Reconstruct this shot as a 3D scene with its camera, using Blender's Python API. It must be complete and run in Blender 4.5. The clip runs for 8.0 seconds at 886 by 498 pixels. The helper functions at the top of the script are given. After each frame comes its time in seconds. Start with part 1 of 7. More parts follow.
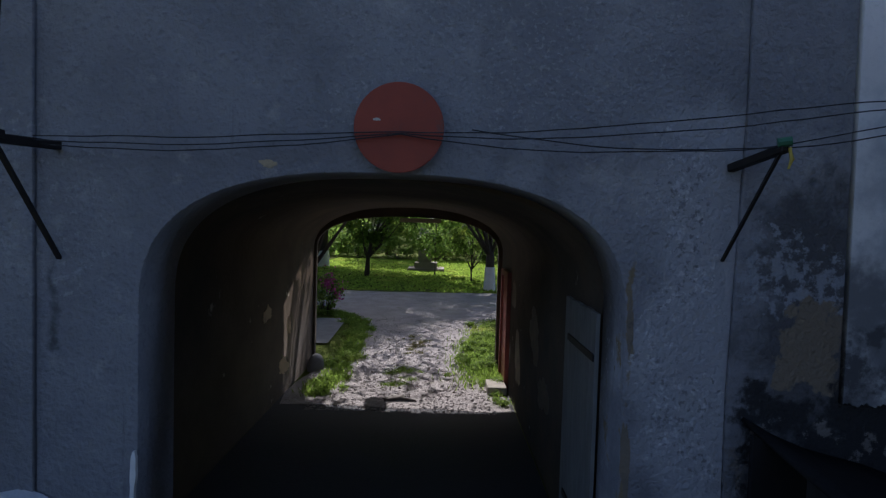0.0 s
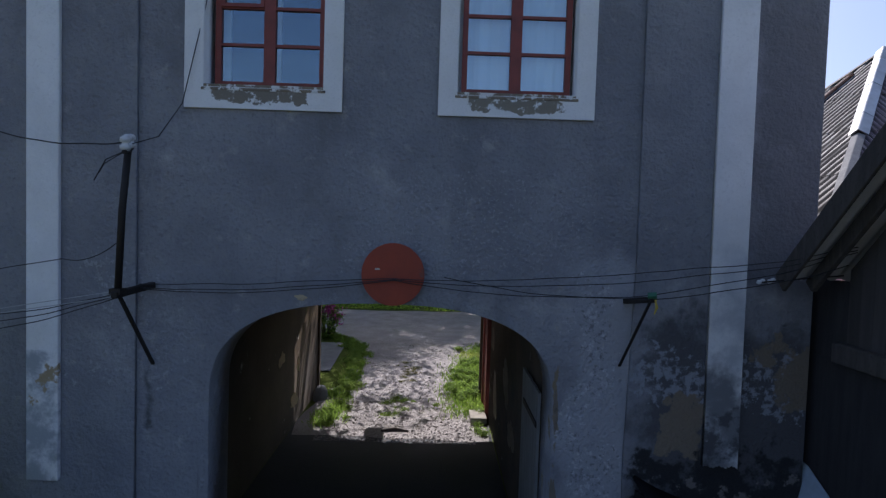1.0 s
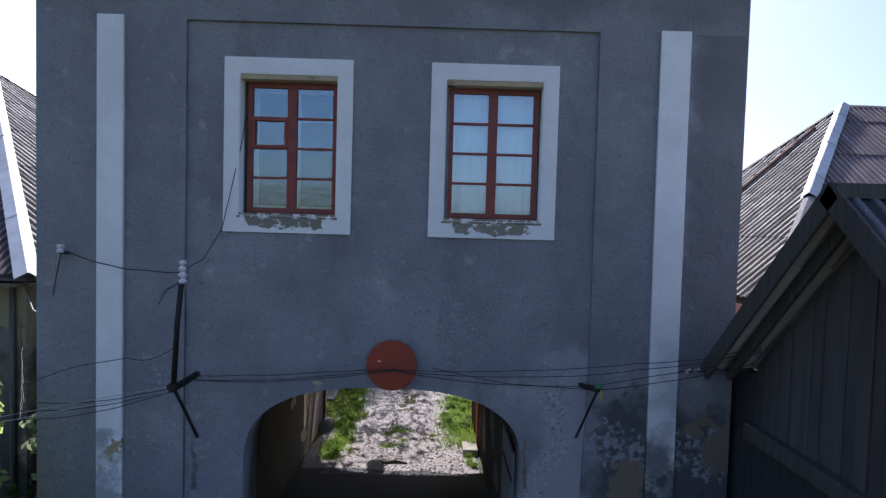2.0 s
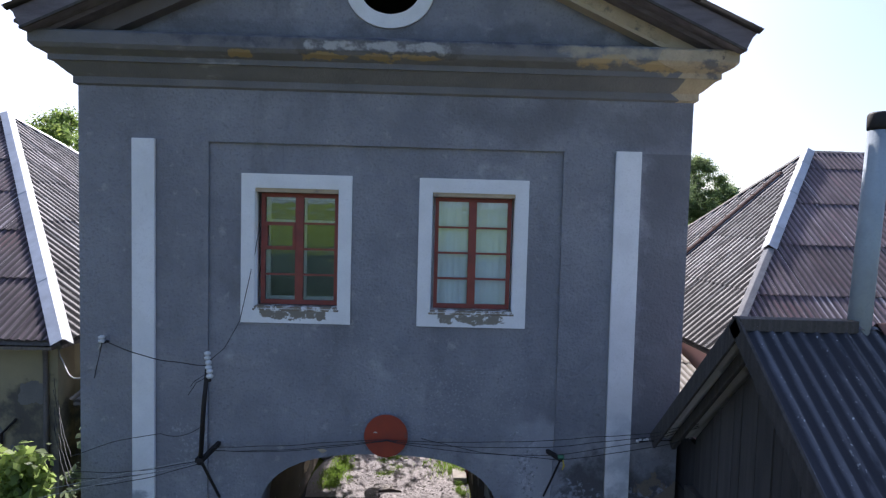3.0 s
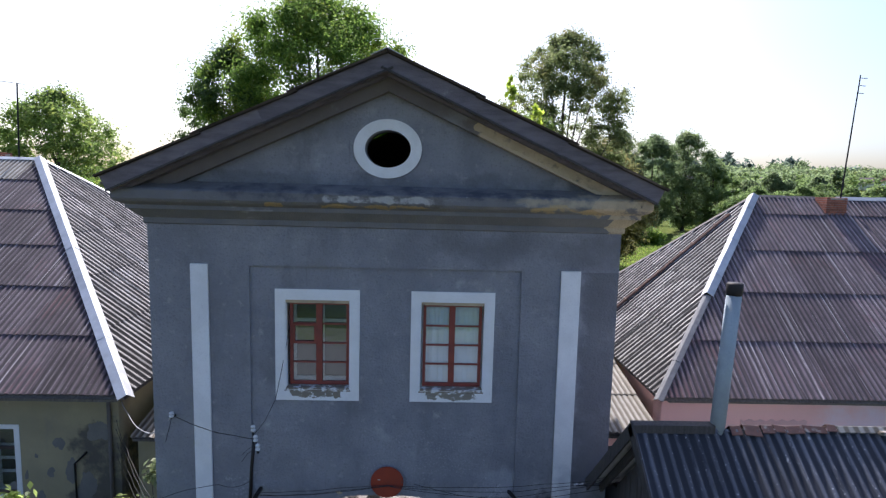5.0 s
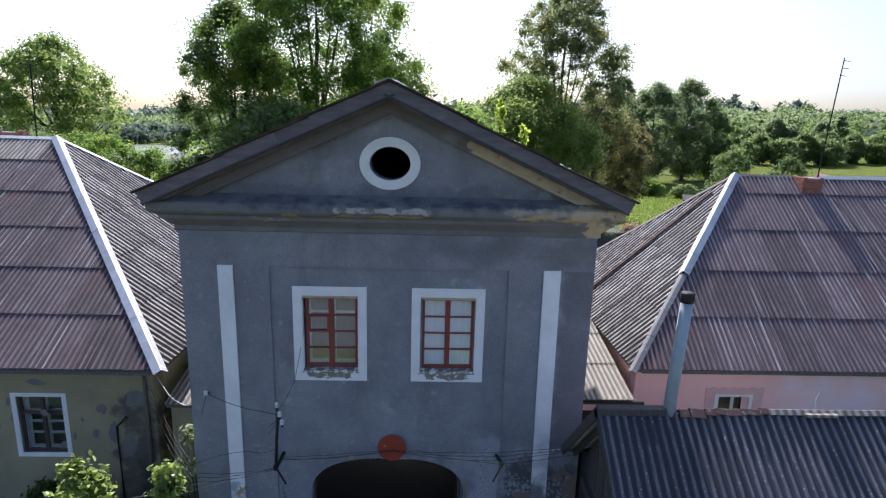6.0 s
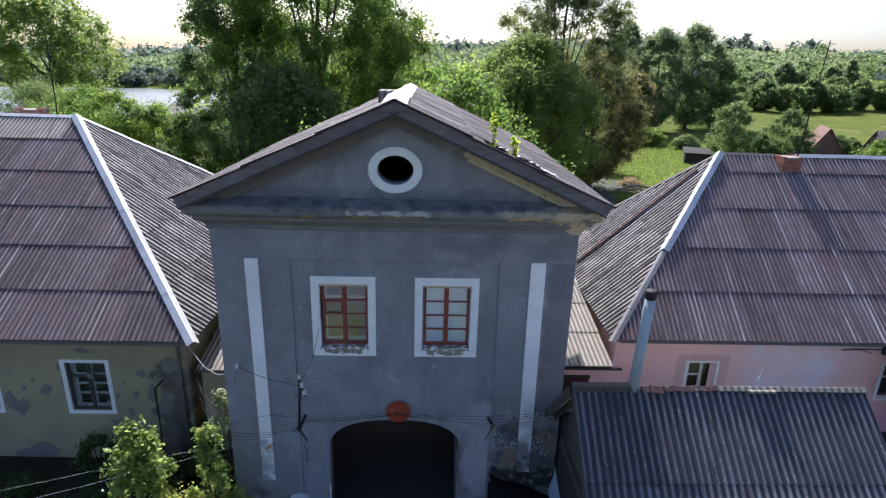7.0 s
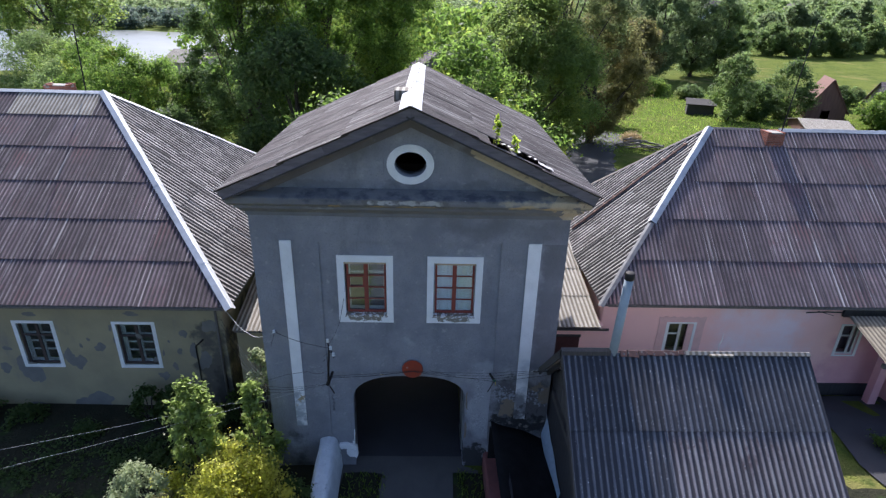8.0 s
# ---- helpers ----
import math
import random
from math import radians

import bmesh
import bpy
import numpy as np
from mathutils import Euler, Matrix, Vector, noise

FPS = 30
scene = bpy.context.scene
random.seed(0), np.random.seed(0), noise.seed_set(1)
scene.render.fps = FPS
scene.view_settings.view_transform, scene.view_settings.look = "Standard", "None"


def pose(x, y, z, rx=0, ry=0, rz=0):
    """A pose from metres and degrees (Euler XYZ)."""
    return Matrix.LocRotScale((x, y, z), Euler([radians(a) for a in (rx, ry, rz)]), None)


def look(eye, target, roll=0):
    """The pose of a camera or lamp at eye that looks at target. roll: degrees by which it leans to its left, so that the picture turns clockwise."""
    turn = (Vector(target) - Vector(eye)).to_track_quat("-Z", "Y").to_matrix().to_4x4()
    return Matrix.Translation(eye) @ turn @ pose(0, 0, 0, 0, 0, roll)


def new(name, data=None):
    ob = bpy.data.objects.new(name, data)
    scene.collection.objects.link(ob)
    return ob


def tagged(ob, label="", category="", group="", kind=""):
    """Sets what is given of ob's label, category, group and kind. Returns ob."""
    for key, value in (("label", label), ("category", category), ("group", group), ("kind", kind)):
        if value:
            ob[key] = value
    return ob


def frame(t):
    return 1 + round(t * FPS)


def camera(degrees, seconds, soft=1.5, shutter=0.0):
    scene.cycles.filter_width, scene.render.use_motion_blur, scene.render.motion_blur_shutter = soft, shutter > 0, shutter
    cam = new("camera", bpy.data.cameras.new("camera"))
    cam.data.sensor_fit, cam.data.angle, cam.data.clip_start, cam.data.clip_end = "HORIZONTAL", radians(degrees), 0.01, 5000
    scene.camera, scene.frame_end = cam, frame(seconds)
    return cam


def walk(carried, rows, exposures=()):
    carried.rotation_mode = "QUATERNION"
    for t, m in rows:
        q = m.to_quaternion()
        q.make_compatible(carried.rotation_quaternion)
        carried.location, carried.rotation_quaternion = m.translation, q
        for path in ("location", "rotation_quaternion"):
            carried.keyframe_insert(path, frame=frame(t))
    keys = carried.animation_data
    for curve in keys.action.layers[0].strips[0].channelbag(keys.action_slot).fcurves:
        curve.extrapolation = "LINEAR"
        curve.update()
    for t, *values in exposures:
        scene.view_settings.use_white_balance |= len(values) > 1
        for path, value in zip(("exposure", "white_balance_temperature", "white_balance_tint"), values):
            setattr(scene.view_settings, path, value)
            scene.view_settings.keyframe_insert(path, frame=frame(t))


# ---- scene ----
cam = camera(76.9, 8.0, soft=1.3)
PATH = [
    (0, (0.314, -3.843, 3.126), (0.318, -1.845, 3.043), 1.7),
    (0.5, (0.384, -4.659, 3.662), (0.405, -2.661, 3.58), 1.8),
    (1, (0.425, -5.433, 4.266), (0.444, -3.434, 4.183), 1.8),
    (1.5, (0.449, -6.062, 4.837), (0.468, -4.064, 4.753), 1.6),
    (2, (0.514, -6.669, 5.464), (0.532, -4.671, 5.382), 1.6),
    (3.5, (0.652, -8.233, 7.508), (0.693, -6.237, 7.393), 1.5),
    (4, (0.681, -8.796, 8.166), (0.731, -6.8, 8.047), 1.5),
    (5.5, (0.642, -10.422, 9.962), (0.7, -8.45, 9.63), 1.5),
    (6, (0.668, -10.985, 10.657), (0.727, -9.033, 10.225), 1.5),
    (6.5, (0.675, -11.529, 11.341), (0.735, -9.601, 10.814), 1.5),
    (7, (0.653, -12.149, 12.119), (0.71, -10.25, 11.493), 1.6),
    (7.5, (0.57, -12.794, 12.849), (0.626, -10.928, 12.133), 1.6),
    (8, (0.387, -13.569, 13.645), (0.442, -11.741, 12.834), 1.6),
]
LIGHT = [(0, -0.02, 5850, 18), (1, 0.16, 5850, 18), (1.5, 0.27, 5850, 18), (2, 0.54, 5800, 19), (3.5, 0.68, 5900, 19), (5.5, 0.64, 5850, 18), (8, 0.70, 5850, 17)]
walk(cam, [(t, look(eye, target, roll)) for t, eye, target, roll in PATH], LIGHT)

# ---- world, sun ----
SUN = Vector((0.15, -1.0, -1.0)).normalized()      # the way the sunlight travels
world = bpy.data.worlds.new("sky")
world.use_nodes = True
scene.world = world
wn = world.node_tree.nodes
sky = wn.new("ShaderNodeTexSky")
sky.sky_type, sky.sun_disc = "NISHITA", False
sky.sun_elevation = math.asin(-SUN.z)
sky.sun_rotation = math.atan2(-SUN.x, -SUN.y)
sky.air_density, sky.dust_density, sky.ozone_density = 1.0, 2.9, 2.4
wn["Background"].inputs["Strength"].default_value = 0.135
world.node_tree.links.new(sky.outputs[0], wn["Background"].inputs["Color"])
lamp = bpy.data.lights.new("sun", "SUN")
lamp.energy, lamp.angle, lamp.color = 5.0, radians(0.6), (1.0, 0.94, 0.84)
sun_ob = new("sun", lamp)
sun_ob.matrix_world = look((0, 0, 60), Vector((0, 0, 60)) + SUN)


# ---- materials ----
def node(nt, kind, **inputs):
    n = nt.nodes.new(kind)
    for key, value in inputs.items():
        n.inputs[key.replace("_", " ")].default_value = value
    return n


def ramp(nt, fac, lo, hi):
    """A soft step between lo and hi."""
    n = nt.nodes.new("ShaderNodeMapRange")
    n.interpolation_type = "SMOOTHSTEP"
    n.inputs["From Min"].default_value, n.inputs["From Max"].default_value = lo, hi
    nt.links.new(fac, n.inputs["Value"])
    return n.outputs["Result"]


def blend(nt, fac, a, b):
    n = nt.nodes.new("ShaderNodeMix")
    n.data_type = "RGBA"
    for socket, value in ((n.inputs[0], fac), (n.inputs[6], a), (n.inputs[7], b)):
        if isinstance(value, bpy.types.NodeSocket):
            nt.links.new(value, socket)
        else:
            socket.default_value = value if isinstance(value, (int, float)) else (*value, 1)
    return n.outputs[2]


def surface(name, base, second, scale=3.0, rough=0.85, bump=0.3, grain=70.0, stains=(), stretch=(1, 1, 1),
            per_piece=0.0, metal=0.0, depth=0.01, speckle=None, furrow=None, gloss=0.5, trough=(0.3, 1.75), fleck=0.84):
    """A weathered surface: two-scale colour, stains (colour, scale, from, to, stretch), grain relief, tint from piece to piece."""
    m = bpy.data.materials.new(name)
    m.use_nodes = True
    nt = m.node_tree
    bsdf = nt.nodes["Principled BSDF"]
    tc = nt.nodes.new("ShaderNodeTexCoord")
    rnd = nt.nodes.new("ShaderNodeObjectInfo")
    shift = nt.nodes.new("ShaderNodeVectorMath")
    shift.operation = "MULTIPLY_ADD"
    nt.links.new(rnd.outputs["Random"], shift.inputs[0])
    shift.inputs[1].default_value = (37.0 if per_piece else 0.0,) * 3
    nt.links.new(tc.outputs["Object"], shift.inputs[2])

    def noise_at(s, detail, st=(1, 1, 1), rgh=0.6):
        mp = nt.nodes.new("ShaderNodeMapping")
        mp.inputs["Scale"].default_value = st
        nt.links.new(shift.outputs[0], mp.inputs[0])
        n = node(nt, "ShaderNodeTexNoise", Scale=s, Detail=detail, Roughness=rgh)
        nt.links.new(mp.outputs[0], n.inputs["Vector"])
        return n.outputs["Fac"]

    broad = noise_at(scale, 6, stretch)
    fine = noise_at(grain, 3)
    col = blend(nt, ramp(nt, broad, 0.3, 0.72), base, second)
    dark = tuple(c * fleck for c in base)
    col = blend(nt, ramp(nt, fine, 0.5, 0.8), col, dark)
    for c, s, lo, hi, st in stains:
        col = blend(nt, ramp(nt, noise_at(s, 7, st, 0.65), lo, hi), col, c)
    if speckle:
        c, s, lo, hi = speckle
        col = blend(nt, ramp(nt, noise_at(s, 2), lo, hi), col, c)
    if furrow:                                         # dirt, on the hips shade too, coloured into the troughs of a corrugated sheet
        sep = nt.nodes.new("ShaderNodeSeparateXYZ")
        nt.links.new(tc.outputs["Object"], sep.inputs[0])
        wave = nt.nodes.new("ShaderNodeMath")
        wave.operation = "MULTIPLY"
        wave.inputs[1].default_value = math.tau / 0.152
        nt.links.new(sep.outputs["X"], wave.inputs[0])
        cosn = nt.nodes.new("ShaderNodeMath")
        cosn.operation = "COSINE"
        nt.links.new(wave.outputs[0], cosn.inputs[0])
        wob = nt.nodes.new("ShaderNodeMath")
        wob.operation = "MULTIPLY_ADD"
        nt.links.new(noise_at(2.5, 5, (2, 0.6, 1)), wob.inputs[0])
        wob.inputs[1].default_value = 2.0
        nt.links.new(cosn.outputs[0], wob.inputs[2])
        col = blend(nt, ramp(nt, wob.outputs[0], *trough), furrow, col)
    if per_piece:
        hsv = nt.nodes.new("ShaderNodeHueSaturation")
        mr = nt.nodes.new("ShaderNodeMapRange")
        nt.links.new(rnd.outputs["Random"], mr.inputs["Value"])
        mr.inputs["To Min"].default_value, mr.inputs["To Max"].default_value = 1 - per_piece, 1 + per_piece
        nt.links.new(mr.outputs[0], hsv.inputs["Value"])
        nt.links.new(col, hsv.inputs["Color"])
        col = hsv.outputs[0]
    nt.links.new(col, bsdf.inputs["Base Color"])
    rr = nt.nodes.new("ShaderNodeMapRange")
    nt.links.new(broad, rr.inputs["Value"])
    rr.inputs["To Min"].default_value, rr.inputs["To Max"].default_value = max(0.02, rough - 0.1), min(1.0, rough + 0.12)
    nt.links.new(rr.outputs[0], bsdf.inputs["Roughness"])
    bsdf.inputs["Metallic"].default_value = metal
    bsdf.inputs["Specular IOR Level"].default_value = gloss
    if bump:
        mixh = nt.nodes.new("ShaderNodeMath")
        mixh.operation = "MULTIPLY_ADD"
        nt.links.new(noise_at(grain * 0.28, 4), mixh.inputs[0])
        mixh.inputs[1].default_value = 1.2
        nt.links.new(fine, mixh.inputs[2])
        b = node(nt, "ShaderNodeBump", Strength=bump, Distance=depth)
        nt.links.new(mixh.outputs[0], b.inputs["Height"])
        nt.links.new(b.outputs[0], bsdf.inputs["Normal"])
    return m


def worn(m, patches):
    """Adds patches of wear, or of painted light and dark, to a material of surface(): (colour, (x0, x1, z0, z1), soft
    edge, noise scale, from, to).
    """
    nt = m.node_tree
    bsdf = nt.nodes["Principled BSDF"]
    col = bsdf.inputs["Base Color"].links[0].from_socket
    tc = nt.nodes.new("ShaderNodeTexCoord")

    def bent(amount):
        """Places shifted by a broad noise, so that the edges of a patch wander."""
        n = node(nt, "ShaderNodeTexNoise", Scale=0.7 / amount ** 0.5, Detail=5.0, Roughness=0.6)
        nt.links.new(tc.outputs["Object"], n.inputs["Vector"])
        m1 = nt.nodes.new("ShaderNodeVectorMath")
        m1.operation = "MULTIPLY_ADD"
        nt.links.new(n.outputs["Color"], m1.inputs[0])
        m1.inputs[1].default_value = (amount * 4,) * 3
        m1.inputs[2].default_value = (-amount * 2,) * 3
        m2 = nt.nodes.new("ShaderNodeVectorMath")
        nt.links.new(tc.outputs["Object"], m2.inputs[0])
        nt.links.new(m1.outputs[0], m2.inputs[1])
        sep = nt.nodes.new("ShaderNodeSeparateXYZ")
        nt.links.new(m2.outputs[0], sep.inputs[0])
        return sep

    def times(a, b):
        n = nt.nodes.new("ShaderNodeMath")
        n.operation = "MULTIPLY"
        nt.links.new(a, n.inputs[0])
        nt.links.new(b, n.inputs[1])
        return n.outputs[0]

    for k, (c, (x0, x1, z0, z1), soft, scale, lo, hi) in enumerate(patches):
        rise = soft * 0.3 if z1 - z0 < 0.5 else soft
        sep = bent(rise)
        mask = times(times(ramp(nt, sep.outputs["X"], x0 - soft, x0 + soft), ramp(nt, sep.outputs["X"], x1 + soft, x1 - soft)),
                     times(ramp(nt, sep.outputs["Z"], z0 - rise, z0 + rise), ramp(nt, sep.outputs["Z"], z1 + rise, z1 - rise)))
        n = node(nt, "ShaderNodeTexNoise", Scale=scale, Detail=8.0, Roughness=0.68)
        mp = nt.nodes.new("ShaderNodeMapping")
        mp.inputs["Location"].default_value = (k * 3.7, k * 1.9, 0)
        nt.links.new(tc.outputs["Object"], mp.inputs[0])
        nt.links.new(mp.outputs[0], n.inputs["Vector"])
        lift = nt.nodes.new("ShaderNodeMath")              # the noise fades out towards the edge of the patch
        lift.operation = "MULTIPLY_ADD"
        lift.inputs[1].default_value = 0.5
        nt.links.new(mask, lift.inputs[0])
        nt.links.new(n.outputs["Fac"], lift.inputs[2])
        col = blend(nt, ramp(nt, lift.outputs[0], lo + 0.5, hi + 0.5), col, c)
    nt.links.new(col, bsdf.inputs["Base Color"])
    return m


def foliage(name, dark, light, yellow, glow=0.35, rough=0.55):
    """Leaves: colour from leaf to leaf and from bough to bough, part of the light passes through."""
    m = bpy.data.materials.new(name)
    m.use_nodes = True
    nt = m.node_tree
    bsdf = nt.nodes["Principled BSDF"]
    geo = nt.nodes.new("ShaderNodeNewGeometry")
    n = node(nt, "ShaderNodeTexNoise", Scale=0.45, Detail=3.0)
    nt.links.new(geo.outputs["Position"], n.inputs["Vector"])
    col = blend(nt, geo.outputs["Random Per Island"], dark, light)
    col = blend(nt, ramp(nt, n.outputs["Fac"], 0.52, 0.78), col, yellow)
    nt.links.new(col, bsdf.inputs["Base Color"])
    bsdf.inputs["Roughness"].default_value = rough
    bsdf.inputs["Specular IOR Level"].default_value = 0.3
    tr = nt.nodes.new("ShaderNodeBsdfTranslucent")
    bright = nt.nodes.new("ShaderNodeHueSaturation")
    bright.inputs["Value"].default_value = 2.35
    nt.links.new(col, bright.inputs["Color"])
    nt.links.new(bright.outputs[0], tr.inputs["Color"])
    mix = nt.nodes.new("ShaderNodeMixShader")
    mix.inputs[0].default_value = glow
    nt.links.new(bsdf.outputs[0], mix.inputs[1])
    nt.links.new(tr.outputs[0], mix.inputs[2])
    nt.links.new(mix.outputs[0], nt.nodes["Material Output"].inputs["Surface"])
    return m


def plain(name, colour, rough=0.5, metal=0.0):
    return surface(name, colour, tuple(c * 0.8 for c in colour), 9.0, rough, 0.15, 90.0, metal=metal, depth=0.003)


def glass(name, least=0.15):
    m = bpy.data.materials.new(name)
    m.use_nodes = True
    nt = m.node_tree
    out = nt.nodes["Material Output"]
    nt.nodes.remove(nt.nodes["Principled BSDF"])
    clear = nt.nodes.new("ShaderNodeBsdfTransparent")
    clear.inputs[0].default_value = (0.95, 0.98, 0.98, 1)
    gloss = nt.nodes.new("ShaderNodeBsdfGlossy")
    gloss.inputs["Roughness"].default_value = 0.03
    # blue tint makes the reflected sky bluer than the sky itself
    gloss.inputs["Color"].default_value = (0.72, 0.88, 1.0, 1)
    n = node(nt, "ShaderNodeTexNoise", Scale=3.5, Detail=1.0)
    b = node(nt, "ShaderNodeBump", Strength=0.25, Distance=0.01)
    nt.links.new(n.outputs["Fac"], b.inputs["Height"])
    nt.links.new(b.outputs[0], gloss.inputs["Normal"])
    lw = node(nt, "ShaderNodeLayerWeight", Blend=0.5)
    steep = nt.nodes.new("ShaderNodeMath")
    steep.operation = "POWER"
    steep.inputs[1].default_value = 4.0
    nt.links.new(lw.outputs["Facing"], steep.inputs[0])
    fr = nt.nodes.new("ShaderNodeMath")
    fr.operation = "MULTIPLY_ADD"
    fr.inputs[1].default_value, fr.inputs[2].default_value = 0.80, least
    nt.links.new(steep.outputs[0], fr.inputs[0])
    mix = nt.nodes.new("ShaderNodeMixShader")
    nt.links.new(fr.outputs[0], mix.inputs[0])
    nt.links.new(clear.outputs[0], mix.inputs[1])
    nt.links.new(gloss.outputs[0], mix.inputs[2])
    nt.links.new(mix.outputs[0], out.inputs["Surface"])
    return m


GREY = surface("grey_render", (0.210, 0.213, 0.235), (0.302, 0.306, 0.328), 0.8, 0.92, 0.8, 26.0,
               stains=[((0.45, 0.443, 0.445), 0.75, 0.55, 0.74, (1, 1, 1)), ((0.148, 0.148, 0.156), 0.5, 0.51, 0.70, (1, 1, 0.4)), ((0.345, 0.34, 0.343), 5.0, 0.58, 0.74, (1, 1, 1)),
                       ((0.14, 0.14, 0.143), 1.6, 0.64, 0.78, (3, 3, 0.2))], depth=0.03, gloss=0.3, fleck=0.93)
GREY_FOOT = surface("sooty_footed_grey_render", (0.210, 0.213, 0.235), (0.302, 0.306, 0.328), 0.8, 0.92, 0.8, 26.0,
               stains=[((0.45, 0.443, 0.445), 0.75, 0.55, 0.74, (1, 1, 1)), ((0.148, 0.148, 0.156), 0.5, 0.51, 0.70, (1, 1, 0.4)), ((0.345, 0.34, 0.343), 5.0, 0.58, 0.74, (1, 1, 1)),
                       ((0.14, 0.14, 0.143), 1.6, 0.64, 0.78, (3, 3, 0.2))], depth=0.03, gloss=0.3, fleck=0.93)
# first patch: darker upper strip at the right edge; the rest: the foot
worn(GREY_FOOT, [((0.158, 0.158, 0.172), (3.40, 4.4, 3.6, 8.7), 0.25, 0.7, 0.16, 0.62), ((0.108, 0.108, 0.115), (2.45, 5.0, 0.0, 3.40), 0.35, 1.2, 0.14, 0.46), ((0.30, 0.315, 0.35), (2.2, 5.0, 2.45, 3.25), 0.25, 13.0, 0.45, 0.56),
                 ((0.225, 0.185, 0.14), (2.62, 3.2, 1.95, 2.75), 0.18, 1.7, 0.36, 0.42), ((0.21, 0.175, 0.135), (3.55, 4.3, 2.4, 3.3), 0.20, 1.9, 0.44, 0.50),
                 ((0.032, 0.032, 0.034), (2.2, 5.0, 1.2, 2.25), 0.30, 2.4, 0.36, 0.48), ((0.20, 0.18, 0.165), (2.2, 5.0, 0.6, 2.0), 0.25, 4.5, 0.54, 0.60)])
# darker under the cornice's right half and towards the wall's foot
# fine pale and dark dots paint the lit and shaded grains of the stucco
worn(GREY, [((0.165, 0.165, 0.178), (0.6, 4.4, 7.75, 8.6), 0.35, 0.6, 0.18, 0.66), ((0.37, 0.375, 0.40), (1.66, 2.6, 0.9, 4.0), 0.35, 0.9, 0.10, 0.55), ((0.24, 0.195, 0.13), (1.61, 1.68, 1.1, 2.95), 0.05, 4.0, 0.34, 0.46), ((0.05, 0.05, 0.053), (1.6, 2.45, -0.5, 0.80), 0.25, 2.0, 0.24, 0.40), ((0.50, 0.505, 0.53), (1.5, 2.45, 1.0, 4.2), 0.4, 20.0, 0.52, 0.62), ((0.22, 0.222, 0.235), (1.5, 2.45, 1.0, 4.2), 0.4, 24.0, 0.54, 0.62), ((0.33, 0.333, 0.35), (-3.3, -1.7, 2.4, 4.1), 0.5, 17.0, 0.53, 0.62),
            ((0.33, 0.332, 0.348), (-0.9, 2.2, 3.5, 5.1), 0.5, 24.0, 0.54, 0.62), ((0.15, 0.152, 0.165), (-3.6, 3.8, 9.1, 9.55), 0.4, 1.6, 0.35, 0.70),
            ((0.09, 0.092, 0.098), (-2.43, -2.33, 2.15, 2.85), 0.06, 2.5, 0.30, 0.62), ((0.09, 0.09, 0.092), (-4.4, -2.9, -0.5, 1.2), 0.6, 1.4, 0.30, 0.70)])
WHITE = surface("white_limewash", (0.84, 0.84, 0.83), (0.74, 0.74, 0.72), 2.2, 0.85, 0.3, 40.0,
                stains=[((0.42, 0.40, 0.36), 3.0, 0.66, 0.8, (1, 1, 0.35))], depth=0.008)
PEEL = surface("peeling_sill", (0.55, 0.52, 0.45), (0.40, 0.35, 0.26), 7.0, 0.9, 0.5, 40.0,
               stains=[((0.26, 0.23, 0.19), 9.0, 0.54, 0.66, (1, 1, 1)), ((0.70, 0.69, 0.66), 6.0, 0.6, 0.68, (1, 1, 1))])
OCHRE = surface("bare_ochre_plaster", (0.52, 0.42, 0.275), (0.42, 0.335, 0.22), 4.0, 0.95, 0.6, 35.0,
                stains=[((0.20, 0.18, 0.15), 5.0, 0.55, 0.7, (1, 1, 1))], depth=0.02)
DIMPLASTER = surface("stained_tan_plaster", (0.23, 0.19, 0.145), (0.16, 0.14, 0.115), 4.0, 0.95, 0.6, 35.0,
                     stains=[((0.10, 0.09, 0.08), 5.0, 0.55, 0.7, (1, 1, 1))], depth=0.02)
DARKBOARDS = surface("near_black_boards", (0.040, 0.038, 0.040), (0.028, 0.027, 0.029), 2.5, 0.85, 0.4, 30.0, stretch=(6, 6, 0.6))
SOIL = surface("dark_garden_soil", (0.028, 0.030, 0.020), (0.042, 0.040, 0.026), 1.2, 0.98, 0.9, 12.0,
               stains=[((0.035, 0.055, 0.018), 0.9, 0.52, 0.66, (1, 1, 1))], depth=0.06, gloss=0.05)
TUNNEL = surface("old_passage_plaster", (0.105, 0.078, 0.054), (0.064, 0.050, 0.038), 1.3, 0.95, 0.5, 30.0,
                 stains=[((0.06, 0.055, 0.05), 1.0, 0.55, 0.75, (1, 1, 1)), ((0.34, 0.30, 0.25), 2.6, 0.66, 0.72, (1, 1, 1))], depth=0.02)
def wing_slate(name, k):
    """Weathered reddish-grey sheets, k times as pale."""
    c = lambda *rgb: tuple(v * k for v in rgb)
    return surface(name, c(0.178, 0.138, 0.153), c(0.125, 0.096, 0.108), 1.6, 0.8, 0.35, 45.0,
                   stains=[(c(0.33, 0.295, 0.29), 1.3, 0.55, 0.70, (6, 0.22, 1)), (c(0.075, 0.065, 0.065), 2.0, 0.56, 0.74, (5, 0.4, 1)), (c(0.42, 0.385, 0.38), 1.2, 0.565, 0.64, (15, 0.12, 1)),
                           (c(0.05, 0.041, 0.044), 1.3, 0.55, 0.66, (13, 0.16, 1)), (c(0.17, 0.098, 0.102), 0.5, 0.52, 0.72, (1, 1, 1))],
                   per_piece=0.24, speckle=((0.48, 0.47, 0.43), 34.0, 0.72, 0.76), furrow=c(0.062, 0.052, 0.054), gloss=0.3, trough=(0.1, 1.9))


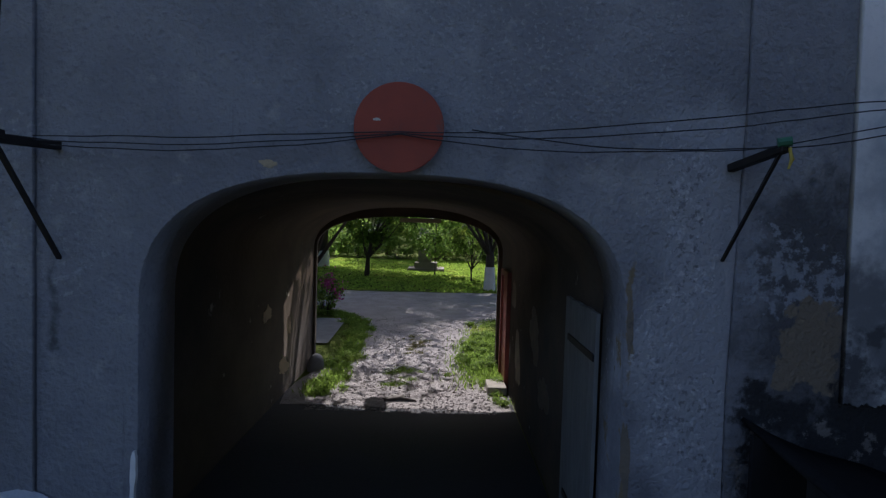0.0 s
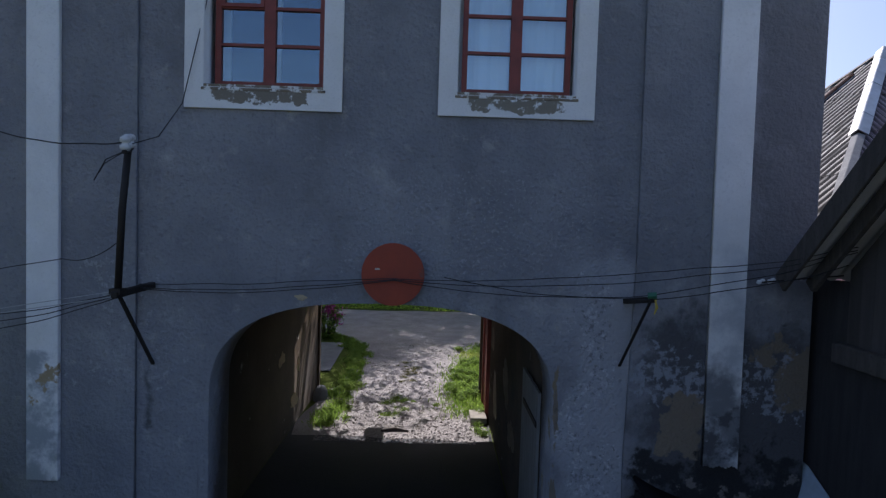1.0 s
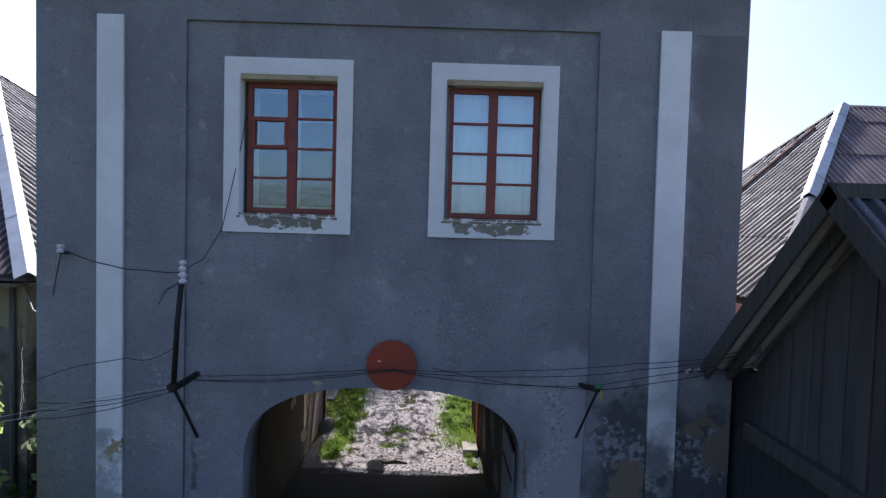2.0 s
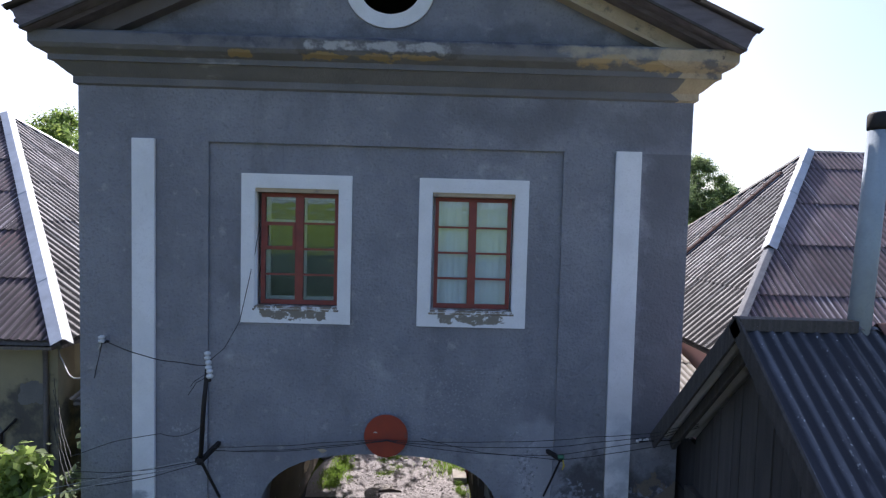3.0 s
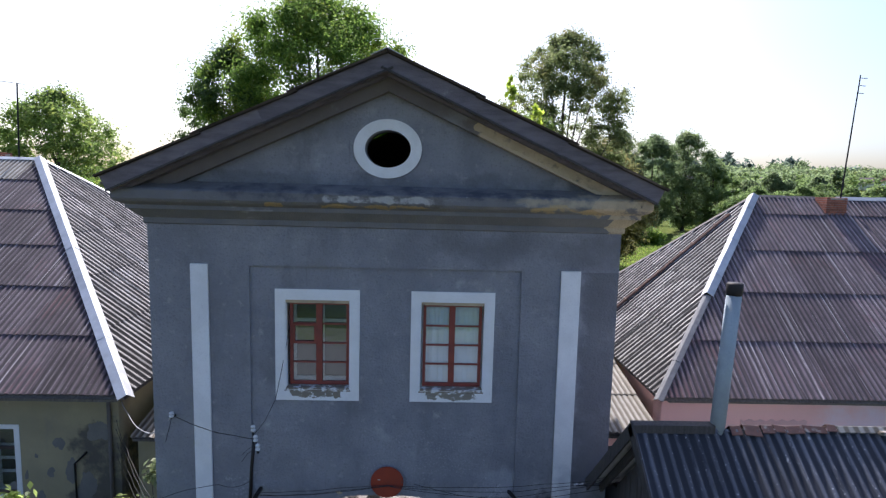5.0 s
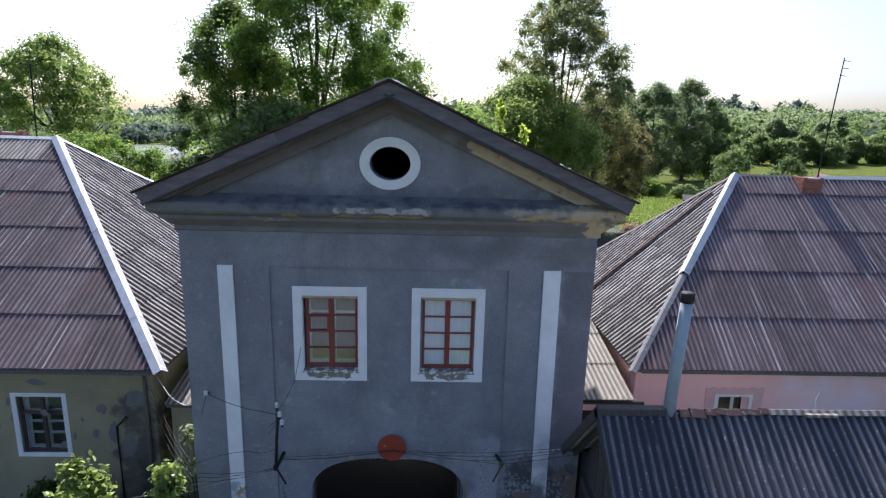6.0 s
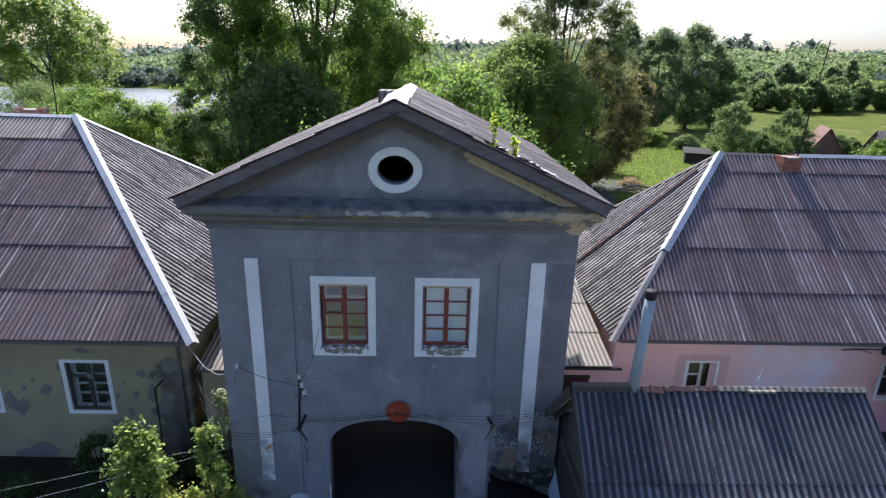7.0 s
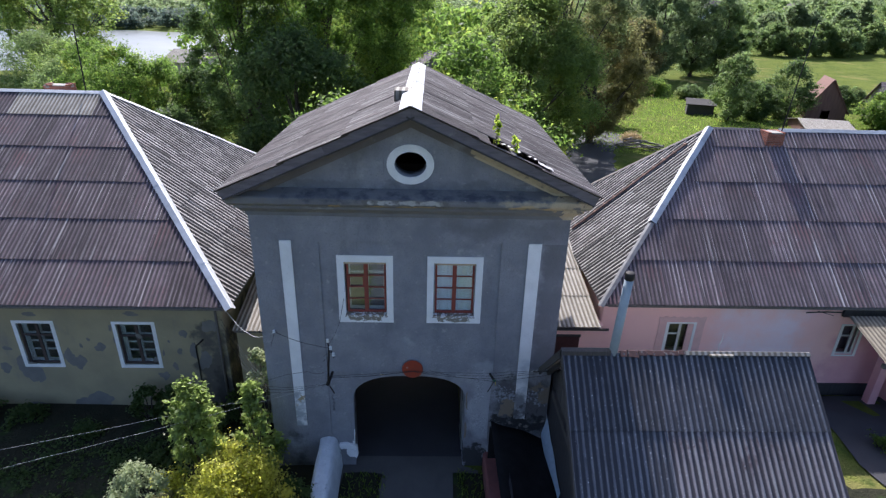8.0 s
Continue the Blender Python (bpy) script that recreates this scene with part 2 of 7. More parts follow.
SLATE = wing_slate("weathered_slate_sheet", 0.93)
SLATE_ROSE = wing_slate("rosy_slate_sheet", 1.18)
# warmer, paler copy for the sheets that the sun grazes
SLATE_SHED = surface("lit_grey_slate_sheet", (0.385, 0.34, 0.335), (0.29, 0.255, 0.255), 1.6, 0.8, 0.35, 45.0,
                     stains=[((0.42, 0.40, 0.375), 1.5, 0.54, 0.68, (6, 0.3, 1)), ((0.17, 0.12, 0.12), 0.9, 0.54, 0.68, (1, 1, 1))], per_piece=0.2, speckle=((0.66, 0.66, 0.63), 28.0, 0.67, 0.69), furrow=(0.070, 0.062, 0.068), gloss=0.3, trough=(0.5, 2.0))
SLATE_GATE = surface("brown_slate_sheet", (0.135, 0.115, 0.108), (0.090, 0.077, 0.073), 1.6, 0.8, 0.35, 45.0,
                     stains=[((0.32, 0.30, 0.28), 1.6, 0.52, 0.66, (6, 0.25, 1)), ((0.05, 0.045, 0.045), 2.0, 0.54, 0.72, (5, 0.4, 1))],
                     per_piece=0.2, speckle=((0.34, 0.33, 0.30), 34.0, 0.73, 0.77), furrow=(0.022, 0.020, 0.020), gloss=0.3)
# pale crests and dark troughs also carry the sun raking across the hips
SLATE_HIP = surface("sun_striped_slate_sheet", (0.46, 0.435, 0.41), (0.32, 0.30, 0.285), 1.6, 0.8, 0.35, 45.0,
                    stains=[((0.58, 0.56, 0.53), 1.5, 0.54, 0.66, (9, 0.22, 1)), ((0.10, 0.092, 0.09), 1.1, 0.52, 0.68, (3, 0.4, 1)), ((0.07, 0.065, 0.064), 1.4, 0.56, 0.66, (13, 0.16, 1))],
                    per_piece=0.25, furrow=(0.040, 0.037, 0.036), gloss=0.3, trough=(1.15, 1.9))
SLATE_PALE = surface("pale_slate_sheet", (0.41, 0.385, 0.34), (0.30, 0.28, 0.245), 1.8, 0.8, 0.35, 45.0,
                     stains=[((0.20, 0.17, 0.14), 1.5, 0.56, 0.76, (4, 0.5, 1))], per_piece=0.12, furrow=(0.15, 0.13, 0.10), gloss=0.3)
# bluish dark copy, for the older upper row and the gatehouse's shadow
SLATE_DARK = surface("shade_dark_slate_sheet", (0.160, 0.162, 0.182), (0.115, 0.117, 0.134), 1.6, 0.8, 0.35, 45.0,
                     stains=[((0.23, 0.22, 0.222), 2.2, 0.56, 0.70, (9, 0.3, 1)), ((0.05, 0.052, 0.064), 1.4, 0.54, 0.70, (2, 0.6, 1)), ((0.50, 0.50, 0.49), 16.0, 0.64, 0.68, (1, 0.5, 1))],
                     per_piece=0.22, speckle=((0.66, 0.67, 0.66), 30.0, 0.675, 0.695), furrow=(0.040, 0.042, 0.051), gloss=0.3, trough=(0.7, 2.1))
SLATE_PORCH = surface("tan_slate_sheet", (0.30, 0.265, 0.20), (0.22, 0.19, 0.145), 1.8, 0.85, 0.35, 45.0,
                      stains=[((0.14, 0.12, 0.09), 1.5, 0.54, 0.70, (4, 0.5, 1))], per_piece=0.12, furrow=(0.12, 0.10, 0.075), gloss=0.3)
# for pale torn edges, and for the shed's unseen back slope as a reflector
SLATE_BRIGHT = surface("torn_and_bounce_slate", (0.58, 0.565, 0.54), (0.50, 0.485, 0.46), 1.8, 0.8, 0.3, 45.0,
                    stains=[((0.40, 0.38, 0.35), 1.5, 0.56, 0.76, (4, 0.5, 1))], per_piece=0.08, gloss=0.3)
TIN = surface("galvanised_tin", (0.54, 0.555, 0.57), (0.43, 0.44, 0.45), 3.0, 0.55, 0.12, 30.0,
              stains=[((0.34, 0.30, 0.26), 2.5, 0.66, 0.8, (1, 1, 1))], metal=0.25, per_piece=0.1, depth=0.004)
RUST = surface("rusty_tin", (0.26, 0.10, 0.06), (0.16, 0.07, 0.05), 5.0, 0.8, 0.3, 50.0,
               stains=[((0.35, 0.30, 0.27), 4.0, 0.6, 0.7, (1, 1, 1))], per_piece=0.1)
OLDWOOD = surface("weathered_timber", (0.13, 0.115, 0.105), (0.20, 0.18, 0.16), 2.5, 0.85, 0.5, 30.0,
                  stains=[((0.06, 0.05, 0.05), 3.0, 0.55, 0.75, (6, 6, 0.6))], stretch=(8, 8, 0.8), per_piece=0.2)
DARKWOOD = surface("dark_weathered_timber", (0.048, 0.043, 0.040), (0.082, 0.074, 0.067), 2.5, 0.85, 0.5, 30.0,
                   stains=[((0.035, 0.03, 0.03), 3.0, 0.55, 0.75, (6, 6, 0.6))], stretch=(8, 8, 0.8), per_piece=0.2)
PLANK = surface("grey_brown_shed_planks", (0.095, 0.085, 0.080), (0.062, 0.056, 0.054), 2.5, 0.85, 0.5, 30.0, stretch=(3, 3, 0.25), per_piece=0.25)
VERGE = surface("grey_verge_board", (0.185, 0.162, 0.175), (0.110, 0.096, 0.104), 3.0, 0.8, 0.7, 40.0,
                stains=[((0.25, 0.23, 0.22), 3.0, 0.62, 0.74, (1, 1, 1))], stretch=(0.6, 3, 3), per_piece=0.12)
SURROUND = worn(surface("white_window_surround", (0.84, 0.84, 0.83), (0.76, 0.76, 0.745), 2.2, 0.85, 0.3, 40.0, stains=[((0.50, 0.48, 0.44), 3.0, 0.68, 0.8, (1, 1, 0.35))], depth=0.008),
                [((0.22, 0.195, 0.155), (-1.85, -0.78, 5.38, 5.56), 0.16, 9.0, 0.38, 0.46), ((0.24, 0.215, 0.17), (0.60, 1.68, 5.37, 5.56), 0.16, 9.0, 0.38, 0.46)])
FLAKED = surface("flaking_sill_paint", (0.27, 0.22, 0.155), (0.17, 0.14, 0.11), 5.0, 0.92, 0.7, 40.0,
                 stains=[((0.74, 0.74, 0.72), 6.5, 0.50, 0.56, (1, 1, 1)), ((0.09, 0.08, 0.07), 9.0, 0.60, 0.68, (1, 1, 1))], depth=0.01)
REDFRAME = surface("red_brown_window_paint", (0.27, 0.055, 0.036), (0.18, 0.042, 0.032), 6.0, 0.5, 0.3, 60.0,
                   stains=[((0.40, 0.30, 0.22), 9.0, 0.66, 0.72, (1, 1, 0.4))], depth=0.004)
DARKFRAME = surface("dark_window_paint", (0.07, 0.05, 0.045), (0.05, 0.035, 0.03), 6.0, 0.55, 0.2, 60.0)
PALEFRAME = plain("cream_window_paint", (0.66, 0.64, 0.60), 0.5)
CURTAIN = surface("white_curtain_cloth", (0.86, 0.88, 0.88), (0.78, 0.80, 0.81), 2.5, 0.95, 0.2, 25.0)
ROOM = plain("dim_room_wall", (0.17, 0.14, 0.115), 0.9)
GLASS = glass("window_glass")
GLASS_YARD = glass("dull_window_glass", 0.05)
SIGNRED = surface("faded_red_paint", (0.33, 0.048, 0.018), (0.25, 0.042, 0.020), 4.0, 0.55, 0.15, 60.0,
                  stains=[((0.17, 0.06, 0.045), 5.0, 0.6, 0.72, (1, 1, 1))], depth=0.003)
BLACKMETAL = plain("rusty_black_iron", (0.030, 0.026, 0.024), 0.65, 0.4)
PORCELAIN = plain("white_porcelain", (0.72, 0.73, 0.72), 0.25)
CABLE = plain("black_cable_sheath", (0.022, 0.022, 0.025), 0.6)
CABLE_PALE = plain("grey_cable_sheath", (0.42, 0.42, 0.41), 0.6)
YELLOW = surface("yellow_limewash", (0.37, 0.318, 0.192), (0.285, 0.25, 0.16), 0.8, 0.92, 0.35, 40.0,
                 stains=[((0.22, 0.20, 0.165), 0.9, 0.60, 0.8, (1, 1, 0.5)), ((0.47, 0.41, 0.26), 2.0, 0.62, 0.8, (1, 1, 1))], depth=0.012)
# darker and mottled towards the corner by the gatehouse, darkest near the foot
worn(YELLOW, [((0.115, 0.105, 0.085), (-7.8, -6.3, -0.8, 3.5), 0.45, 1.1, 0.30, 0.52), ((0.060, 0.056, 0.050), (-7.2, -6.3, -0.8, 1.6), 0.4, 1.3, 0.30, 0.55)])
CEMENT = surface("grey_cement_patch", (0.17, 0.17, 0.175), (0.24, 0.24, 0.24), 3.0, 0.93, 0.4, 40.0)
PINK = worn(surface("pink_limewash", (0.90, 0.565, 0.52), (0.85, 0.52, 0.485), 0.5, 0.9, 0.25, 40.0,
               stains=[((0.62, 0.38, 0.34), 1.2, 0.66, 0.8, (1, 1, 1))], depth=0.008),
            [((0.83, 0.73, 0.79), (10.6, 14.6, 0.6, 5.0), 1.4, 0.5, 0.15, 0.75), ((0.70, 0.36, 0.38), (15.0, 30.0, -1.0, 3.0), 0.5, 0.6, 0.1, 0.6)])
BRICK = surface("red_brick", (0.34, 0.13, 0.08), (0.26, 0.10, 0.07), 6.0, 0.9, 0.5, 50.0,
                stains=[((0.45, 0.38, 0.33), 6.0, 0.64, 0.74, (1, 1, 1))], per_piece=0.25)
MORTAR = plain("lime_mortar", (0.35, 0.32, 0.28), 0.95)
PIPE = surface("blue_grey_asbestos_pipe", (0.34, 0.40, 0.43), (0.27, 0.31, 0.34), 3.0, 0.8, 0.2, 40.0,
               stains=[((0.14, 0.14, 0.14), 2.5, 0.62, 0.8, (1, 1, 0.5))])
GRASS_GROUND = surface("grassy_ground", (0.088, 0.118, 0.022), (0.135, 0.160, 0.032), 0.25, 0.98, 0.8, 14.0,
                       stains=[((0.22, 0.19, 0.075), 0.12, 0.54, 0.72, (1, 1, 1)), ((0.06, 0.09, 0.02), 0.6, 0.55, 0.7, (1, 1, 1))], depth=0.08, gloss=0.05)
GRAVEL = surface("gravel_drive", (0.42, 0.38, 0.362), (0.295, 0.266, 0.255), 1.5, 0.95, 1.0, 24.0, speckle=((0.24, 0.22, 0.205), 30.0, 0.54, 0.68),
                 stains=[((0.50, 0.46, 0.42), 3.0, 0.58, 0.75, (1, 1, 1)), ((0.20, 0.185, 0.14), 1.1, 0.58, 0.74, (1, 1, 1))], depth=0.03, gloss=0.2)
# asphalt darkened beyond its own tone to stand for shade
DARKLANE = surface("shade_dark_lane", (0.036, 0.036, 0.040), (0.052, 0.051, 0.056), 0.8, 0.8, 0.5, 30.0)
WATER = surface("lake_water", (0.05, 0.07, 0.07), (0.06, 0.08, 0.08), 0.02, 0.30, 0.10, 0.6, depth=0.05)
BARK = surface("tree_bark", (0.10, 0.08, 0.065), (0.06, 0.05, 0.045), 5.0, 0.95, 0.9, 20.0, stretch=(3, 3, 0.6), depth=0.04)
LEAF_A = foliage("broad_green_leaves", (0.058, 0.102, 0.022), (0.128, 0.192, 0.037), (0.225, 0.245, 0.04), 0.68)
LEAF_B = foliage("dark_green_leaves", (0.046, 0.078, 0.026), (0.09, 0.132, 0.04), (0.12, 0.148, 0.042), 0.58)
LEAF_C = foliage("brownish_green_leaves", (0.085, 0.085, 0.034), (0.135, 0.130, 0.048), (0.23, 0.17, 0.055), 0.64)
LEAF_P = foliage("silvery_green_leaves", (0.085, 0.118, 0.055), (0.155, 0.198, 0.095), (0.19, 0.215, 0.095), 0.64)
# blue of distant haze put into the leaf colour
LEAF_W = foliage("haze_blue_leaves", (0.062, 0.088, 0.066), (0.105, 0.138, 0.105), (0.12, 0.15, 0.11), 0.5)
# leaves a little paler than their own green, in place of haze
LEAF_D = foliage("haze_paled_leaves", (0.078, 0.118, 0.044), (0.142, 0.192, 0.066), (0.175, 0.2, 0.068), 0.62)
LEAF_F = foliage("sparse_bronze_leaves", (0.075, 0.095, 0.042), (0.145, 0.168, 0.066), (0.20, 0.17, 0.066), 0.70)
LEAF_S = foliage("fresh_sprout_leaves", (0.17, 0.23, 0.03), (0.30, 0.36, 0.05), (0.30, 0.36, 0.06), 0.55)
LEAF_E = foliage("grey_green_leaves", (0.175, 0.213, 0.112), (0.312, 0.35, 0.188), (0.375, 0.375, 0.188), 0.35)
LEAF_Y = foliage("yellow_green_leaves", (0.19, 0.20, 0.040), (0.40, 0.40, 0.072), (0.50, 0.43, 0.10), 0.64)
LEAF_L = foliage("light_yellowish_leaves", (0.078, 0.118, 0.034), (0.148, 0.198, 0.052), (0.22, 0.24, 0.055), 0.66)
LEAF_G = foliage("glossy_green_leaves", (0.114, 0.156, 0.048), (0.24, 0.3, 0.09), (0.288, 0.336, 0.084), 0.58, 0.32)
BLADE = foliage("weed_blades", (0.09, 0.144, 0.026), (0.18, 0.258, 0.043), (0.288, 0.3, 0.072), 0.45, 0.8)
# brighter copy of BLADE; the lawn's sunlight is put into the colour
LAWN = foliage("sunlit_lawn_blades", (0.13, 0.20, 0.030), (0.24, 0.34, 0.050), (0.34, 0.37, 0.075), 0.5, 0.8)
FLOWER = plain("magenta_petals", (0.50, 0.07, 0.26), 0.6)


# ---- mesh helpers ----
def part(name, bm, material, parent=None, label="", smooth=False):
    """Links a bmesh (or a mesh) as one object, under a thing or a part of it."""
    if isinstance(bm, bmesh.types.BMesh):
        me = bpy.data.meshes.new(name)
        bm.normal_update()
        bm.to_mesh(me)
        bm.free()
    else:
        me = bm
    if material and not me.materials:
        me.materials.append(material)
    if smooth:
        me.polygons.foreach_set("use_smooth", [True] * len(me.polygons))
    ob = new(name, me)
    if parent:
        ob.parent = parent
    if label:
        ob["label"] = label
    return ob


def thing(name, label, category, group="", kind="", at=(0, 0, 0)):
    ob = new(name)
    ob.empty_display_size = 0.3
    ob.location = at
    return tagged(ob, label, category, group, kind)


def box(bm, x0, x1, y0, y1, z0, z1, bevel=0.0):
    m = Matrix.Translation(((x0 + x1) / 2, (y0 + y1) / 2, (z0 + z1) / 2)) @ Matrix.Diagonal((x1 - x0, y1 - y0, z1 - z0, 1))
    made = bmesh.ops.create_cube(bm, size=1, matrix=m)["verts"]
    if bevel:
        edges = list({e for v in made for e in v.link_edges})
        bmesh.ops.bevel(bm, geom=edges, offset=bevel, segments=2, affect="EDGES", profile=0.6)
    return bm


def boxes(*rows, bevel=0.0):
    bm = bmesh.new()
    for r in rows:
        box(bm, *r, bevel=bevel)
    return bm


def bar(bm, a, b, w, h=None, bevel=0.0):
    """A square bar from a to b."""
    a, b, h = Vector(a), Vector(b), h or w
    turn = (b - a).to_track_quat("Z", "Y").to_matrix().to_4x4()
    m = Matrix.Translation((a + b) / 2) @ turn @ Matrix.Diagonal((w, h, (b - a).length, 1))
    made = bmesh.ops.create_cube(bm, size=1, matrix=m)["verts"]
    if bevel:
        bmesh.ops.bevel(bm, geom=list({e for v in made for e in v.link_edges}), offset=bevel, segments=1, affect="EDGES")
    return bm


def tube(bm, points, radii, sides=8, caps=True):
    """A round tube along points, tapering."""
    points = [Vector(p) for p in points]
    rings = []
    for i, p in enumerate(points):
        way = (points[min(i + 1, len(points) - 1)] - points[max(i - 1, 0)]).normalized()
        q = way.to_track_quat("Z", "Y")
        r = radii[i] if isinstance(radii, (list, tuple)) else radii
        rings.append([bm.verts.new(p + q @ Vector((r * math.cos(a), r * math.sin(a), 0)))
                      for a in [math.tau * k / sides for k in range(sides)]])
    for lo, hi in zip(rings, rings[1:]):
        for k in range(sides):
            bm.faces.new((lo[k], lo[(k + 1) % sides], hi[(k + 1) % sides], hi[k]))
    if caps:
        bm.faces.new(rings[0][::-1])
        bm.faces.new(rings[-1])
    return bm


def sag(a, b, drop, n=14):
    """Points of a hanging cable."""
    a, b = Vector(a), Vector(b)
    return [a.lerp(b, k / n) - Vector((0, 0, drop * 4 * (k / n) * (1 - k / n))) for k in range(n + 1)]


def plate(outline, holes, y0, y1):
    """A solid plate standing in the xz plane from y0 to y1, with holes through it."""
    cu = bpy.data.curves.new("outline", "CURVE")
    cu.dimensions, cu.fill_mode = "2D", "BOTH"
    for ring in (outline, *holes):
        sp = cu.splines.new("POLY")
        sp.points.add(len(ring) - 1)
        for p, (x, z) in zip(sp.points, ring):
            p.co = (x, z, 0, 1)
        sp.use_cyclic_u = True
    cu.extrude = (y1 - y0) / 2
    ob = bpy.data.objects.new("outline", cu)
    me = bpy.data.meshes.new_from_object(ob)
    me.transform(Matrix.Translation((0, (y0 + y1) / 2, 0)) @ pose(0, 0, 0, 90))
    bpy.data.objects.remove(ob)
    bpy.data.curves.remove(cu)
    bm = bmesh.new()
    bm.from_mesh(me)
    bpy.data.meshes.remove(me)
    bmesh.ops.remove_doubles(bm, verts=bm.verts, dist=0.0005)
    bmesh.ops.recalc_face_normals(bm, faces=bm.faces)
    return bm


def rect(x0, x1, z0, z1):
    return [(x0, z0), (x1, z0), (x1, z1), (x0, z1)]


def oval(cx, cz, rx, rz, n=48):
    return [(cx + rx * math.cos(math.tau * k / n), cz + rz * math.sin(math.tau * k / n)) for k in range(n)]


def arch(x0, x1, z0, spring, crown, power=2.6, n=40):
    """A gateway outline: upright jambs under a flattened arch."""
    c, h = (x0 + x1) / 2, (x1 - x0) / 2
    top = []
    for k in range(n + 1):
        a = math.pi * k / n
        u, w = math.cos(a), math.sin(a)
        top.append((c + h * math.copysign(abs(u) ** (2 / power), u), spring + (crown - spring) * w ** (2 / power)))
    return [(x0, z0), (x1, z0)] + top


def blotch(cx, cz, rx, rz, seed, n=110, rough=0.42):
    """A torn, uneven outline of a patch of plaster."""
    r = random.Random(seed)
    ph = [r.uniform(0, 6.28) for _ in range(22)]
    out = []
    for k in range(n):
        a = math.tau * k / n
        f = 0.95 + rough * sum(math.sin((j + 2) * a + ph[j]) / (j + 1.5) ** 1.25 for j in range(22)) * 0.75
        f = max(0.3, f) + r.uniform(-0.02, 0.02)
        out.append((cx + rx * f * math.cos(a), cz + rz * f * math.sin(a)))
    return out


def clipped(bm, cuts):
    """Cuts away what lies on the far side of each (point, outward normal)."""
    for co, no in cuts:
        bmesh.ops.bisect_plane(bm, geom=bm.verts[:] + bm.edges[:] + bm.faces[:], plane_co=co, plane_no=no, clear_outer=True)
    return bm


# ---- corrugated roofs ----
WAVE = 0.152


def sheet_bmesh(lap=0.030, waves=8, length=1.88, amp=0.019, thick=0.007):
    """One corrugated sheet: u along x, up the slope along y, bottom end raised to lap over the row below."""
    bm = bmesh.new()
    steps, w = waves * 6, waves * WAVE
    rows = []
    for lift in (thick, 0.0):
        for v in (0.0, length):
            rows.append([bm.verts.new((w * k / steps, v, lift + amp * math.cos(math.tau * waves * k / steps) + lap * (1 - v / length)))
                         for k in range(steps + 1)])
    a, b, c, d = rows
    for k in range(steps):
        bm.faces.new((a[k], a[k + 1], b[k + 1], b[k]))
        bm.faces.new((c[k + 1], c[k], d[k], d[k + 1]))
        bm.faces.new((c[k], c[k + 1], a[k + 1], a[k]))
    for row in (a, c):
        for p, q in zip(row, row[1:]):
            bm.edges.get((p, q)).smooth = False
    return bm


def sheet_for(material, lap, cache={}):
    if material.name not in cache:
        me = bpy.data.meshes.new("slate_sheet")
        bm = sheet_bmesh(lap)
        bm.to_mesh(me)
        bm.free()
        me.polygons.foreach_set("use_smooth", [True] * len(me.polygons))
        me.materials.append(material)
        cache[material.name] = me
    return cache[material.name]


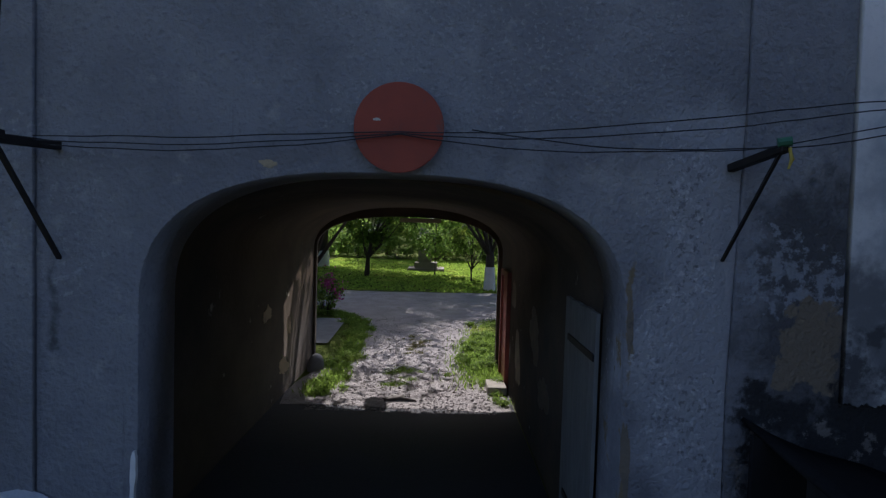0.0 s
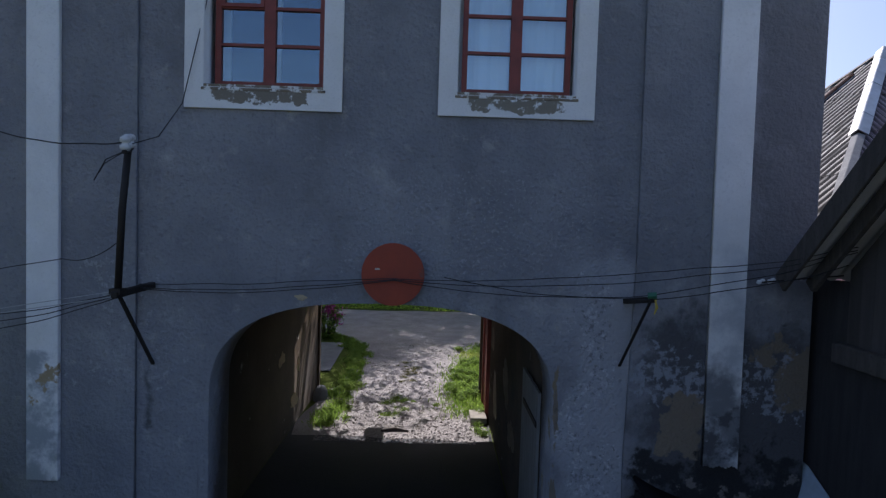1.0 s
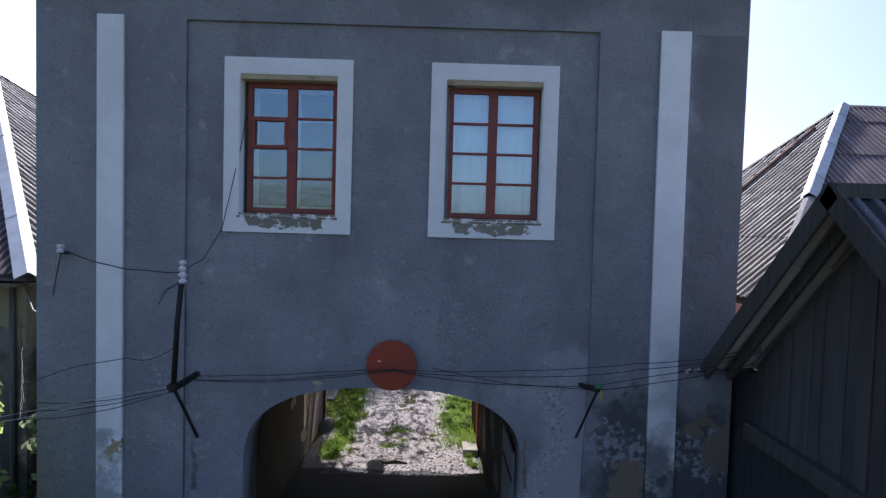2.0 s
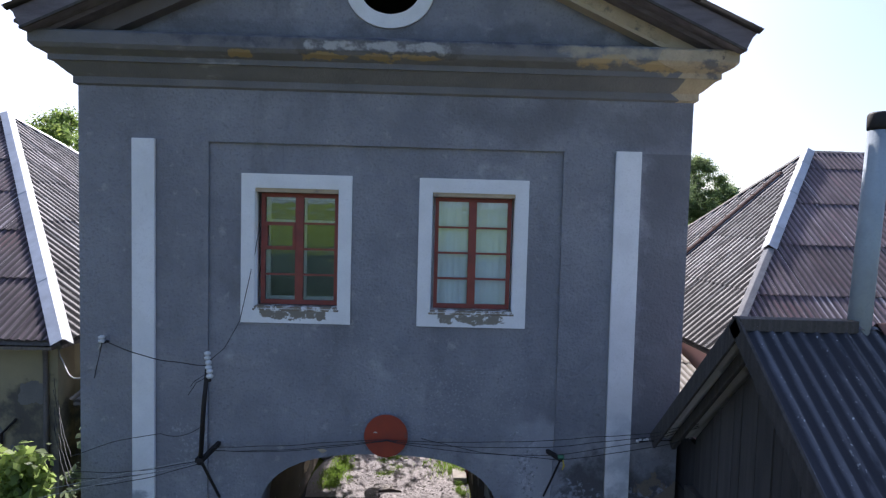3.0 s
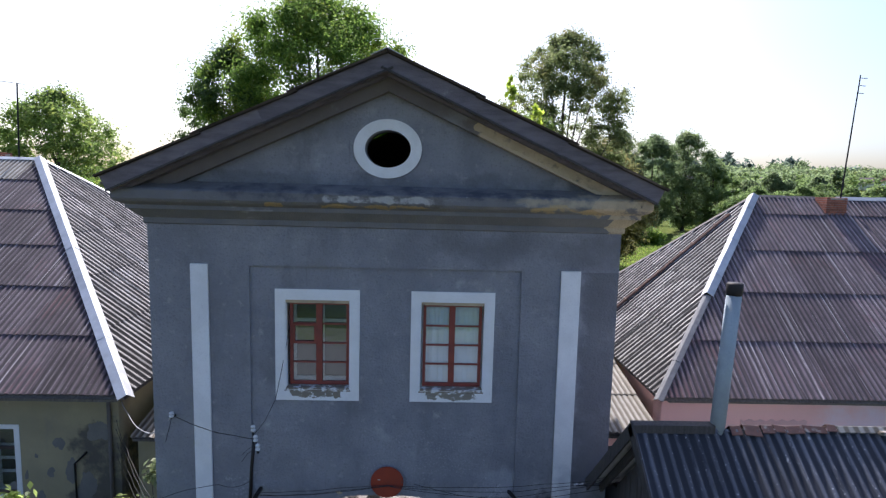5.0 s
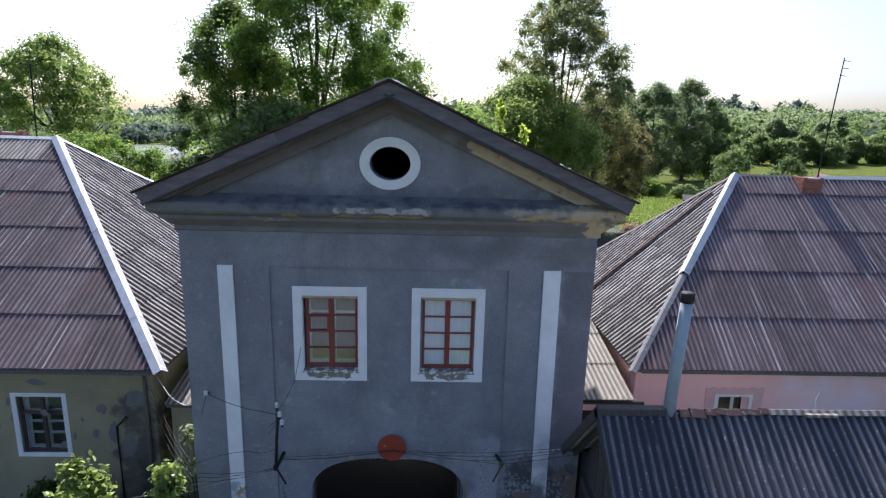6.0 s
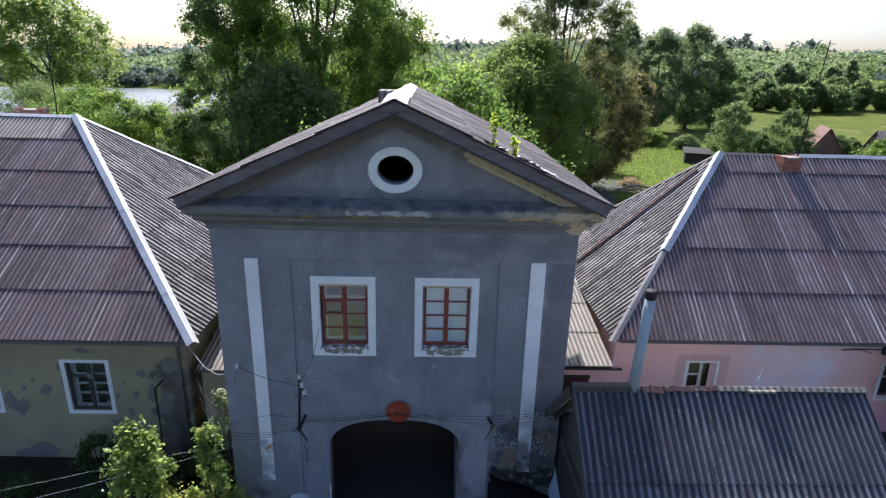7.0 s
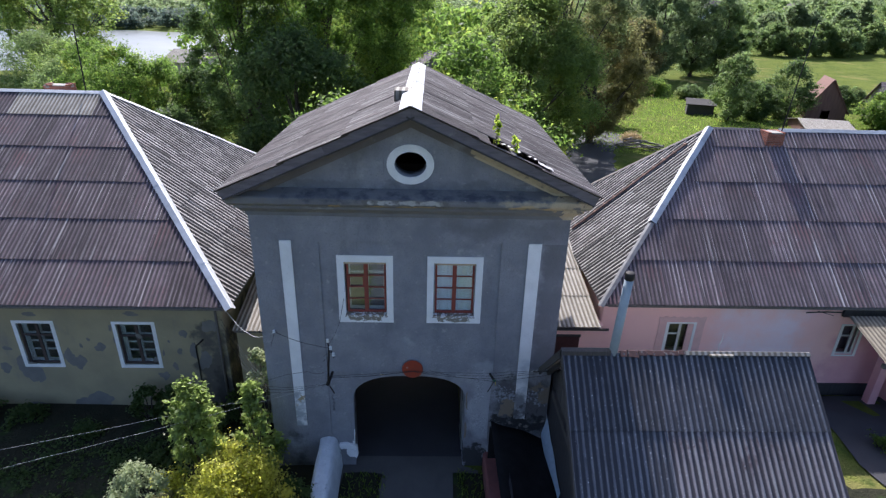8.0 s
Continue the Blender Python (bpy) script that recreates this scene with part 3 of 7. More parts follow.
def slope(parent, corner, along, up, length, run, material, cuts=(), seed=1, gaps=(), swap=None, row_step=1.72, lap=0.030, pitch=1.0, begin=0.0):
    """Covers a roof slope with lapped sheets. corner: left end of the eave; along, up: unit vectors in the slope;
    cuts: (point, outward normal) in the world, for hips and ridges."""
    rnd = random.Random(seed)
    corner, along, up = Vector(corner), Vector(along).normalized(), Vector(up).normalized()
    out = along.cross(up)
    base = Matrix((along, up, out)).transposed().to_4x4()
    step, wide = 7 * WAVE * pitch, 8 * WAVE * pitch
    for r in range(int(math.ceil((run - begin) / row_step))):
        for c in range(-1, int(math.ceil(length / step)) + 1):
            u, v = c * step, begin + r * row_step
            if u > length - 0.05 or u + wide < 0.05:
                continue
            m = Matrix.Translation(corner + along * u + up * v + out * (0.012 + rnd.uniform(0, 0.006) + 0.004 * (c % 2))) @ base @ pose(0, 0, 0, 0, 0, rnd.uniform(-0.25, 0.25)) @ Matrix.Diagonal((pitch, 1, pitch, 1))
            inv = m.inverted()
            local = [(Vector((0, run - v, 0)), Vector((0, 1, 0))), (Vector((0, -v, 0)), Vector((0, -1, 0))), (Vector((-u / pitch, 0, 0)), Vector((-1, 0, 0))), (Vector(((length - u) / pitch, 0, 0)), Vector((1, 0, 0)))]
            local += [(inv @ Vector(p), (m.to_3x3().transposed() @ Vector(n)).normalized()) for p, n in cuts]
            corners = [Vector((x, y, 0)) for x in (0, 8 * WAVE) for y in (0, 1.88)]
            if any(all((q - p).dot(n) > 0 for q in corners) for p, n in local):
                continue
            mat = swap(u, v, rnd) if swap else material
            need = [(p, n) for p, n in local if any((q - p).dot(n) > 0.001 for q in corners)]
            hole = [g for g in gaps if g[0] < u + 8 * WAVE and g[1] > u and g[2] < v + 1.88 and g[3] > v]
            if need or hole:
                bm = clipped(sheet_bmesh(lap), need)
                for u0, u1, v0, v1 in hole:
                    for co, no in (((u0 - u, 0, 0), (1, 0, 0)), ((u1 - u, 0, 0), (1, 0, 0)), ((0, v0 - v, 0), (0, 1, 0)), ((0, v1 - v, 0), (0, 1, 0))):
                        bmesh.ops.bisect_plane(bm, geom=bm.verts[:] + bm.edges[:] + bm.faces[:], plane_co=co, plane_no=no)
                    gone = [f for f in bm.faces if u0 - u < f.calc_center_median().x < u1 - u and v0 - v < f.calc_center_median().y < v1 - v]
                    bmesh.ops.delete(bm, geom=gone, context="FACES")
                if not bm.faces:
                    bm.free()
                    continue
                ob = part("slate_sheet", bm, mat, parent, smooth=True)
            else:
                ob = part("slate_sheet", sheet_for(mat, lap), None, parent)
            ob.matrix_basis = m


def cap(parent, a, b, left, right, width, material, pieces=1, lift=0.065, name="ridge_cap", seed=3, peak=0.0):
    """Folded tin over a ridge or hip from a to b; left and right point down the two slopes."""
    rnd = random.Random(seed)
    a, b, left, right = Vector(a), Vector(b), Vector(left).normalized(), Vector(right).normalized()
    up = -(left + right).normalized()
    for k in range(pieces):
        p, q = a.lerp(b, k / pieces), a.lerp(b, (k + 1) / pieces + (0.015 if k < pieces - 1 else 0))
        bm = bmesh.new()
        lf = lift + rnd.uniform(-0.006, 0.012) + 0.005 * (k % 2)
        ring = []
        for end in (p, q):
            o = end + up * lf
            ring.append([bm.verts.new(o + w) for w in (left * width - up * peak, left * width * 0.08, right * width * 0.08, right * width - up * peak)]
                        + [bm.verts.new(o + w - up * 0.012) for w in (right * width - up * peak, Vector(), left * width - up * peak)])
        n = len(ring[0])
        for i in range(n):
            bm.faces.new((ring[0][i], ring[0][(i + 1) % n], ring[1][(i + 1) % n], ring[1][i]))
        bm.faces.new(ring[0][::-1])
        bm.faces.new(ring[1])
        bmesh.ops.recalc_face_normals(bm, faces=bm.faces)
        part(name, bm, material, parent)


# ---- leaves ----
def leaf_mesh(name, centres, spread, count, size, seed, droop=0.0, flat=0.5, corners=4):
    """Many small folded leaves, or three-cornered ones far up, in clumps round the centres (x, y, z, clump radius)."""
    rg = np.random.default_rng(seed)
    c = np.asarray(centres, float)
    weight = c[:, 3] ** 2
    which = rg.choice(len(c), count, p=weight / weight.sum())
    d = rg.normal(size=(count, 3))
    d /= np.linalg.norm(d, axis=1)[:, None]
    rad = np.minimum(np.abs(rg.normal(0.0, 0.60, count)) + 0.14, 1.45)
    pos = c[which, :3] + d * (c[which, 3] * rad)[:, None] * np.array([1, 1, spread])
    nrm = d * 0.6 + rg.normal(size=(count, 3)) * 0.6 + np.array([0, 0, flat])
    nrm /= np.linalg.norm(nrm, axis=1)[:, None]
    t = np.cross(nrm, rg.normal(size=(count, 3)) + np.array([0, 0, -droop]))
    t /= np.linalg.norm(t, axis=1)[:, None] + 1e-9
    b = np.cross(nrm, t)
    s = size * rg.uniform(0.6, 1.35, count)[:, None]
    v = np.empty((count, corners, 3))
    if corners == 4:
        v[:, 0], v[:, 2] = pos - t * s * 0.62, pos + t * s * 0.62
        v[:, 1], v[:, 3] = pos + b * s * 0.36 + nrm * s * 0.10, pos - b * s * 0.36 + nrm * s * 0.10
    else:
        v[:, 0] = pos - t * s * 0.62
        v[:, 1], v[:, 2] = pos + t * s * 0.55 - b * s * 0.40, pos + t * s * 0.45 + b * s * 0.42
    me = bpy.data.meshes.new(name)
    me.vertices.add(count * corners)
    me.vertices.foreach_set("co", v.reshape(-1))
    me.loops.add(count * corners)
    me.loops.foreach_set("vertex_index", np.arange(count * corners, dtype=np.int32))
    me.polygons.add(count)
    me.polygons.foreach_set("loop_start", np.arange(0, count * corners, corners, dtype=np.int32))
    me.update(calc_edges=True)
    return me


def boughs(rg, x, y, z0, z1, rx, n, shape=0.5, clump=0.22):
    """Clump centres filling an uneven crown between z0 and z1, widest at the share `shape` of its height; shape 0: a ragged cone."""
    out = []
    lobes = [(rg.uniform(0, 6.28), rg.uniform(0.75, 1.15)) for _ in range(6)]
    for _ in range(n):
        h = rg.uniform(0.02, 1.0)
        if shape:
            w = math.sin(math.pi * min(1, (h / shape * 0.5 if h < shape else 0.5 + (h - shape) / (1 - shape) * 0.5))) ** 0.6
        else:
            w = 0.08 + 0.92 * (1 - h) ** 0.8
        a = rg.uniform(0, 6.28)
        f = max(l * max(0.0, math.cos(a - p)) ** 0.5 for p, l in lobes)
        r = rx * w * (0.35 + 0.65 * f) * math.sqrt(rg.uniform(0.15, 1))
        out.append((x + r * math.cos(a), y + r * math.sin(a), z0 + (z1 - z0 - rx * clump * 0.8) * h, rx * clump * rg.uniform(0.6, 1.3)))
    return out


def tree(name, label, x, y, ground, height, radius, leaf, seed, leaves=14000, size=0.26, trunk=0.3, low=0.25, lean=0.0, bare=False, limewash=0.0, shape=0.5, clump=0.22, group="trees"):
    """A tapered trunk that forks into limbs, and a crown of leaves in clumps with gaps."""
    rg = random.Random(seed)
    t = thing(name, label, "tree", group, at=(x, y, ground))
    bm = bmesh.new()
    top = Vector((lean, 0, height * 0.82))
    spine = [Vector((lean * k * k / 36 + rg.uniform(-1, 1) * 0.02 * height * (k > 0) * 0.3, rg.uniform(-1, 1) * 0.01 * height * (k > 0), height * 0.82 * k / 6 - 0.15 * (k == 0))) for k in range(7)]
    tube(bm, spine, [trunk * (1.25 if k == 0 else 1) * (1 - 0.14 * k) for k in range(7)], 10)
    cl = boughs(rg, 0, 0, height * low, height, radius, int((70 + radius * 16) * (0.22 / clump) ** 1.6), shape, clump)
    cl = [(cx + lean * (cz / height) ** 2, cy, cz, cr) for cx, cy, cz, cr in cl]
    for cx, cy, cz, cr in cl[:18]:
        k = min(5, max(1, int(cz / height * 5.2) - 1))
        s, e = spine[k], Vector((cx, cy, cz))
        mid = s.lerp(e, 0.5) + Vector((0, 0, -0.06 * height * rg.random()))
        r0 = trunk * (1 - 0.14 * k) * 0.5
        tube(bm, [s, mid, e], [r0, r0 * 0.55, r0 * 0.15], 6)
    part("trunk", bm, BARK, t, smooth=True)
    if limewash:
        bm = bmesh.new()
        f = limewash / (height * 0.82 / 6 + 0.15)
        tube(bm, [spine[0], spine[0].lerp(spine[1], f)] if f < 1 else [spine[0], spine[1]], [trunk * 1.30, trunk * (1.30 - 0.40 * min(f, 1))], 12, caps=False)
        part("limewash", bm, WHITE, t, "whitewashed foot of the trunk", smooth=True)
    part("crown", leaf_mesh("crown", cl, 0.85, leaves, size, seed, corners=3), leaf, t)
    return t


def shrub(name, label, x, y, ground, height, radius, leaf, seed, leaves=3500, size=0.09, category="shrub", group="", stem=0.022, shape=0.45, clump=0.30):
    rg = random.Random(seed)
    t = thing(name, label, category, group, at=(x, y, ground))
    cl = boughs(rg, 0, 0, height * 0.08, height, radius, int((22 + radius * 10) * (0.30 / clump) ** 1.2), shape, clump)
    bm = bmesh.new()
    for cx, cy, cz, cr in cl[:12]:
        tube(bm, [(cx * 0.1, cy * 0.1, -0.08), (cx * 0.5, cy * 0.5, cz * 0.6), (cx, cy, cz)], [stem, stem * 0.64, stem * 0.23], 5)
    part("stems", bm, BARK, t)
    part("leaves", leaf_mesh("leaves", cl, 0.9, leaves, size, seed), leaf, t)
    return t


def low_growth(name, label, line, width, count, size, material, seed, rise=0.10, category="weeds"):
    """Low leafy weeds in uneven clumps along a line of (x, y)."""
    rg = random.Random(seed)
    cl = []
    for (xa, ya), (xb, yb) in zip(line, line[1:]):
        for _ in range(max(3, int(math.hypot(xb - xa, yb - ya) * 9))):
            f, r = rg.random(), rg.uniform(0.06, 0.20)
            cl.append((xa + (xb - xa) * f + rg.gauss(0, width * 0.5), ya + (yb - ya) * f + rg.gauss(0, width * 0.5), rise * rg.uniform(0.2, 0.9), r))
    me = leaf_mesh(name, cl, 0.35 + rise, count, size, seed, flat=0.9)
    return tagged(part(name, me, material), label, category, kind="stuff")


def strewn_along(line, width, count, rw):
    """Places strewn along a line of (x, y)."""
    out = []
    for _ in range(count):
        k = int(rw.integers(len(line) - 1))
        f, (xa, ya), (xb, yb) = rw.uniform(), line[k], line[k + 1]
        out.append((xa + (xb - xa) * f + rw.normal() * width * 0.5, ya + (yb - ya) * f + rw.normal() * width * 0.4, 0.0))
    return out


def blades(name, label, places, seed, material, h=0.18, w=0.02, category="weeds"):
    """Grass and weed blades standing on places (x, y, z)."""
    rg = np.random.default_rng(seed)
    p = np.asarray(places, float)
    n = len(p)
    a = rg.uniform(0, 6.283, n)
    side = np.stack([np.cos(a), np.sin(a), np.zeros(n)], 1) * (w * rg.uniform(0.5, 1.6, n))[:, None]
    tip = np.stack([rg.normal(size=n) * 0.4, rg.normal(size=n) * 0.4, np.ones(n)], 1) * (h * rg.uniform(0.4, 1.4, n))[:, None]
    v = np.stack([p - side, p + side, p + side * 0.4 + tip, p - side * 0.4 + tip], 1)
    me = bpy.data.meshes.new(name)
    me.vertices.add(n * 4)
    me.vertices.foreach_set("co", v.reshape(-1))
    me.loops.add(n * 4)
    me.loops.foreach_set("vertex_index", np.arange(n * 4, dtype=np.int32))
    me.polygons.add(n)
    me.polygons.foreach_set("loop_start", np.arange(0, n * 4, 4, dtype=np.int32))
    me.update(calc_edges=True)
    return tagged(part(name, me, material), label, category, kind="stuff")


# ---- ground ----
def smooth(a, b, x):
    t = max(0.0, min(1.0, (x - a) / (b - a)))
    return t * t * (3 - 2 * t)


def height(x, y):
    """Height of the land."""
    h = 0.0
    h += -0.45 * smooth(-4.0, -6.5, x) * smooth(4.0, 1.0, y) * smooth(-8.8, -6.5, y) * smooth(-40, -28, x)
    h += 0.45 * smooth(9.5, 13.0, x) * smooth(4.5, 2.5, y) * smooth(-8.8, -6.5, y) * smooth(40, 28, x)
    lake = math.hypot((x + 128) / 78, (y - 165) / 84)
    h += -3.0 * smooth(1.08, 0.85, lake)
    far = smooth(330, 900, math.hypot(x, y))
    h += far * (16 + 10 * math.sin(x * 0.004 + 1.0) + 7 * math.sin(x * 0.011 + y * 0.004))
    h += 13 * smooth(90, 420, x * 0.55 + y * 0.75) * smooth(-40, 120, x)
    h += 0.5 * noise.noise((x * 0.05, y * 0.05, 0)) * smooth(26, 60, math.hypot(x, y - 5)) * smooth(-5, 15, y)
    return h


def axis(n, reach, near):
    k = math.asinh(reach / near)
    return [near * math.sinh(k * (2 * i / n - 1)) for i in range(n + 1)]


bm = bmesh.new()
xs, ys = axis(150, 2600, 9.0), axis(150, 2600, 9.0)
grid = [[bm.verts.new((x, y + 6, height(x, y + 6) - 0.02)) for x in xs] for y in ys]
for j in range(150):
    for i in range(150):
        bm.faces.new((grid[j][i], grid[j][i + 1], grid[j + 1][i + 1], grid[j + 1][i]))
tagged(part("ground", bm, GRASS_GROUND, smooth=True), "uneven grassy ground with worn brownish patches", "ground", kind="structure")


def sheet_on_ground(name, ring, lift, material, label, category):
    """A flat irregular area of another surface lying on the land."""
    bm = bmesh.new()
    f = bm.faces.new([bm.verts.new((x, y, height(x, y) + lift)) for x, y in ring])
    bmesh.ops.triangulate(bm, faces=[f])
    bmesh.ops.recalc_face_normals(bm, faces=bm.faces)
    if sum(f.normal.z for f in bm.faces) < 0:
        bmesh.ops.reverse_faces(bm, faces=bm.faces)
    return tagged(part(name, bm, material), label, category, kind="structure")


def wavy(ring, seed, amount=0.18, step=0.6):
    """Subdivides an outline and makes it ragged."""
    r, out = random.Random(seed), []
    for (x0, y0), (x1, y1) in zip(ring, ring[1:] + ring[:1]):
        n = max(1, int(math.hypot(x1 - x0, y1 - y0) / step))
        for k in range(n):
            out.append((x0 + (x1 - x0) * k / n + r.uniform(-amount, amount), y0 + (y1 - y0) * k / n + r.uniform(-amount, amount)))
    return out


sheet_on_ground("road", [(-2.6, -14.5), (2.0, -14.5), (2.1, -0.2), (1.64, 0), (1.64, 6.4), (-2.48, 6.4), (-2.48, 0), (-2.2, -0.2)], 0.0, surface("dusty_asphalt", (0.085, 0.082, 0.078), (0.12, 0.115, 0.108), 0.8, 0.9, 0.6, 40.0, stains=[((0.09, 0.09, 0.085), 0.7, 0.56, 0.7, (2.5, 0.5, 1))]),
                "dark worn asphalt lane running through the gateway", "road")
# dark floor sheet; the passage's deep shade is put into its colour
sheet_on_ground("passage_floor", [(-2.47, 0.4), (1.63, 0.4), (1.63, 6.3), (-2.47, 6.3)], 0.006, DARKLANE, "dark trodden floor of the passage, coloured darker for its shade", "floor")
sheet_on_ground("street", wavy([(-90, -23), (90, -23), (70, -15), (9, -15), (3.2, -14), (-3.4, -14), (-8, -15), (-70, -15)], 3, 0.2, 8), 0.004, surface("dusty_brown_street", (0.17, 0.145, 0.125), (0.12, 0.10, 0.09), 0.6, 0.9, 0.5, 30.0), "dusty brown street in front of the gate", "road")
sheet_on_ground("gravel_drive", wavy([(-2.4, 5.5), (1.58, 5.5), (1.5, 8.5), (1.2, 11.5), (3.2, 15), (13, 19.5), (13, 23.5), (2, 22.2), (-3, 21.8), (-16, 22.5), (-16, 18.6), (-4, 17), (-2.2, 13.5), (-2.0, 9.2), (-2.4, 8.4)], 5, 0.10),
                0.012, GRAVEL, "pale gravel drive in dappled shade of the courtyard", "drive")
sheet_on_ground("concrete_pad", [(-5.2, 10.2), (-2.55, 10.4), (-2.7, 14.2), (-5.4, 14.0)], 0.03, CEMENT, "grey concrete pad beside the drive", "paving")
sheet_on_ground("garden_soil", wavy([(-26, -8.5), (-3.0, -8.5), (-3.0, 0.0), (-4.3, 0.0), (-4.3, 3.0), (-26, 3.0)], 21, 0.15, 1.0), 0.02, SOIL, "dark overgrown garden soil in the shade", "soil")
sheet_on_ground("yard_soil", wavy([(2.1, -5.0), (4.2, -5.0), (4.2, -0.1), (2.2, -0.1)], 22, 0.05, 0.6), 0.02, SOIL, "dark soil beside the gate", "soil")
# dark sheet covering the part of the yard that lies in shade
sheet_on_ground("yard_soil", wavy([(9.7, -2.2), (15, -2.6), (24, -2.4), (24, 3.4), (9.7, 3.4)], 23, 0.2, 1.0), 0.015, SOIL, "yard ground by the pink house, coloured dark for its shade", "soil")
sheet_on_ground("lane_verge", wavy([(-2.2, -8.8), (-0.75, -8.8), (-0.85, -4.0), (-0.95, -0.4), (-2.2, -0.3)], 24, 0.07, 0.5), 0.012, SOIL, "dark mossy verge beside the lane", "soil")
sheet_on_ground("lane_verge", wavy([(1.05, -8.8), (2.15, -8.8), (2.2, -0.3), (1.3, -0.3)], 25, 0.07, 0.5), 0.012, SOIL, "dark mossy verge beside the lane", "soil")
sheet_on_ground("lane_verge", wavy([(-0.28, -8.8), (0.08, -8.8), (0.02, -3.0), (-0.2, -1.5)], 26, 0.05, 0.5), 0.012, SOIL, "mossy strip between the wheel tracks", "soil")
# added so that the pink house's panes reflect dark ground
sheet_on_ground("yard_soil", wavy([(4.4, -0.3), (9.6, -0.3), (9.6, 3.4), (4.4, 3.4)], 27, 0.05, 0.8), 0.018, SOIL, "dark ground added behind the shed for darker pane reflections", "soil")
sheet_on_ground("dry_verge", wavy([(-60, -13.8), (-2.8, -13.6), (-2.8, -8.8), (-60, -8.8)], 28, 0.2, 2.0), 0.006, surface("dry_trampled_grass", (0.13, 0.115, 0.05), (0.17, 0.145, 0.07), 0.8, 0.95, 0.6, 20.0), "dry trampled grass along the street", "grass")
sheet_on_ground("dry_verge", wavy([(2.2, -13.6), (60, -13.8), (60, -8.8), (2.2, -8.8)], 29, 0.2, 2.0), 0.006, bpy.data.materials["dry_trampled_grass"], "dry trampled grass along the street", "grass")
# the lane's shade is in its dark colour
sheet_on_ground("yard_lane", wavy([(12.0, 20), (17.5, 20), (17.4, 36), (20.0, 44), (24, 49), (21, 52), (17.5, 50), (14.6, 44), (13.0, 34)], 8, 0.3), 0.02, DARKLANE, "lane leading to the meadow, coloured dark for its shade", "road")
# path painted as dark as the shaded yard around it
sheet_on_ground("garden_path", wavy([(14.6, 3.2), (18.4, 3.2), (16.2, -0.4), (17.0, -2.4), (15.0, -2.4), (14.2, -0.3)], 11, 0.12), 0.04, DARKLANE, "garden path beside the pink house, coloured dark for its shade", "path")
bm = bmesh.new()
f = bm.faces.new([bm.verts.new((-128 + 82 * math.cos(math.tau * k / 72), 165 + 88 * math.sin(math.tau * k / 72), -1.2)) for k in range(72)])
tagged(part("water", bm, WATER), "bright lake reflecting the pale sky", "lake", kind="structure")

# ---- gatehouse ----
XL, XR, XC = -4.25, 4.115, -0.06
gate = thing("gatehouse", "grey rendered two-storey gatehouse with arched passage and pediment", "building")
front_arch = arch(-1.79, 1.61, -0.6, 2.5, 3.48)
passage = arch(-2.5, 1.66, -0.6, 2.55, 3.5, 2.3)
back_arch = arch(-2.45, 1.57, -0.6, 2.55, 3.30, 2.4)
WINS = [(-2.055, -0.54), (0.385, 1.90)]
win_holes = [rect(a + 0.18, b - 0.18, 5.53, 7.2) for a, b in WINS]
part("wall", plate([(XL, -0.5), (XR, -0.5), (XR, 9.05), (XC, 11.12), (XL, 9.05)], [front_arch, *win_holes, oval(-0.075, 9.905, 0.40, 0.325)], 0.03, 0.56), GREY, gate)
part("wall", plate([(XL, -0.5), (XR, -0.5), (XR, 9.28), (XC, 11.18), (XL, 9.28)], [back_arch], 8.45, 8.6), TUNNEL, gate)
part("wall", boxes((XL, XL + 0.5, 0.56, 8.45, -0.5, 9.05)), GREY, gate)
part("wall", boxes((XR - 0.5, XR, 0.56, 8.45, -0.5, 9.05)), GREY, gate)
part("passage", plate(rect(XL + 0.502, XR - 0.502, -0.5, 4.6), [passage], 0.562, 8.448), TUNNEL, gate, "dark brown plastered vault of the passage")
part("room_partition", boxes((XL + 0.51, XR - 0.51, 3.4, 3.5, 4.61, 9.0)), ROOM, gate)
part("attic_floor", boxes((XL + 0.51, XR - 0.51, 0.57, 8.44, 8.6, 8.7)), ROOM, gate)

# raised strips and frieze around the sunk middle panel
part("frieze", plate([(XL - 0.003, 7.80), (XR + 0.003, 7.80), (XR + 0.003, 8.56), (XL - 0.003, 8.56)], [], -0.012, 0.03), GREY, gate)
part("lesene", plate([(XL - 0.003, -0.5), (-2.5, -0.5), (-2.5, 7.80), (XL - 0.003, 7.80)], [], -0.012, 0.03), GREY, gate)
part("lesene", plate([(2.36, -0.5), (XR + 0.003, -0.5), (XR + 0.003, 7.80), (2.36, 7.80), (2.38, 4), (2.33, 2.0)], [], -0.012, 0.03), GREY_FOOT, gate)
PILASTER = worn(surface("whitewashed_pilaster", (0.82, 0.825, 0.83), (0.72, 0.725, 0.73), 2.0, 0.86, 0.35, 40.0, stains=[((0.52, 0.52, 0.52), 2.2, 0.62, 0.8, (1, 1, 0.4))], depth=0.01),
                [((0.50, 0.52, 0.55), (2.9, 3.6, -0.5, 4.4), 0.5, 1.6, 0.30, 0.62), ((0.20, 0.205, 0.22), (2.9, 3.6, -0.5, 3.1), 0.3, 2.6, 0.16, 0.52), ((0.09, 0.092, 0.10), (2.9, 3.6, -0.5, 2.6), 0.3, 5.0, 0.40, 0.56), ((0.36, 0.38, 0.41), (-3.7, -3.0, -0.5, 3.0), 0.4, 3.0, 0.28, 0.52),
                 ((0.36, 0.28, 0.17), (-3.6, -3.1, 2.35, 3.0), 0.2, 4.0, 0.50, 0.55)])
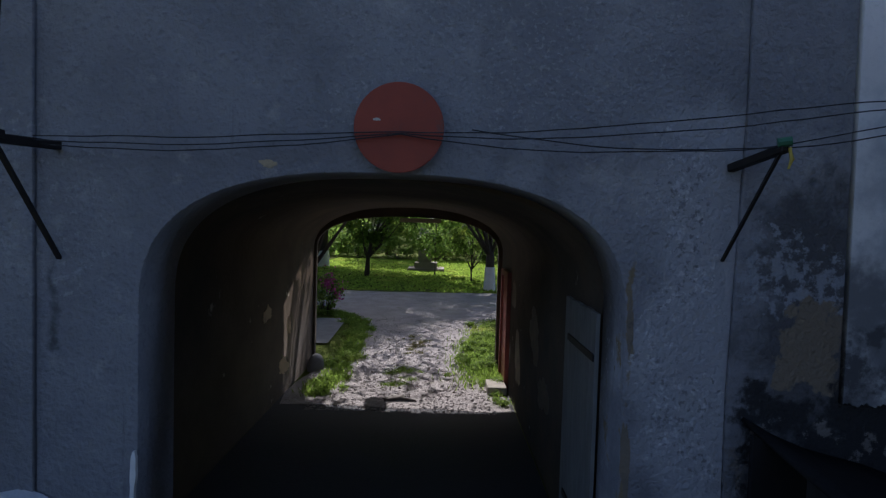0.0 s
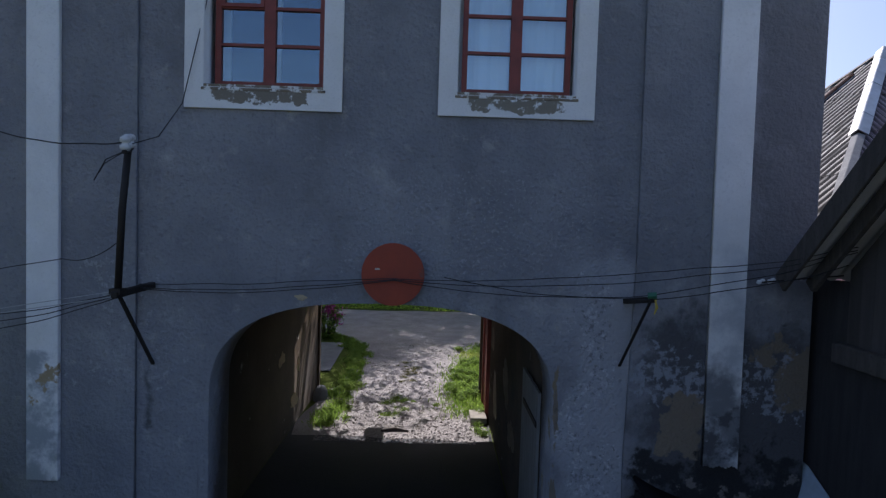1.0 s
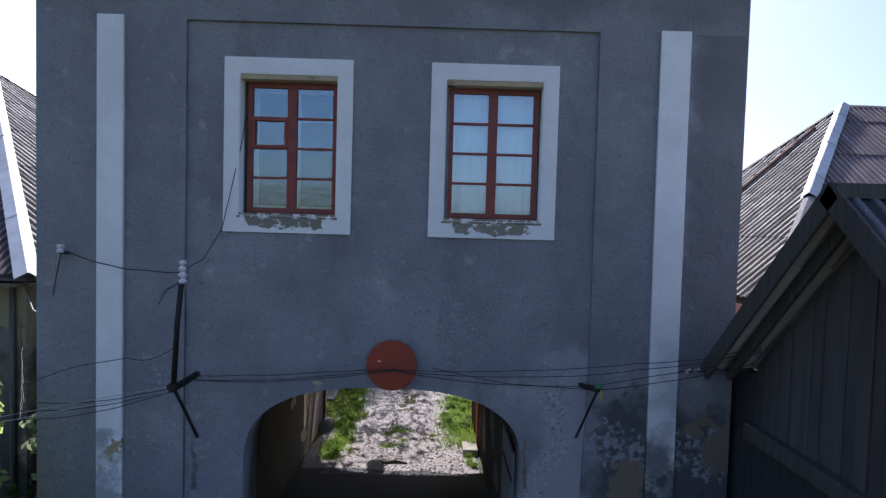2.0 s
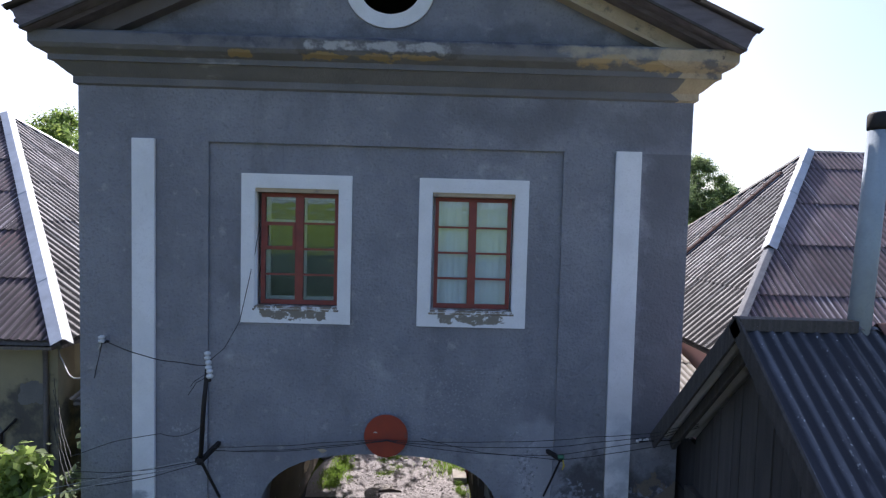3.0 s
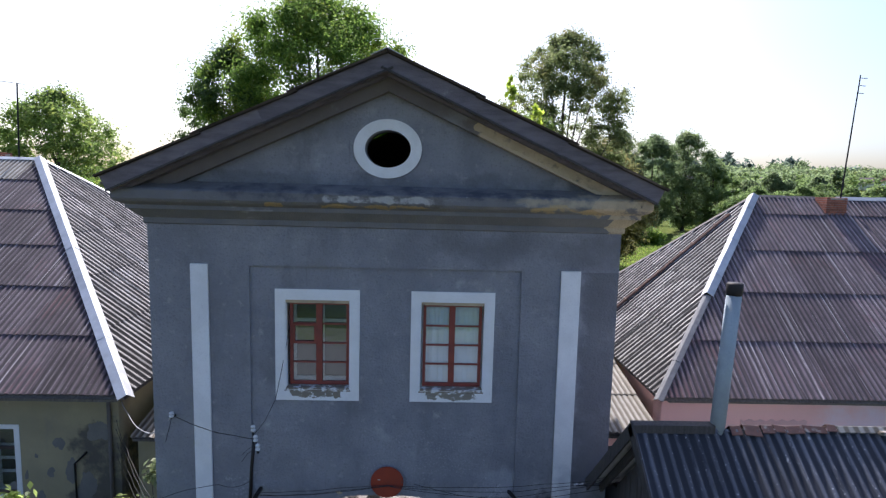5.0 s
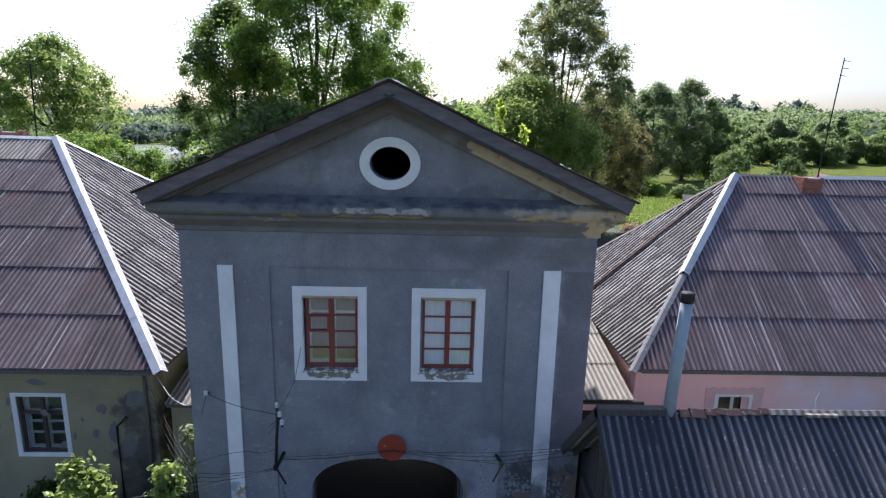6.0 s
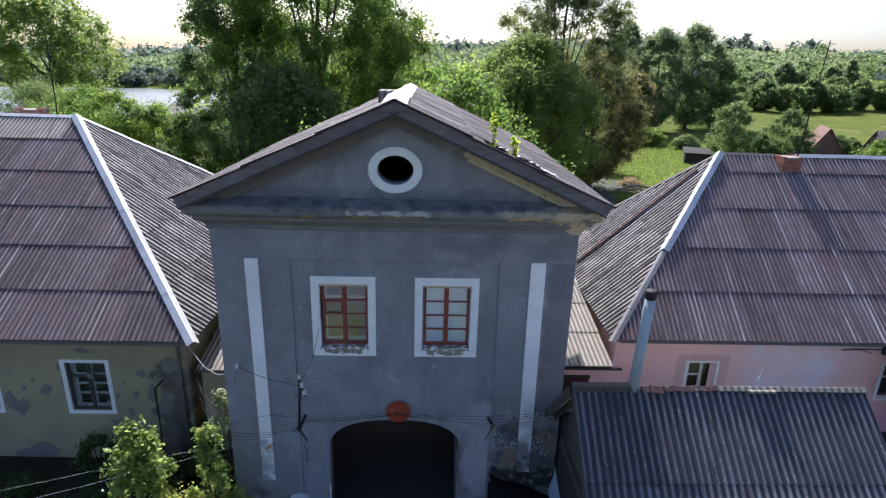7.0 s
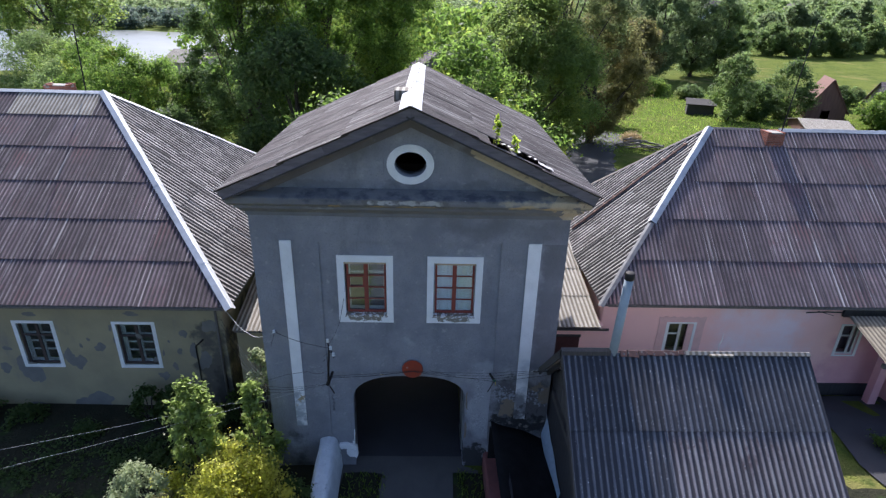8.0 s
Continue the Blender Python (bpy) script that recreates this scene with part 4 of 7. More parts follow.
part("pilaster", boxes((-3.52, -3.21, -0.06, -0.012, 1.66, 7.82), bevel=0.012), PILASTER, gate, "whitewashed flat pilaster strip")
part("pilaster", plate([(3.10 + 0.34 * k / 24, 1.98 + 0.012 * math.sin(k * 0.7) + 0.008 * math.sin(k * 2.3)) for k in range(25)] + [(3.42, 7.82), (3.07, 7.82)], [], -0.06, -0.012), PILASTER, gate, "whitewashed flat pilaster strip with a grimy foot")

# patches of bare and sooty plaster
for k, (cx, cz, rx, rz, mt, y) in enumerate([
        (1.65, 1.5, 0.035, 0.30, DIMPLASTER, 0.03), (1.645, 2.45, 0.02, 0.22, DIMPLASTER, 0.03),
        (-0.9, 3.52, 0.07, 0.025, OCHRE, 0.03)]):
    part("plaster_patch", plate(blotch(cx, cz, rx, rz, 40 + k), [], y - 0.004, y + 0.002), mt, gate, "bare plaster where the render fell off")


# cornice round the building, raking mouldings up the gable
def cornice(profile, stretch):
    """One stretch of the moulding: the long run, the broken corner, or the side behind it."""
    bm = bmesh.new()
    rings = []
    for k, (o, z) in enumerate(profile):
        cut = (3.50 if o > 0.3 else 3.84) + 0.07 * math.sin(k * 2.1)
        rings.append([bm.verts.new(p) for p in {"run": ((XL - o, 8.6, z), (XL - o, -o, z), (cut, -o, z)), "corner": ((cut, -o, z), (XR + o, -o, z), (XR + o, 0.7, z)),
                                                "side": ((XR + o, 0.7, z), (XR + o, 8.6, z))}[stretch]])
    for a, b in zip(rings, rings[1:] + rings[:1]):
        for k in range(len(a) - 1):
            bm.faces.new((a[k], a[k + 1], b[k + 1], b[k]))
    bmesh.ops.recalc_face_normals(bm, faces=bm.faces)
    return bm


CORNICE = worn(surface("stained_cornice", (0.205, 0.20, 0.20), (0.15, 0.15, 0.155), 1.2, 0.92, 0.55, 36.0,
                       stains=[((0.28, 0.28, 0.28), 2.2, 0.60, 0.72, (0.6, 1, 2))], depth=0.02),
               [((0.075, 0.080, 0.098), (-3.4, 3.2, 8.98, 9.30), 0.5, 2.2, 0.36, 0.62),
                ((0.36, 0.265, 0.135), (-1.25, 0.75, 8.86, 8.95), 0.12, 2.4, 0.36, 0.46), ((0.36, 0.265, 0.135), (-2.15, -1.8, 8.86, 8.95), 0.08, 2.4, 0.30, 0.40),
                ((0.40, 0.345, 0.25), (2.1, 4.2, 8.96, 9.16), 0.4, 1.8, 0.22, 0.50), ((0.44, 0.33, 0.18), (2.2, 4.2, 8.86, 8.98), 0.3, 2.6, 0.26, 0.42),
                ((0.14, 0.135, 0.13), (-1.35, 0.95, 8.90, 9.12), 0.2, 3.0, 0.36, 0.50),
                ((0.42, 0.41, 0.385), (-1.25, 0.95, 8.93, 9.12), 0.2, 3.2, 0.40, 0.56),
                ((0.62, 0.62, 0.60), (-1.3, 1.6, 9.08, 9.16), 0.25, 6.0, 0.48, 0.54),
                ((0.50, 0.50, 0.49), (1.2, 3.4, 9.09, 9.16), 0.25, 9.0, 0.52, 0.57)])
PROFILE = [(0.0, 8.50), (0.05, 8.53), (0.05, 8.62), (0.10, 8.66), (0.22, 8.78), (0.25, 8.78), (0.25, 8.85), (0.36, 8.91), (0.40, 8.96),
                         (0.40, 9.10), (0.37, 9.13), (0.0, 9.26), (-0.02, 9.26), (-0.02, 8.50)]
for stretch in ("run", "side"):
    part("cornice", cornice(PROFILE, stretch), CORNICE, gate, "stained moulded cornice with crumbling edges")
part("cornice", cornice(PROFILE, "corner"), surface("broken_ochre_cornice", (0.52, 0.42, 0.28), (0.40, 0.32, 0.215), 2.0, 0.95, 0.8, 26.0,
     stains=[((0.17, 0.16, 0.155), 1.6, 0.54, 0.62, (1, 1, 1)), ((0.50, 0.42, 0.30), 4.0, 0.62, 0.70, (1, 1, 1)), ((0.09, 0.08, 0.075), 3.0, 0.62, 0.70, (1, 1, 1))], depth=0.03), gate, "crumbling corner of the cornice down to ochre plaster")
RAKE = worn(surface("brown_stained_moulding", (0.175, 0.155, 0.145), (0.13, 0.115, 0.11), 0.9, 0.92, 0.5, 36.0,
               stains=[((0.22, 0.215, 0.215), 1.2, 0.56, 0.7, (1, 1, 1))], depth=0.02),
            [((0.52, 0.43, 0.30), (1.5, 4.6, 8.8, 10.35), 0.12, 2.2, 0.20, 0.40)])
SL = Vector((4.66, 0, 2.115)).normalized()
for side in (-1, 1):
    way, nrm = Vector((-side * SL.x, 0, SL.z)), Vector((side * SL.z, 0, SL.x))
    foot = Vector((XC + side * 4.62, 0, 9.16))
    tip = foot + way * (4.62 / SL.x)
    for (o, w0, w1, mt) in ((0.34, -0.16, 0.05, VERGE), (0.15, -0.36, -0.14, RAKE)):
        bm = bmesh.new()
        a, b = foot.copy(), tip
        a = foot + way * (0.2 if w0 < -0.15 else 0.0)
        ring = []
        for p in (a, b):
            ring.append([bm.verts.new(q) for q in ((p + nrm * w0 + Vector((0, -o, 0))), (p + nrm * w1 + Vector((0, -o, 0))), (p + nrm * w1 + Vector((0, 0.05, 0))), (p + nrm * w0 + Vector((0, 0.05, 0))))])
        for v in ring[1]:
            v.co.x = XC
            v.co.z = tip.z + (w0 if v in (ring[1][0], ring[1][3]) else w1) / SL.x
        for i in range(4):
            bm.faces.new((ring[0][i], ring[0][(i + 1) % 4], ring[1][(i + 1) % 4], ring[1][i]))
        bm.faces.new(ring[0][::-1]), bm.faces.new(ring[1])
        bmesh.ops.recalc_face_normals(bm, faces=bm.faces)
        part("raking_moulding", bm, mt, gate)
    # tin-clad verge board, in two or three lengths
    cutsv = (0.0, 0.36, 1.0) if side > 0 else (0.0, 0.55, 1.0)
    for k in range(2):
        a, b = foot + way * (5.13 * cutsv[k]) + nrm * (0.10 - 0.01 * k), foot + way * (5.13 * cutsv[k + 1]) + nrm * (0.10 - 0.01 * k)
        bm = bmesh.new()
        vs = [bm.verts.new(p + Vector((0, y, 0)) + nrm * h) for p in (a, b) for y, h in ((-0.53, -0.205), (-0.53, 0.06), (-0.345, 0.06), (-0.345, -0.205))]
        if k == 1:                                     # the two boards meet upright under the ridge
            for v, h in zip(vs[4:], (-0.205, 0.06, 0.06, -0.205)):
                v.co.x, v.co.z = XC, foot.z + (4.62 * SL.z + 0.10 - 0.01 * k + h) / SL.x
        for i in range(4):
            bm.faces.new((vs[i], vs[(i + 1) % 4], vs[4 + (i + 1) % 4], vs[4 + i]))
        bm.faces.new(vs[3::-1]), bm.faces.new(vs[4:])
        bmesh.ops.recalc_face_normals(bm, faces=bm.faces)
        part("verge_board", bm, VERGE, gate, "dark weathered verge board")
        bm = bmesh.new()
        bar(bm, a + Vector((0, -0.545, 0)) - nrm * 0.195, b + Vector((0, -0.545, 0)) - nrm * 0.195, 0.028, 0.035, 0.004)
        part("drip_batten", bm, DARKWOOD, gate)


def ragged(a, b, up, lo, hi, seed, material, label, thick=0.012, step=0.045, parent=None, name="plaster_patch"):
    """A strip of broken plaster from a to b with torn edges, `lo` below and `hi` above the line."""
    rr = random.Random(seed)
    a, b, up = Vector(a), Vector(b), Vector(up)
    n = max(4, int((b - a).length / step))
    bm = bmesh.new()
    low, high, l, h = [], [], lo, hi
    for k in range(n + 1):
        if rr.random() < 0.35:
            l, h = lo * rr.uniform(0.7, 1.1), hi * rr.uniform(0.7, 1.1)
        end = 0.35 if k in (0, n) else 1.0
        p = a.lerp(b, k / n)
        low.append(bm.verts.new(p - up * l * end * rr.uniform(0.86, 1.08)))
        high.append(bm.verts.new(p + up * h * end * rr.uniform(0.86, 1.08)))
    for k in range(n):
        bm.faces.new((low[k], low[k + 1], high[k + 1], high[k]))
    bm.normal_update()
    bmesh.ops.solidify(bm, geom=bm.faces[:], thickness=thick)
    bmesh.ops.recalc_face_normals(bm, faces=bm.faces)
    return part(name, bm, material, parent or gate, label)


for x0, x1 in ((XL - 0.43, XL - 0.37), (XR + 0.37, XR + 0.43)):
    part("eaves_board", boxes((x0, x1, -0.30, 8.6, 9.0, 9.17)), VERGE, gate)
NRM = Vector((SL.z, 0, SL.x))
ragged((XC + 1.46, -0.156, 10.31), (XC + 3.75, -0.156, 9.27), NRM, 0.06, 0.13, 4, OCHRE, "long strip of bare ochre plaster")

# oval window ring
part("oculus_ring", plate(oval(-0.075, 9.905, 0.595, 0.51), [oval(-0.075, 9.905, 0.40, 0.325)], -0.005, 0.03), WHITE, gate, "white painted ring of the oval attic window")


# windows
def gate_window(a, b, curtained, seed):
    rnd = random.Random(seed)
    w = part("window", plate(rect(a, b, 5.33, 7.39), [rect(a + 0.18, b - 0.18, 5.53, 7.2)], -0.002, 0.03), SURROUND, gate, "window in a broad white surround")
    x0, x1, z0, z1 = a + 0.18, b - 0.18, 5.53, 7.2
    part("reveal", plate(rect(x0 - 0.02, x1 + 0.02, z0 - 0.02, z1 + 0.02), [rect(x0 + 0.004, x1 - 0.004, z0 + 0.004, z1 - 0.004)], 0.001, 0.30), WHITE, w)
    part("sill", boxes((x0 - 0.02, x1 + 0.02, -0.008, 0.2, 5.50, 5.53), bevel=0.010), FLAKED, w, "peeling masonry sill")
    part("sill_slope", boxes((x0 + 0.004, x1 - 0.004, 0.0, 0.18, 5.535, 5.56)), FLAKED, w)
    part("bare_soffit", boxes((x0 + 0.01, x1 - 0.01, 0.012, 0.17, z1 - 0.06, z1 - 0.006)), OCHRE, w, "bare ochre plaster under the lintel")
    fx0, fx1, fz0, fz1, xm = x0 + 0.045, x1 - 0.03, z0 + 0.04, z1 - 0.065, (x0 + x1) / 2
    y0, y1 = 0.17, 0.24
    part("frame", plate(rect(fx0, fx1, fz0, fz1), [rect(fx0 + 0.052, xm - 0.055, fz0 + 0.06, fz1 - 0.055), rect(xm + 0.055, fx1 - 0.052, fz0 + 0.06, fz1 - 0.055)], y0, y1), REDFRAME, w, "peeling red-brown window frame")
    rows = [fz0 + 0.06 + (fz1 - fz0 - 0.115) * k / 4 for k in range(5)]
    for s, (u0, u1) in enumerate(((fx0 + 0.052, xm - 0.055), (xm + 0.055, fx1 - 0.052))):
        for k in range(1, 4):
            part("glazing_bar", boxes((u0, u1, y0 + 0.012, y1 - 0.015, rows[k] - 0.014, rows[k] + 0.014)), REDFRAME, w)
        for k in range(4):
            if not curtained and s == 0 and k == 2:
                bm = plate(rect(u0, u1, rows[k], rows[k + 1]), [rect(u0 + 0.035, u1 - 0.035, rows[k] + 0.035, rows[k + 1] - 0.035)], y0 - 0.012, y1 - 0.02)
                part("vent_frame", bm, REDFRAME, w)
            ob = part("pane", boxes((u0 - 0.004, u1 + 0.004, 0.0, 0.004, rows[k] - 0.004, rows[k + 1] + 0.004)), GLASS, w)
            ob.location = (0, 0.205 + rnd.uniform(-0.002, 0.002), 0)
            ob.visible_shadow = False
    # inner casement behind
    part("inner_frame", plate(rect(fx0 - 0.02, fx1 + 0.02, fz0, fz1), [rect(fx0 + 0.075, xm - 0.06, fz0 + 0.09, fz1 - 0.42), rect(xm + 0.06, fx1 - 0.075, fz0 + 0.09, fz1 - 0.42),
                                                                     rect(fx0 + 0.075, xm - 0.06, fz1 - 0.37, fz1 - 0.08), rect(xm + 0.06, fx1 - 0.075, fz1 - 0.37, fz1 - 0.08)], 0.36, 0.41), PALEFRAME, w, "pale inner casement")
    if curtained:
        bm = bmesh.new()
        n = 60
        cols = [[bm.verts.new((x0 - 0.05 + (x1 - x0 + 0.1) * k / n, 0.262 + 0.010 * math.sin(k * 0.9) + 0.006 * math.sin(k * 2.3), z)) for z in (z0 - 0.1, z1 + 0.1)] for k in range(n + 1)]
        for p, q in zip(cols, cols[1:]):
            bm.faces.new((p[0], q[0], q[1], p[1]))
        part("curtain", bm, CURTAIN, w, "white cloth hung behind the panes", smooth=True)
    return w


gate_window(*WINS[0], False, 11)
gate_window(*WINS[1], True, 12)

# roof: two slopes of corrugated sheets
RIDGE_Z, EAVE_Z = 11.40, 9.26
for side in (-1, 1):
    way, nrm = Vector((-side * SL.x, 0, SL.z)), Vector((side * SL.z, 0, SL.x))
    eave = Vector((XC + side * 4.72, 0, EAVE_Z))
    along = Vector((0, side, 0))
    corner = Vector((eave.x, -0.62 if side > 0 else 8.95, EAVE_Z))
    run = (Vector((XC, 0, RIDGE_Z)) - eave).length
    gaps = [(0.26, 1.10, 2.55, 3.10), (0.26, 1.15, 1.40, 2.38)] if side > 0 else []
    slope(gate, corner, along, way, 9.92 if side > 0 else 9.57, run, SLATE_GATE, seed=20 + side, gaps=gaps, row_step=1.72)
    # boarding under the sheets
    bm = bmesh.new()
    vs = [bm.verts.new((x, y, z)) for y in (1.9 if side > 0 else -0.45, 8.9) for x, z in ((eave.x, EAVE_Z - 0.05), (XC, RIDGE_Z - 0.05), (XC, RIDGE_Z - 0.09), (eave.x, EAVE_Z - 0.09))]
    for i in range(4):
        bm.faces.new((vs[i], vs[(i + 1) % 4], vs[4 + (i + 1) % 4], vs[4 + i]))
    bm.faces.new(vs[3::-1]), bm.faces.new(vs[4:])
    bmesh.ops.recalc_face_normals(bm, faces=bm.faces)
    part("roof_boarding", bm, OLDWOOD, gate)
    if side > 0:                                       # eaves board in front of the hole
        low, mid = eave + way * 0.05 - nrm * 0.09, eave + way * 1.6 - nrm * 0.09
        bm = bmesh.new()
        f = bm.faces.new([bm.verts.new(p) for p in (low + Vector((0, -0.45, 0)), low + Vector((0, 0.615, 0)), mid + Vector((0, 0.615, 0)), mid + Vector((0, -0.45, 0)))])
        bm.normal_update()
        bmesh.ops.solidify(bm, geom=[f], thickness=0.03)
        part("roof_boarding", bm, OLDWOOD, gate)
for y0, y1 in ((-0.64, 1.35), (1.9, 9.1)):
    cap(gate, (XC, y0, RIDGE_Z + 0.01), (XC, y1, RIDGE_Z + (0.11 if y0 < 0 else 0.0)), Vector((-SL.x, 0, -SL.z)), Vector((SL.x, 0, -SL.z)), 0.29, TIN, 1 if y0 < 0 else 4)
part("roof_vent", boxes((XC - 0.48, XC - 0.02, 1.2, 1.86, RIDGE_Z - 0.25, RIDGE_Z + 0.13), bevel=0.01), SLATE_PALE, gate, "low boxed gap in the ridge")

# torn bits of sheet in the hole
for k, (u, v, w, h, tilt) in enumerate(((0.72, 2.36, 0.40, 0.14, 10), (0.55, 1.52, 0.44, 0.16, -10), (0.80, 2.62, 0.24, 0.10, 20), (0.85, 1.85, 0.30, 0.10, 24))):
    bm = bmesh.new()
    bmesh.ops.create_grid(bm, x_segments=6, y_segments=2, size=0.5, matrix=Matrix.Diagonal((w, h, 1, 1)))
    for p in bm.verts:
        p.co.z += 0.02 * math.sin(p.co.x * 40) + 0.01 * math.sin(p.co.y * 50)
        p.co.y += 0.02 * math.sin(p.co.x * 23 + k)
    bm.normal_update()
    bmesh.ops.solidify(bm, geom=bm.faces[:], thickness=0.008)
    ob = part("torn_sheet", bm, SLATE_BRIGHT, gate, "pale torn piece of roof sheet")
    spot = Vector((XC + 4.72 - SL.x * v, u - 0.62, EAVE_Z + SL.z * v)) + Vector((SL.z, 0, SL.x)) * 0.07
    ob.matrix_basis = Matrix.Translation(spot) @ Vector((SL.z, 0, SL.x)).to_track_quat("Z", "Y").to_matrix().to_4x4() @ pose(0, 0, 0, 0, 0, 90 + tilt)

# ---- things on the gatehouse ----
sign = thing("road_sign", "round faded red metal sign hung above the arch", "sign", at=(0.0, 0, 3.78))
bm = bmesh.new()
bmesh.ops.create_cone(bm, cap_ends=True, segments=64, radius1=0.305, radius2=0.305, depth=0.012, matrix=pose(0, -0.045, 0, 90))
bmesh.ops.bevel(bm, geom=[e for e in bm.edges if len(e.link_faces) == 2 and any(len(f.verts) > 6 for f in e.link_faces)], offset=0.005, segments=2, affect="EDGES")
part("disc", bm, SIGNRED, sign)
part("paint_chip", plate(blotch(-0.15, 0.05, 0.022, 0.012, 3), [], -0.054, -0.0505), PEEL, sign, "small pale scrape in the paint")
part("bracket", boxes((-0.03, 0.03, -0.04, 0.03, -0.2, 0.2)), BLACKMETAL, sign)


def insulator(parent, p, h=0.11, r=0.035, way=(0, 0, 1)):
    bm = bmesh.new()
    q = Vector(way).to_track_quat("Z", "Y")
    prof = [(0.0, 0.6), (0.15, 1.0), (0.35, 1.0), (0.42, 0.62), (0.55, 0.62), (0.62, 0.95), (0.85, 0.95), (1.0, 0.5)]
    tube(bm, [Vector(p) + q @ Vector((0, 0, h * a)) for a, _ in prof], [r * b for _, b in prof], 14)
    return part("insulator", bm, PORCELAIN, parent, "white porcelain insulator", smooth=True)


mast = thing("cable_bracket", "black iron wall bracket with upright pipe and porcelain insulators", "bracket")
bm = bmesh.new()
bar(bm, (-2.35, 0.03, 3.60), (-2.39, -0.56, 3.57), 0.06, 0.06, 0.006)
bar(bm, (-2.44, -0.50, 3.60), (-2.34, -0.50, 3.60), 0.10, 0.05)
part("arm", bm, BLACKMETAL, mast)
bm = bmesh.new()
tube(bm, [(-2.39, -0.50, 3.55), (-2.34, -0.53, 4.3), (-2.285, -0.54, 4.84)], 0.030, 10)
part("pipe", bm, BLACKMETAL, mast, smooth=True)
bm = bmesh.new()
bar(bm, (-2.39, -0.47, 3.55), (-2.34, 0.03, 2.82), 0.032, 0.02)
part("stay", bm, BLACKMETAL, mast)
bm = bmesh.new()
bar(bm, (-2.41, -0.26, 4.885), (-2.10, -0.93, 4.775), 0.035, 0.03, 0.004)
part("crossbar", bm, BLACKMETAL, mast)
for p in ((-2.36, -0.36, 4.88), (-2.23, -0.65, 4.835), (-2.12, -0.88, 4.79)):
    insulator(mast, p, 0.12, 0.042)
bm = bmesh.new()                                       # loose wire ends
tube(bm, [(-2.16, -0.80, 4.80), (-2.30, -0.84, 4.72), (-2.42, -0.80, 4.55)], 0.005, 5)
tube(bm, [(-2.20, -0.70, 4.82), (-2.38, -0.72, 4.70), (-2.44, -0.70, 4.62)], 0.004, 5)
part("wire_end", bm, CABLE, mast)
brk = thing("cable_bracket", "short rusty iron wall bracket with a yellow tie", "bracket")
bm = bmesh.new()
bar(bm, (2.29, 0.03, 3.58), (2.38, -0.44, 3.66), 0.055, 0.055, 0.006)
part("arm", bm, BLACKMETAL, brk)
bm = bmesh.new()
bar(bm, (2.375, -0.40, 3.64), (2.25, 0.0, 2.94), 0.022, 0.016)
part("stay", bm, BLACKMETAL, brk)
bm = bmesh.new()
tube(bm, [(2.40, -0.45, 3.66), (2.41, -0.46, 3.59), (2.39, -0.46, 3.53)], [0.01, 0.014, 0.006], 6)
part("tie", bm, plain("yellow_tape", (0.55, 0.42, 0.06), 0.5), brk, "frayed yellow tie")
bm = bmesh.new()
tube(bm, [(2.34, -0.42, 3.69), (2.41, -0.45, 3.70)], 0.03, 8)
part("clamp", bm, plain("green_tape", (0.04, 0.16, 0.09), 0.5), brk)
ins = thing("wall_insulator", "single white porcelain insulator fixed to the wall", "insulator")
bm = bmesh.new()
bar(bm, (-3.87, 0.0, 5.02), (-3.88, -0.14, 5.03), 0.03)
part("pin", bm, BLACKMETAL, ins)
insulator(ins, (-3.88, -0.14, 5.03), 0.10, 0.045)


def wire(label, points, r, material=CABLE):
    bm = bmesh.new()
    k = len(points) * 0.37
    points = [Vector(p) + noise.noise_vector(Vector(p) * 2.3 + Vector((k, k, 0))) * 0.022 for p in points]
    tube(bm, points, r * 0.75, 6)
    return tagged(part("cable", bm, material, smooth=True), label, "cable", "overhead cables")


LAB = "thin black overhead cable slung along the wall"
for k, (dz, dy, s) in enumerate(((0.03, 0.0, 0.02), (0.0, -0.04, 0.05), (-0.02, 0.02, 0.07))):
    wire(LAB, sag((-2.36, -0.20 + dy, 3.60 + dz), (0.02, -0.075, 3.74 + dz * 0.3), s) + sag((0.02, -0.075, 3.74 + dz * 0.3), (2.38, -0.36 + dy, 3.84 + dz * 2.5 - 0.1 * (k == 2)), 0.04 + s * 0.6)[1:] +
         sag((2.38, -0.36 + dy, 3.84 + dz * 2.5 - 0.1 * (k == 2)), (4.2, -0.45, 4.16 + dz), 0.05)[1:], 0.0058)
wire("black cable looping to the bracket", sag((0.5, -0.1, 3.78), (2.30, -0.42, 3.66), 0.06) + sag((2.30, -0.42, 3.66), (4.1, -0.5, 4.02), 0.05)[1:], 0.006)
for k, (d, r) in enumerate((((-0.981, -0.109, -0.163), 0.0048), ((-0.966, -0.214, -0.146), 0.0048))):
    d = Vector(d)
    a = Vector((-2.40, -0.50, 3.60 - 0.05 * k))
    wire("long overhead cable shining in the sun", sag(a, a + d * 20, 0.12, 24), r, CABLE_PALE)
for k, z in enumerate((3.29, 3.20, 3.10)):
    wire(LAB, sag((-2.41, -0.5, 3.58 - 0.02 * k), (-4.2, -0.30 - 0.03 * k, z + 0.02), 0.06) + sag((-4.2, -0.30 - 0.03 * k, z + 0.02), (-6.6, 2.9, z - 0.25 * k + 0.1), 0.12)[1:], 0.0065)
wire(LAB, sag((-2.36, -0.53, 4.05), (-3.0, -0.32, 3.86), 0.07) + sag((-3.0, -0.32, 3.86), (-4.2, -0.30, 3.52), -0.03)[1:] + sag((-4.2, -0.30, 3.52), (-6.6, 2.9, 3.6), 0.15)[1:], 0.0065)
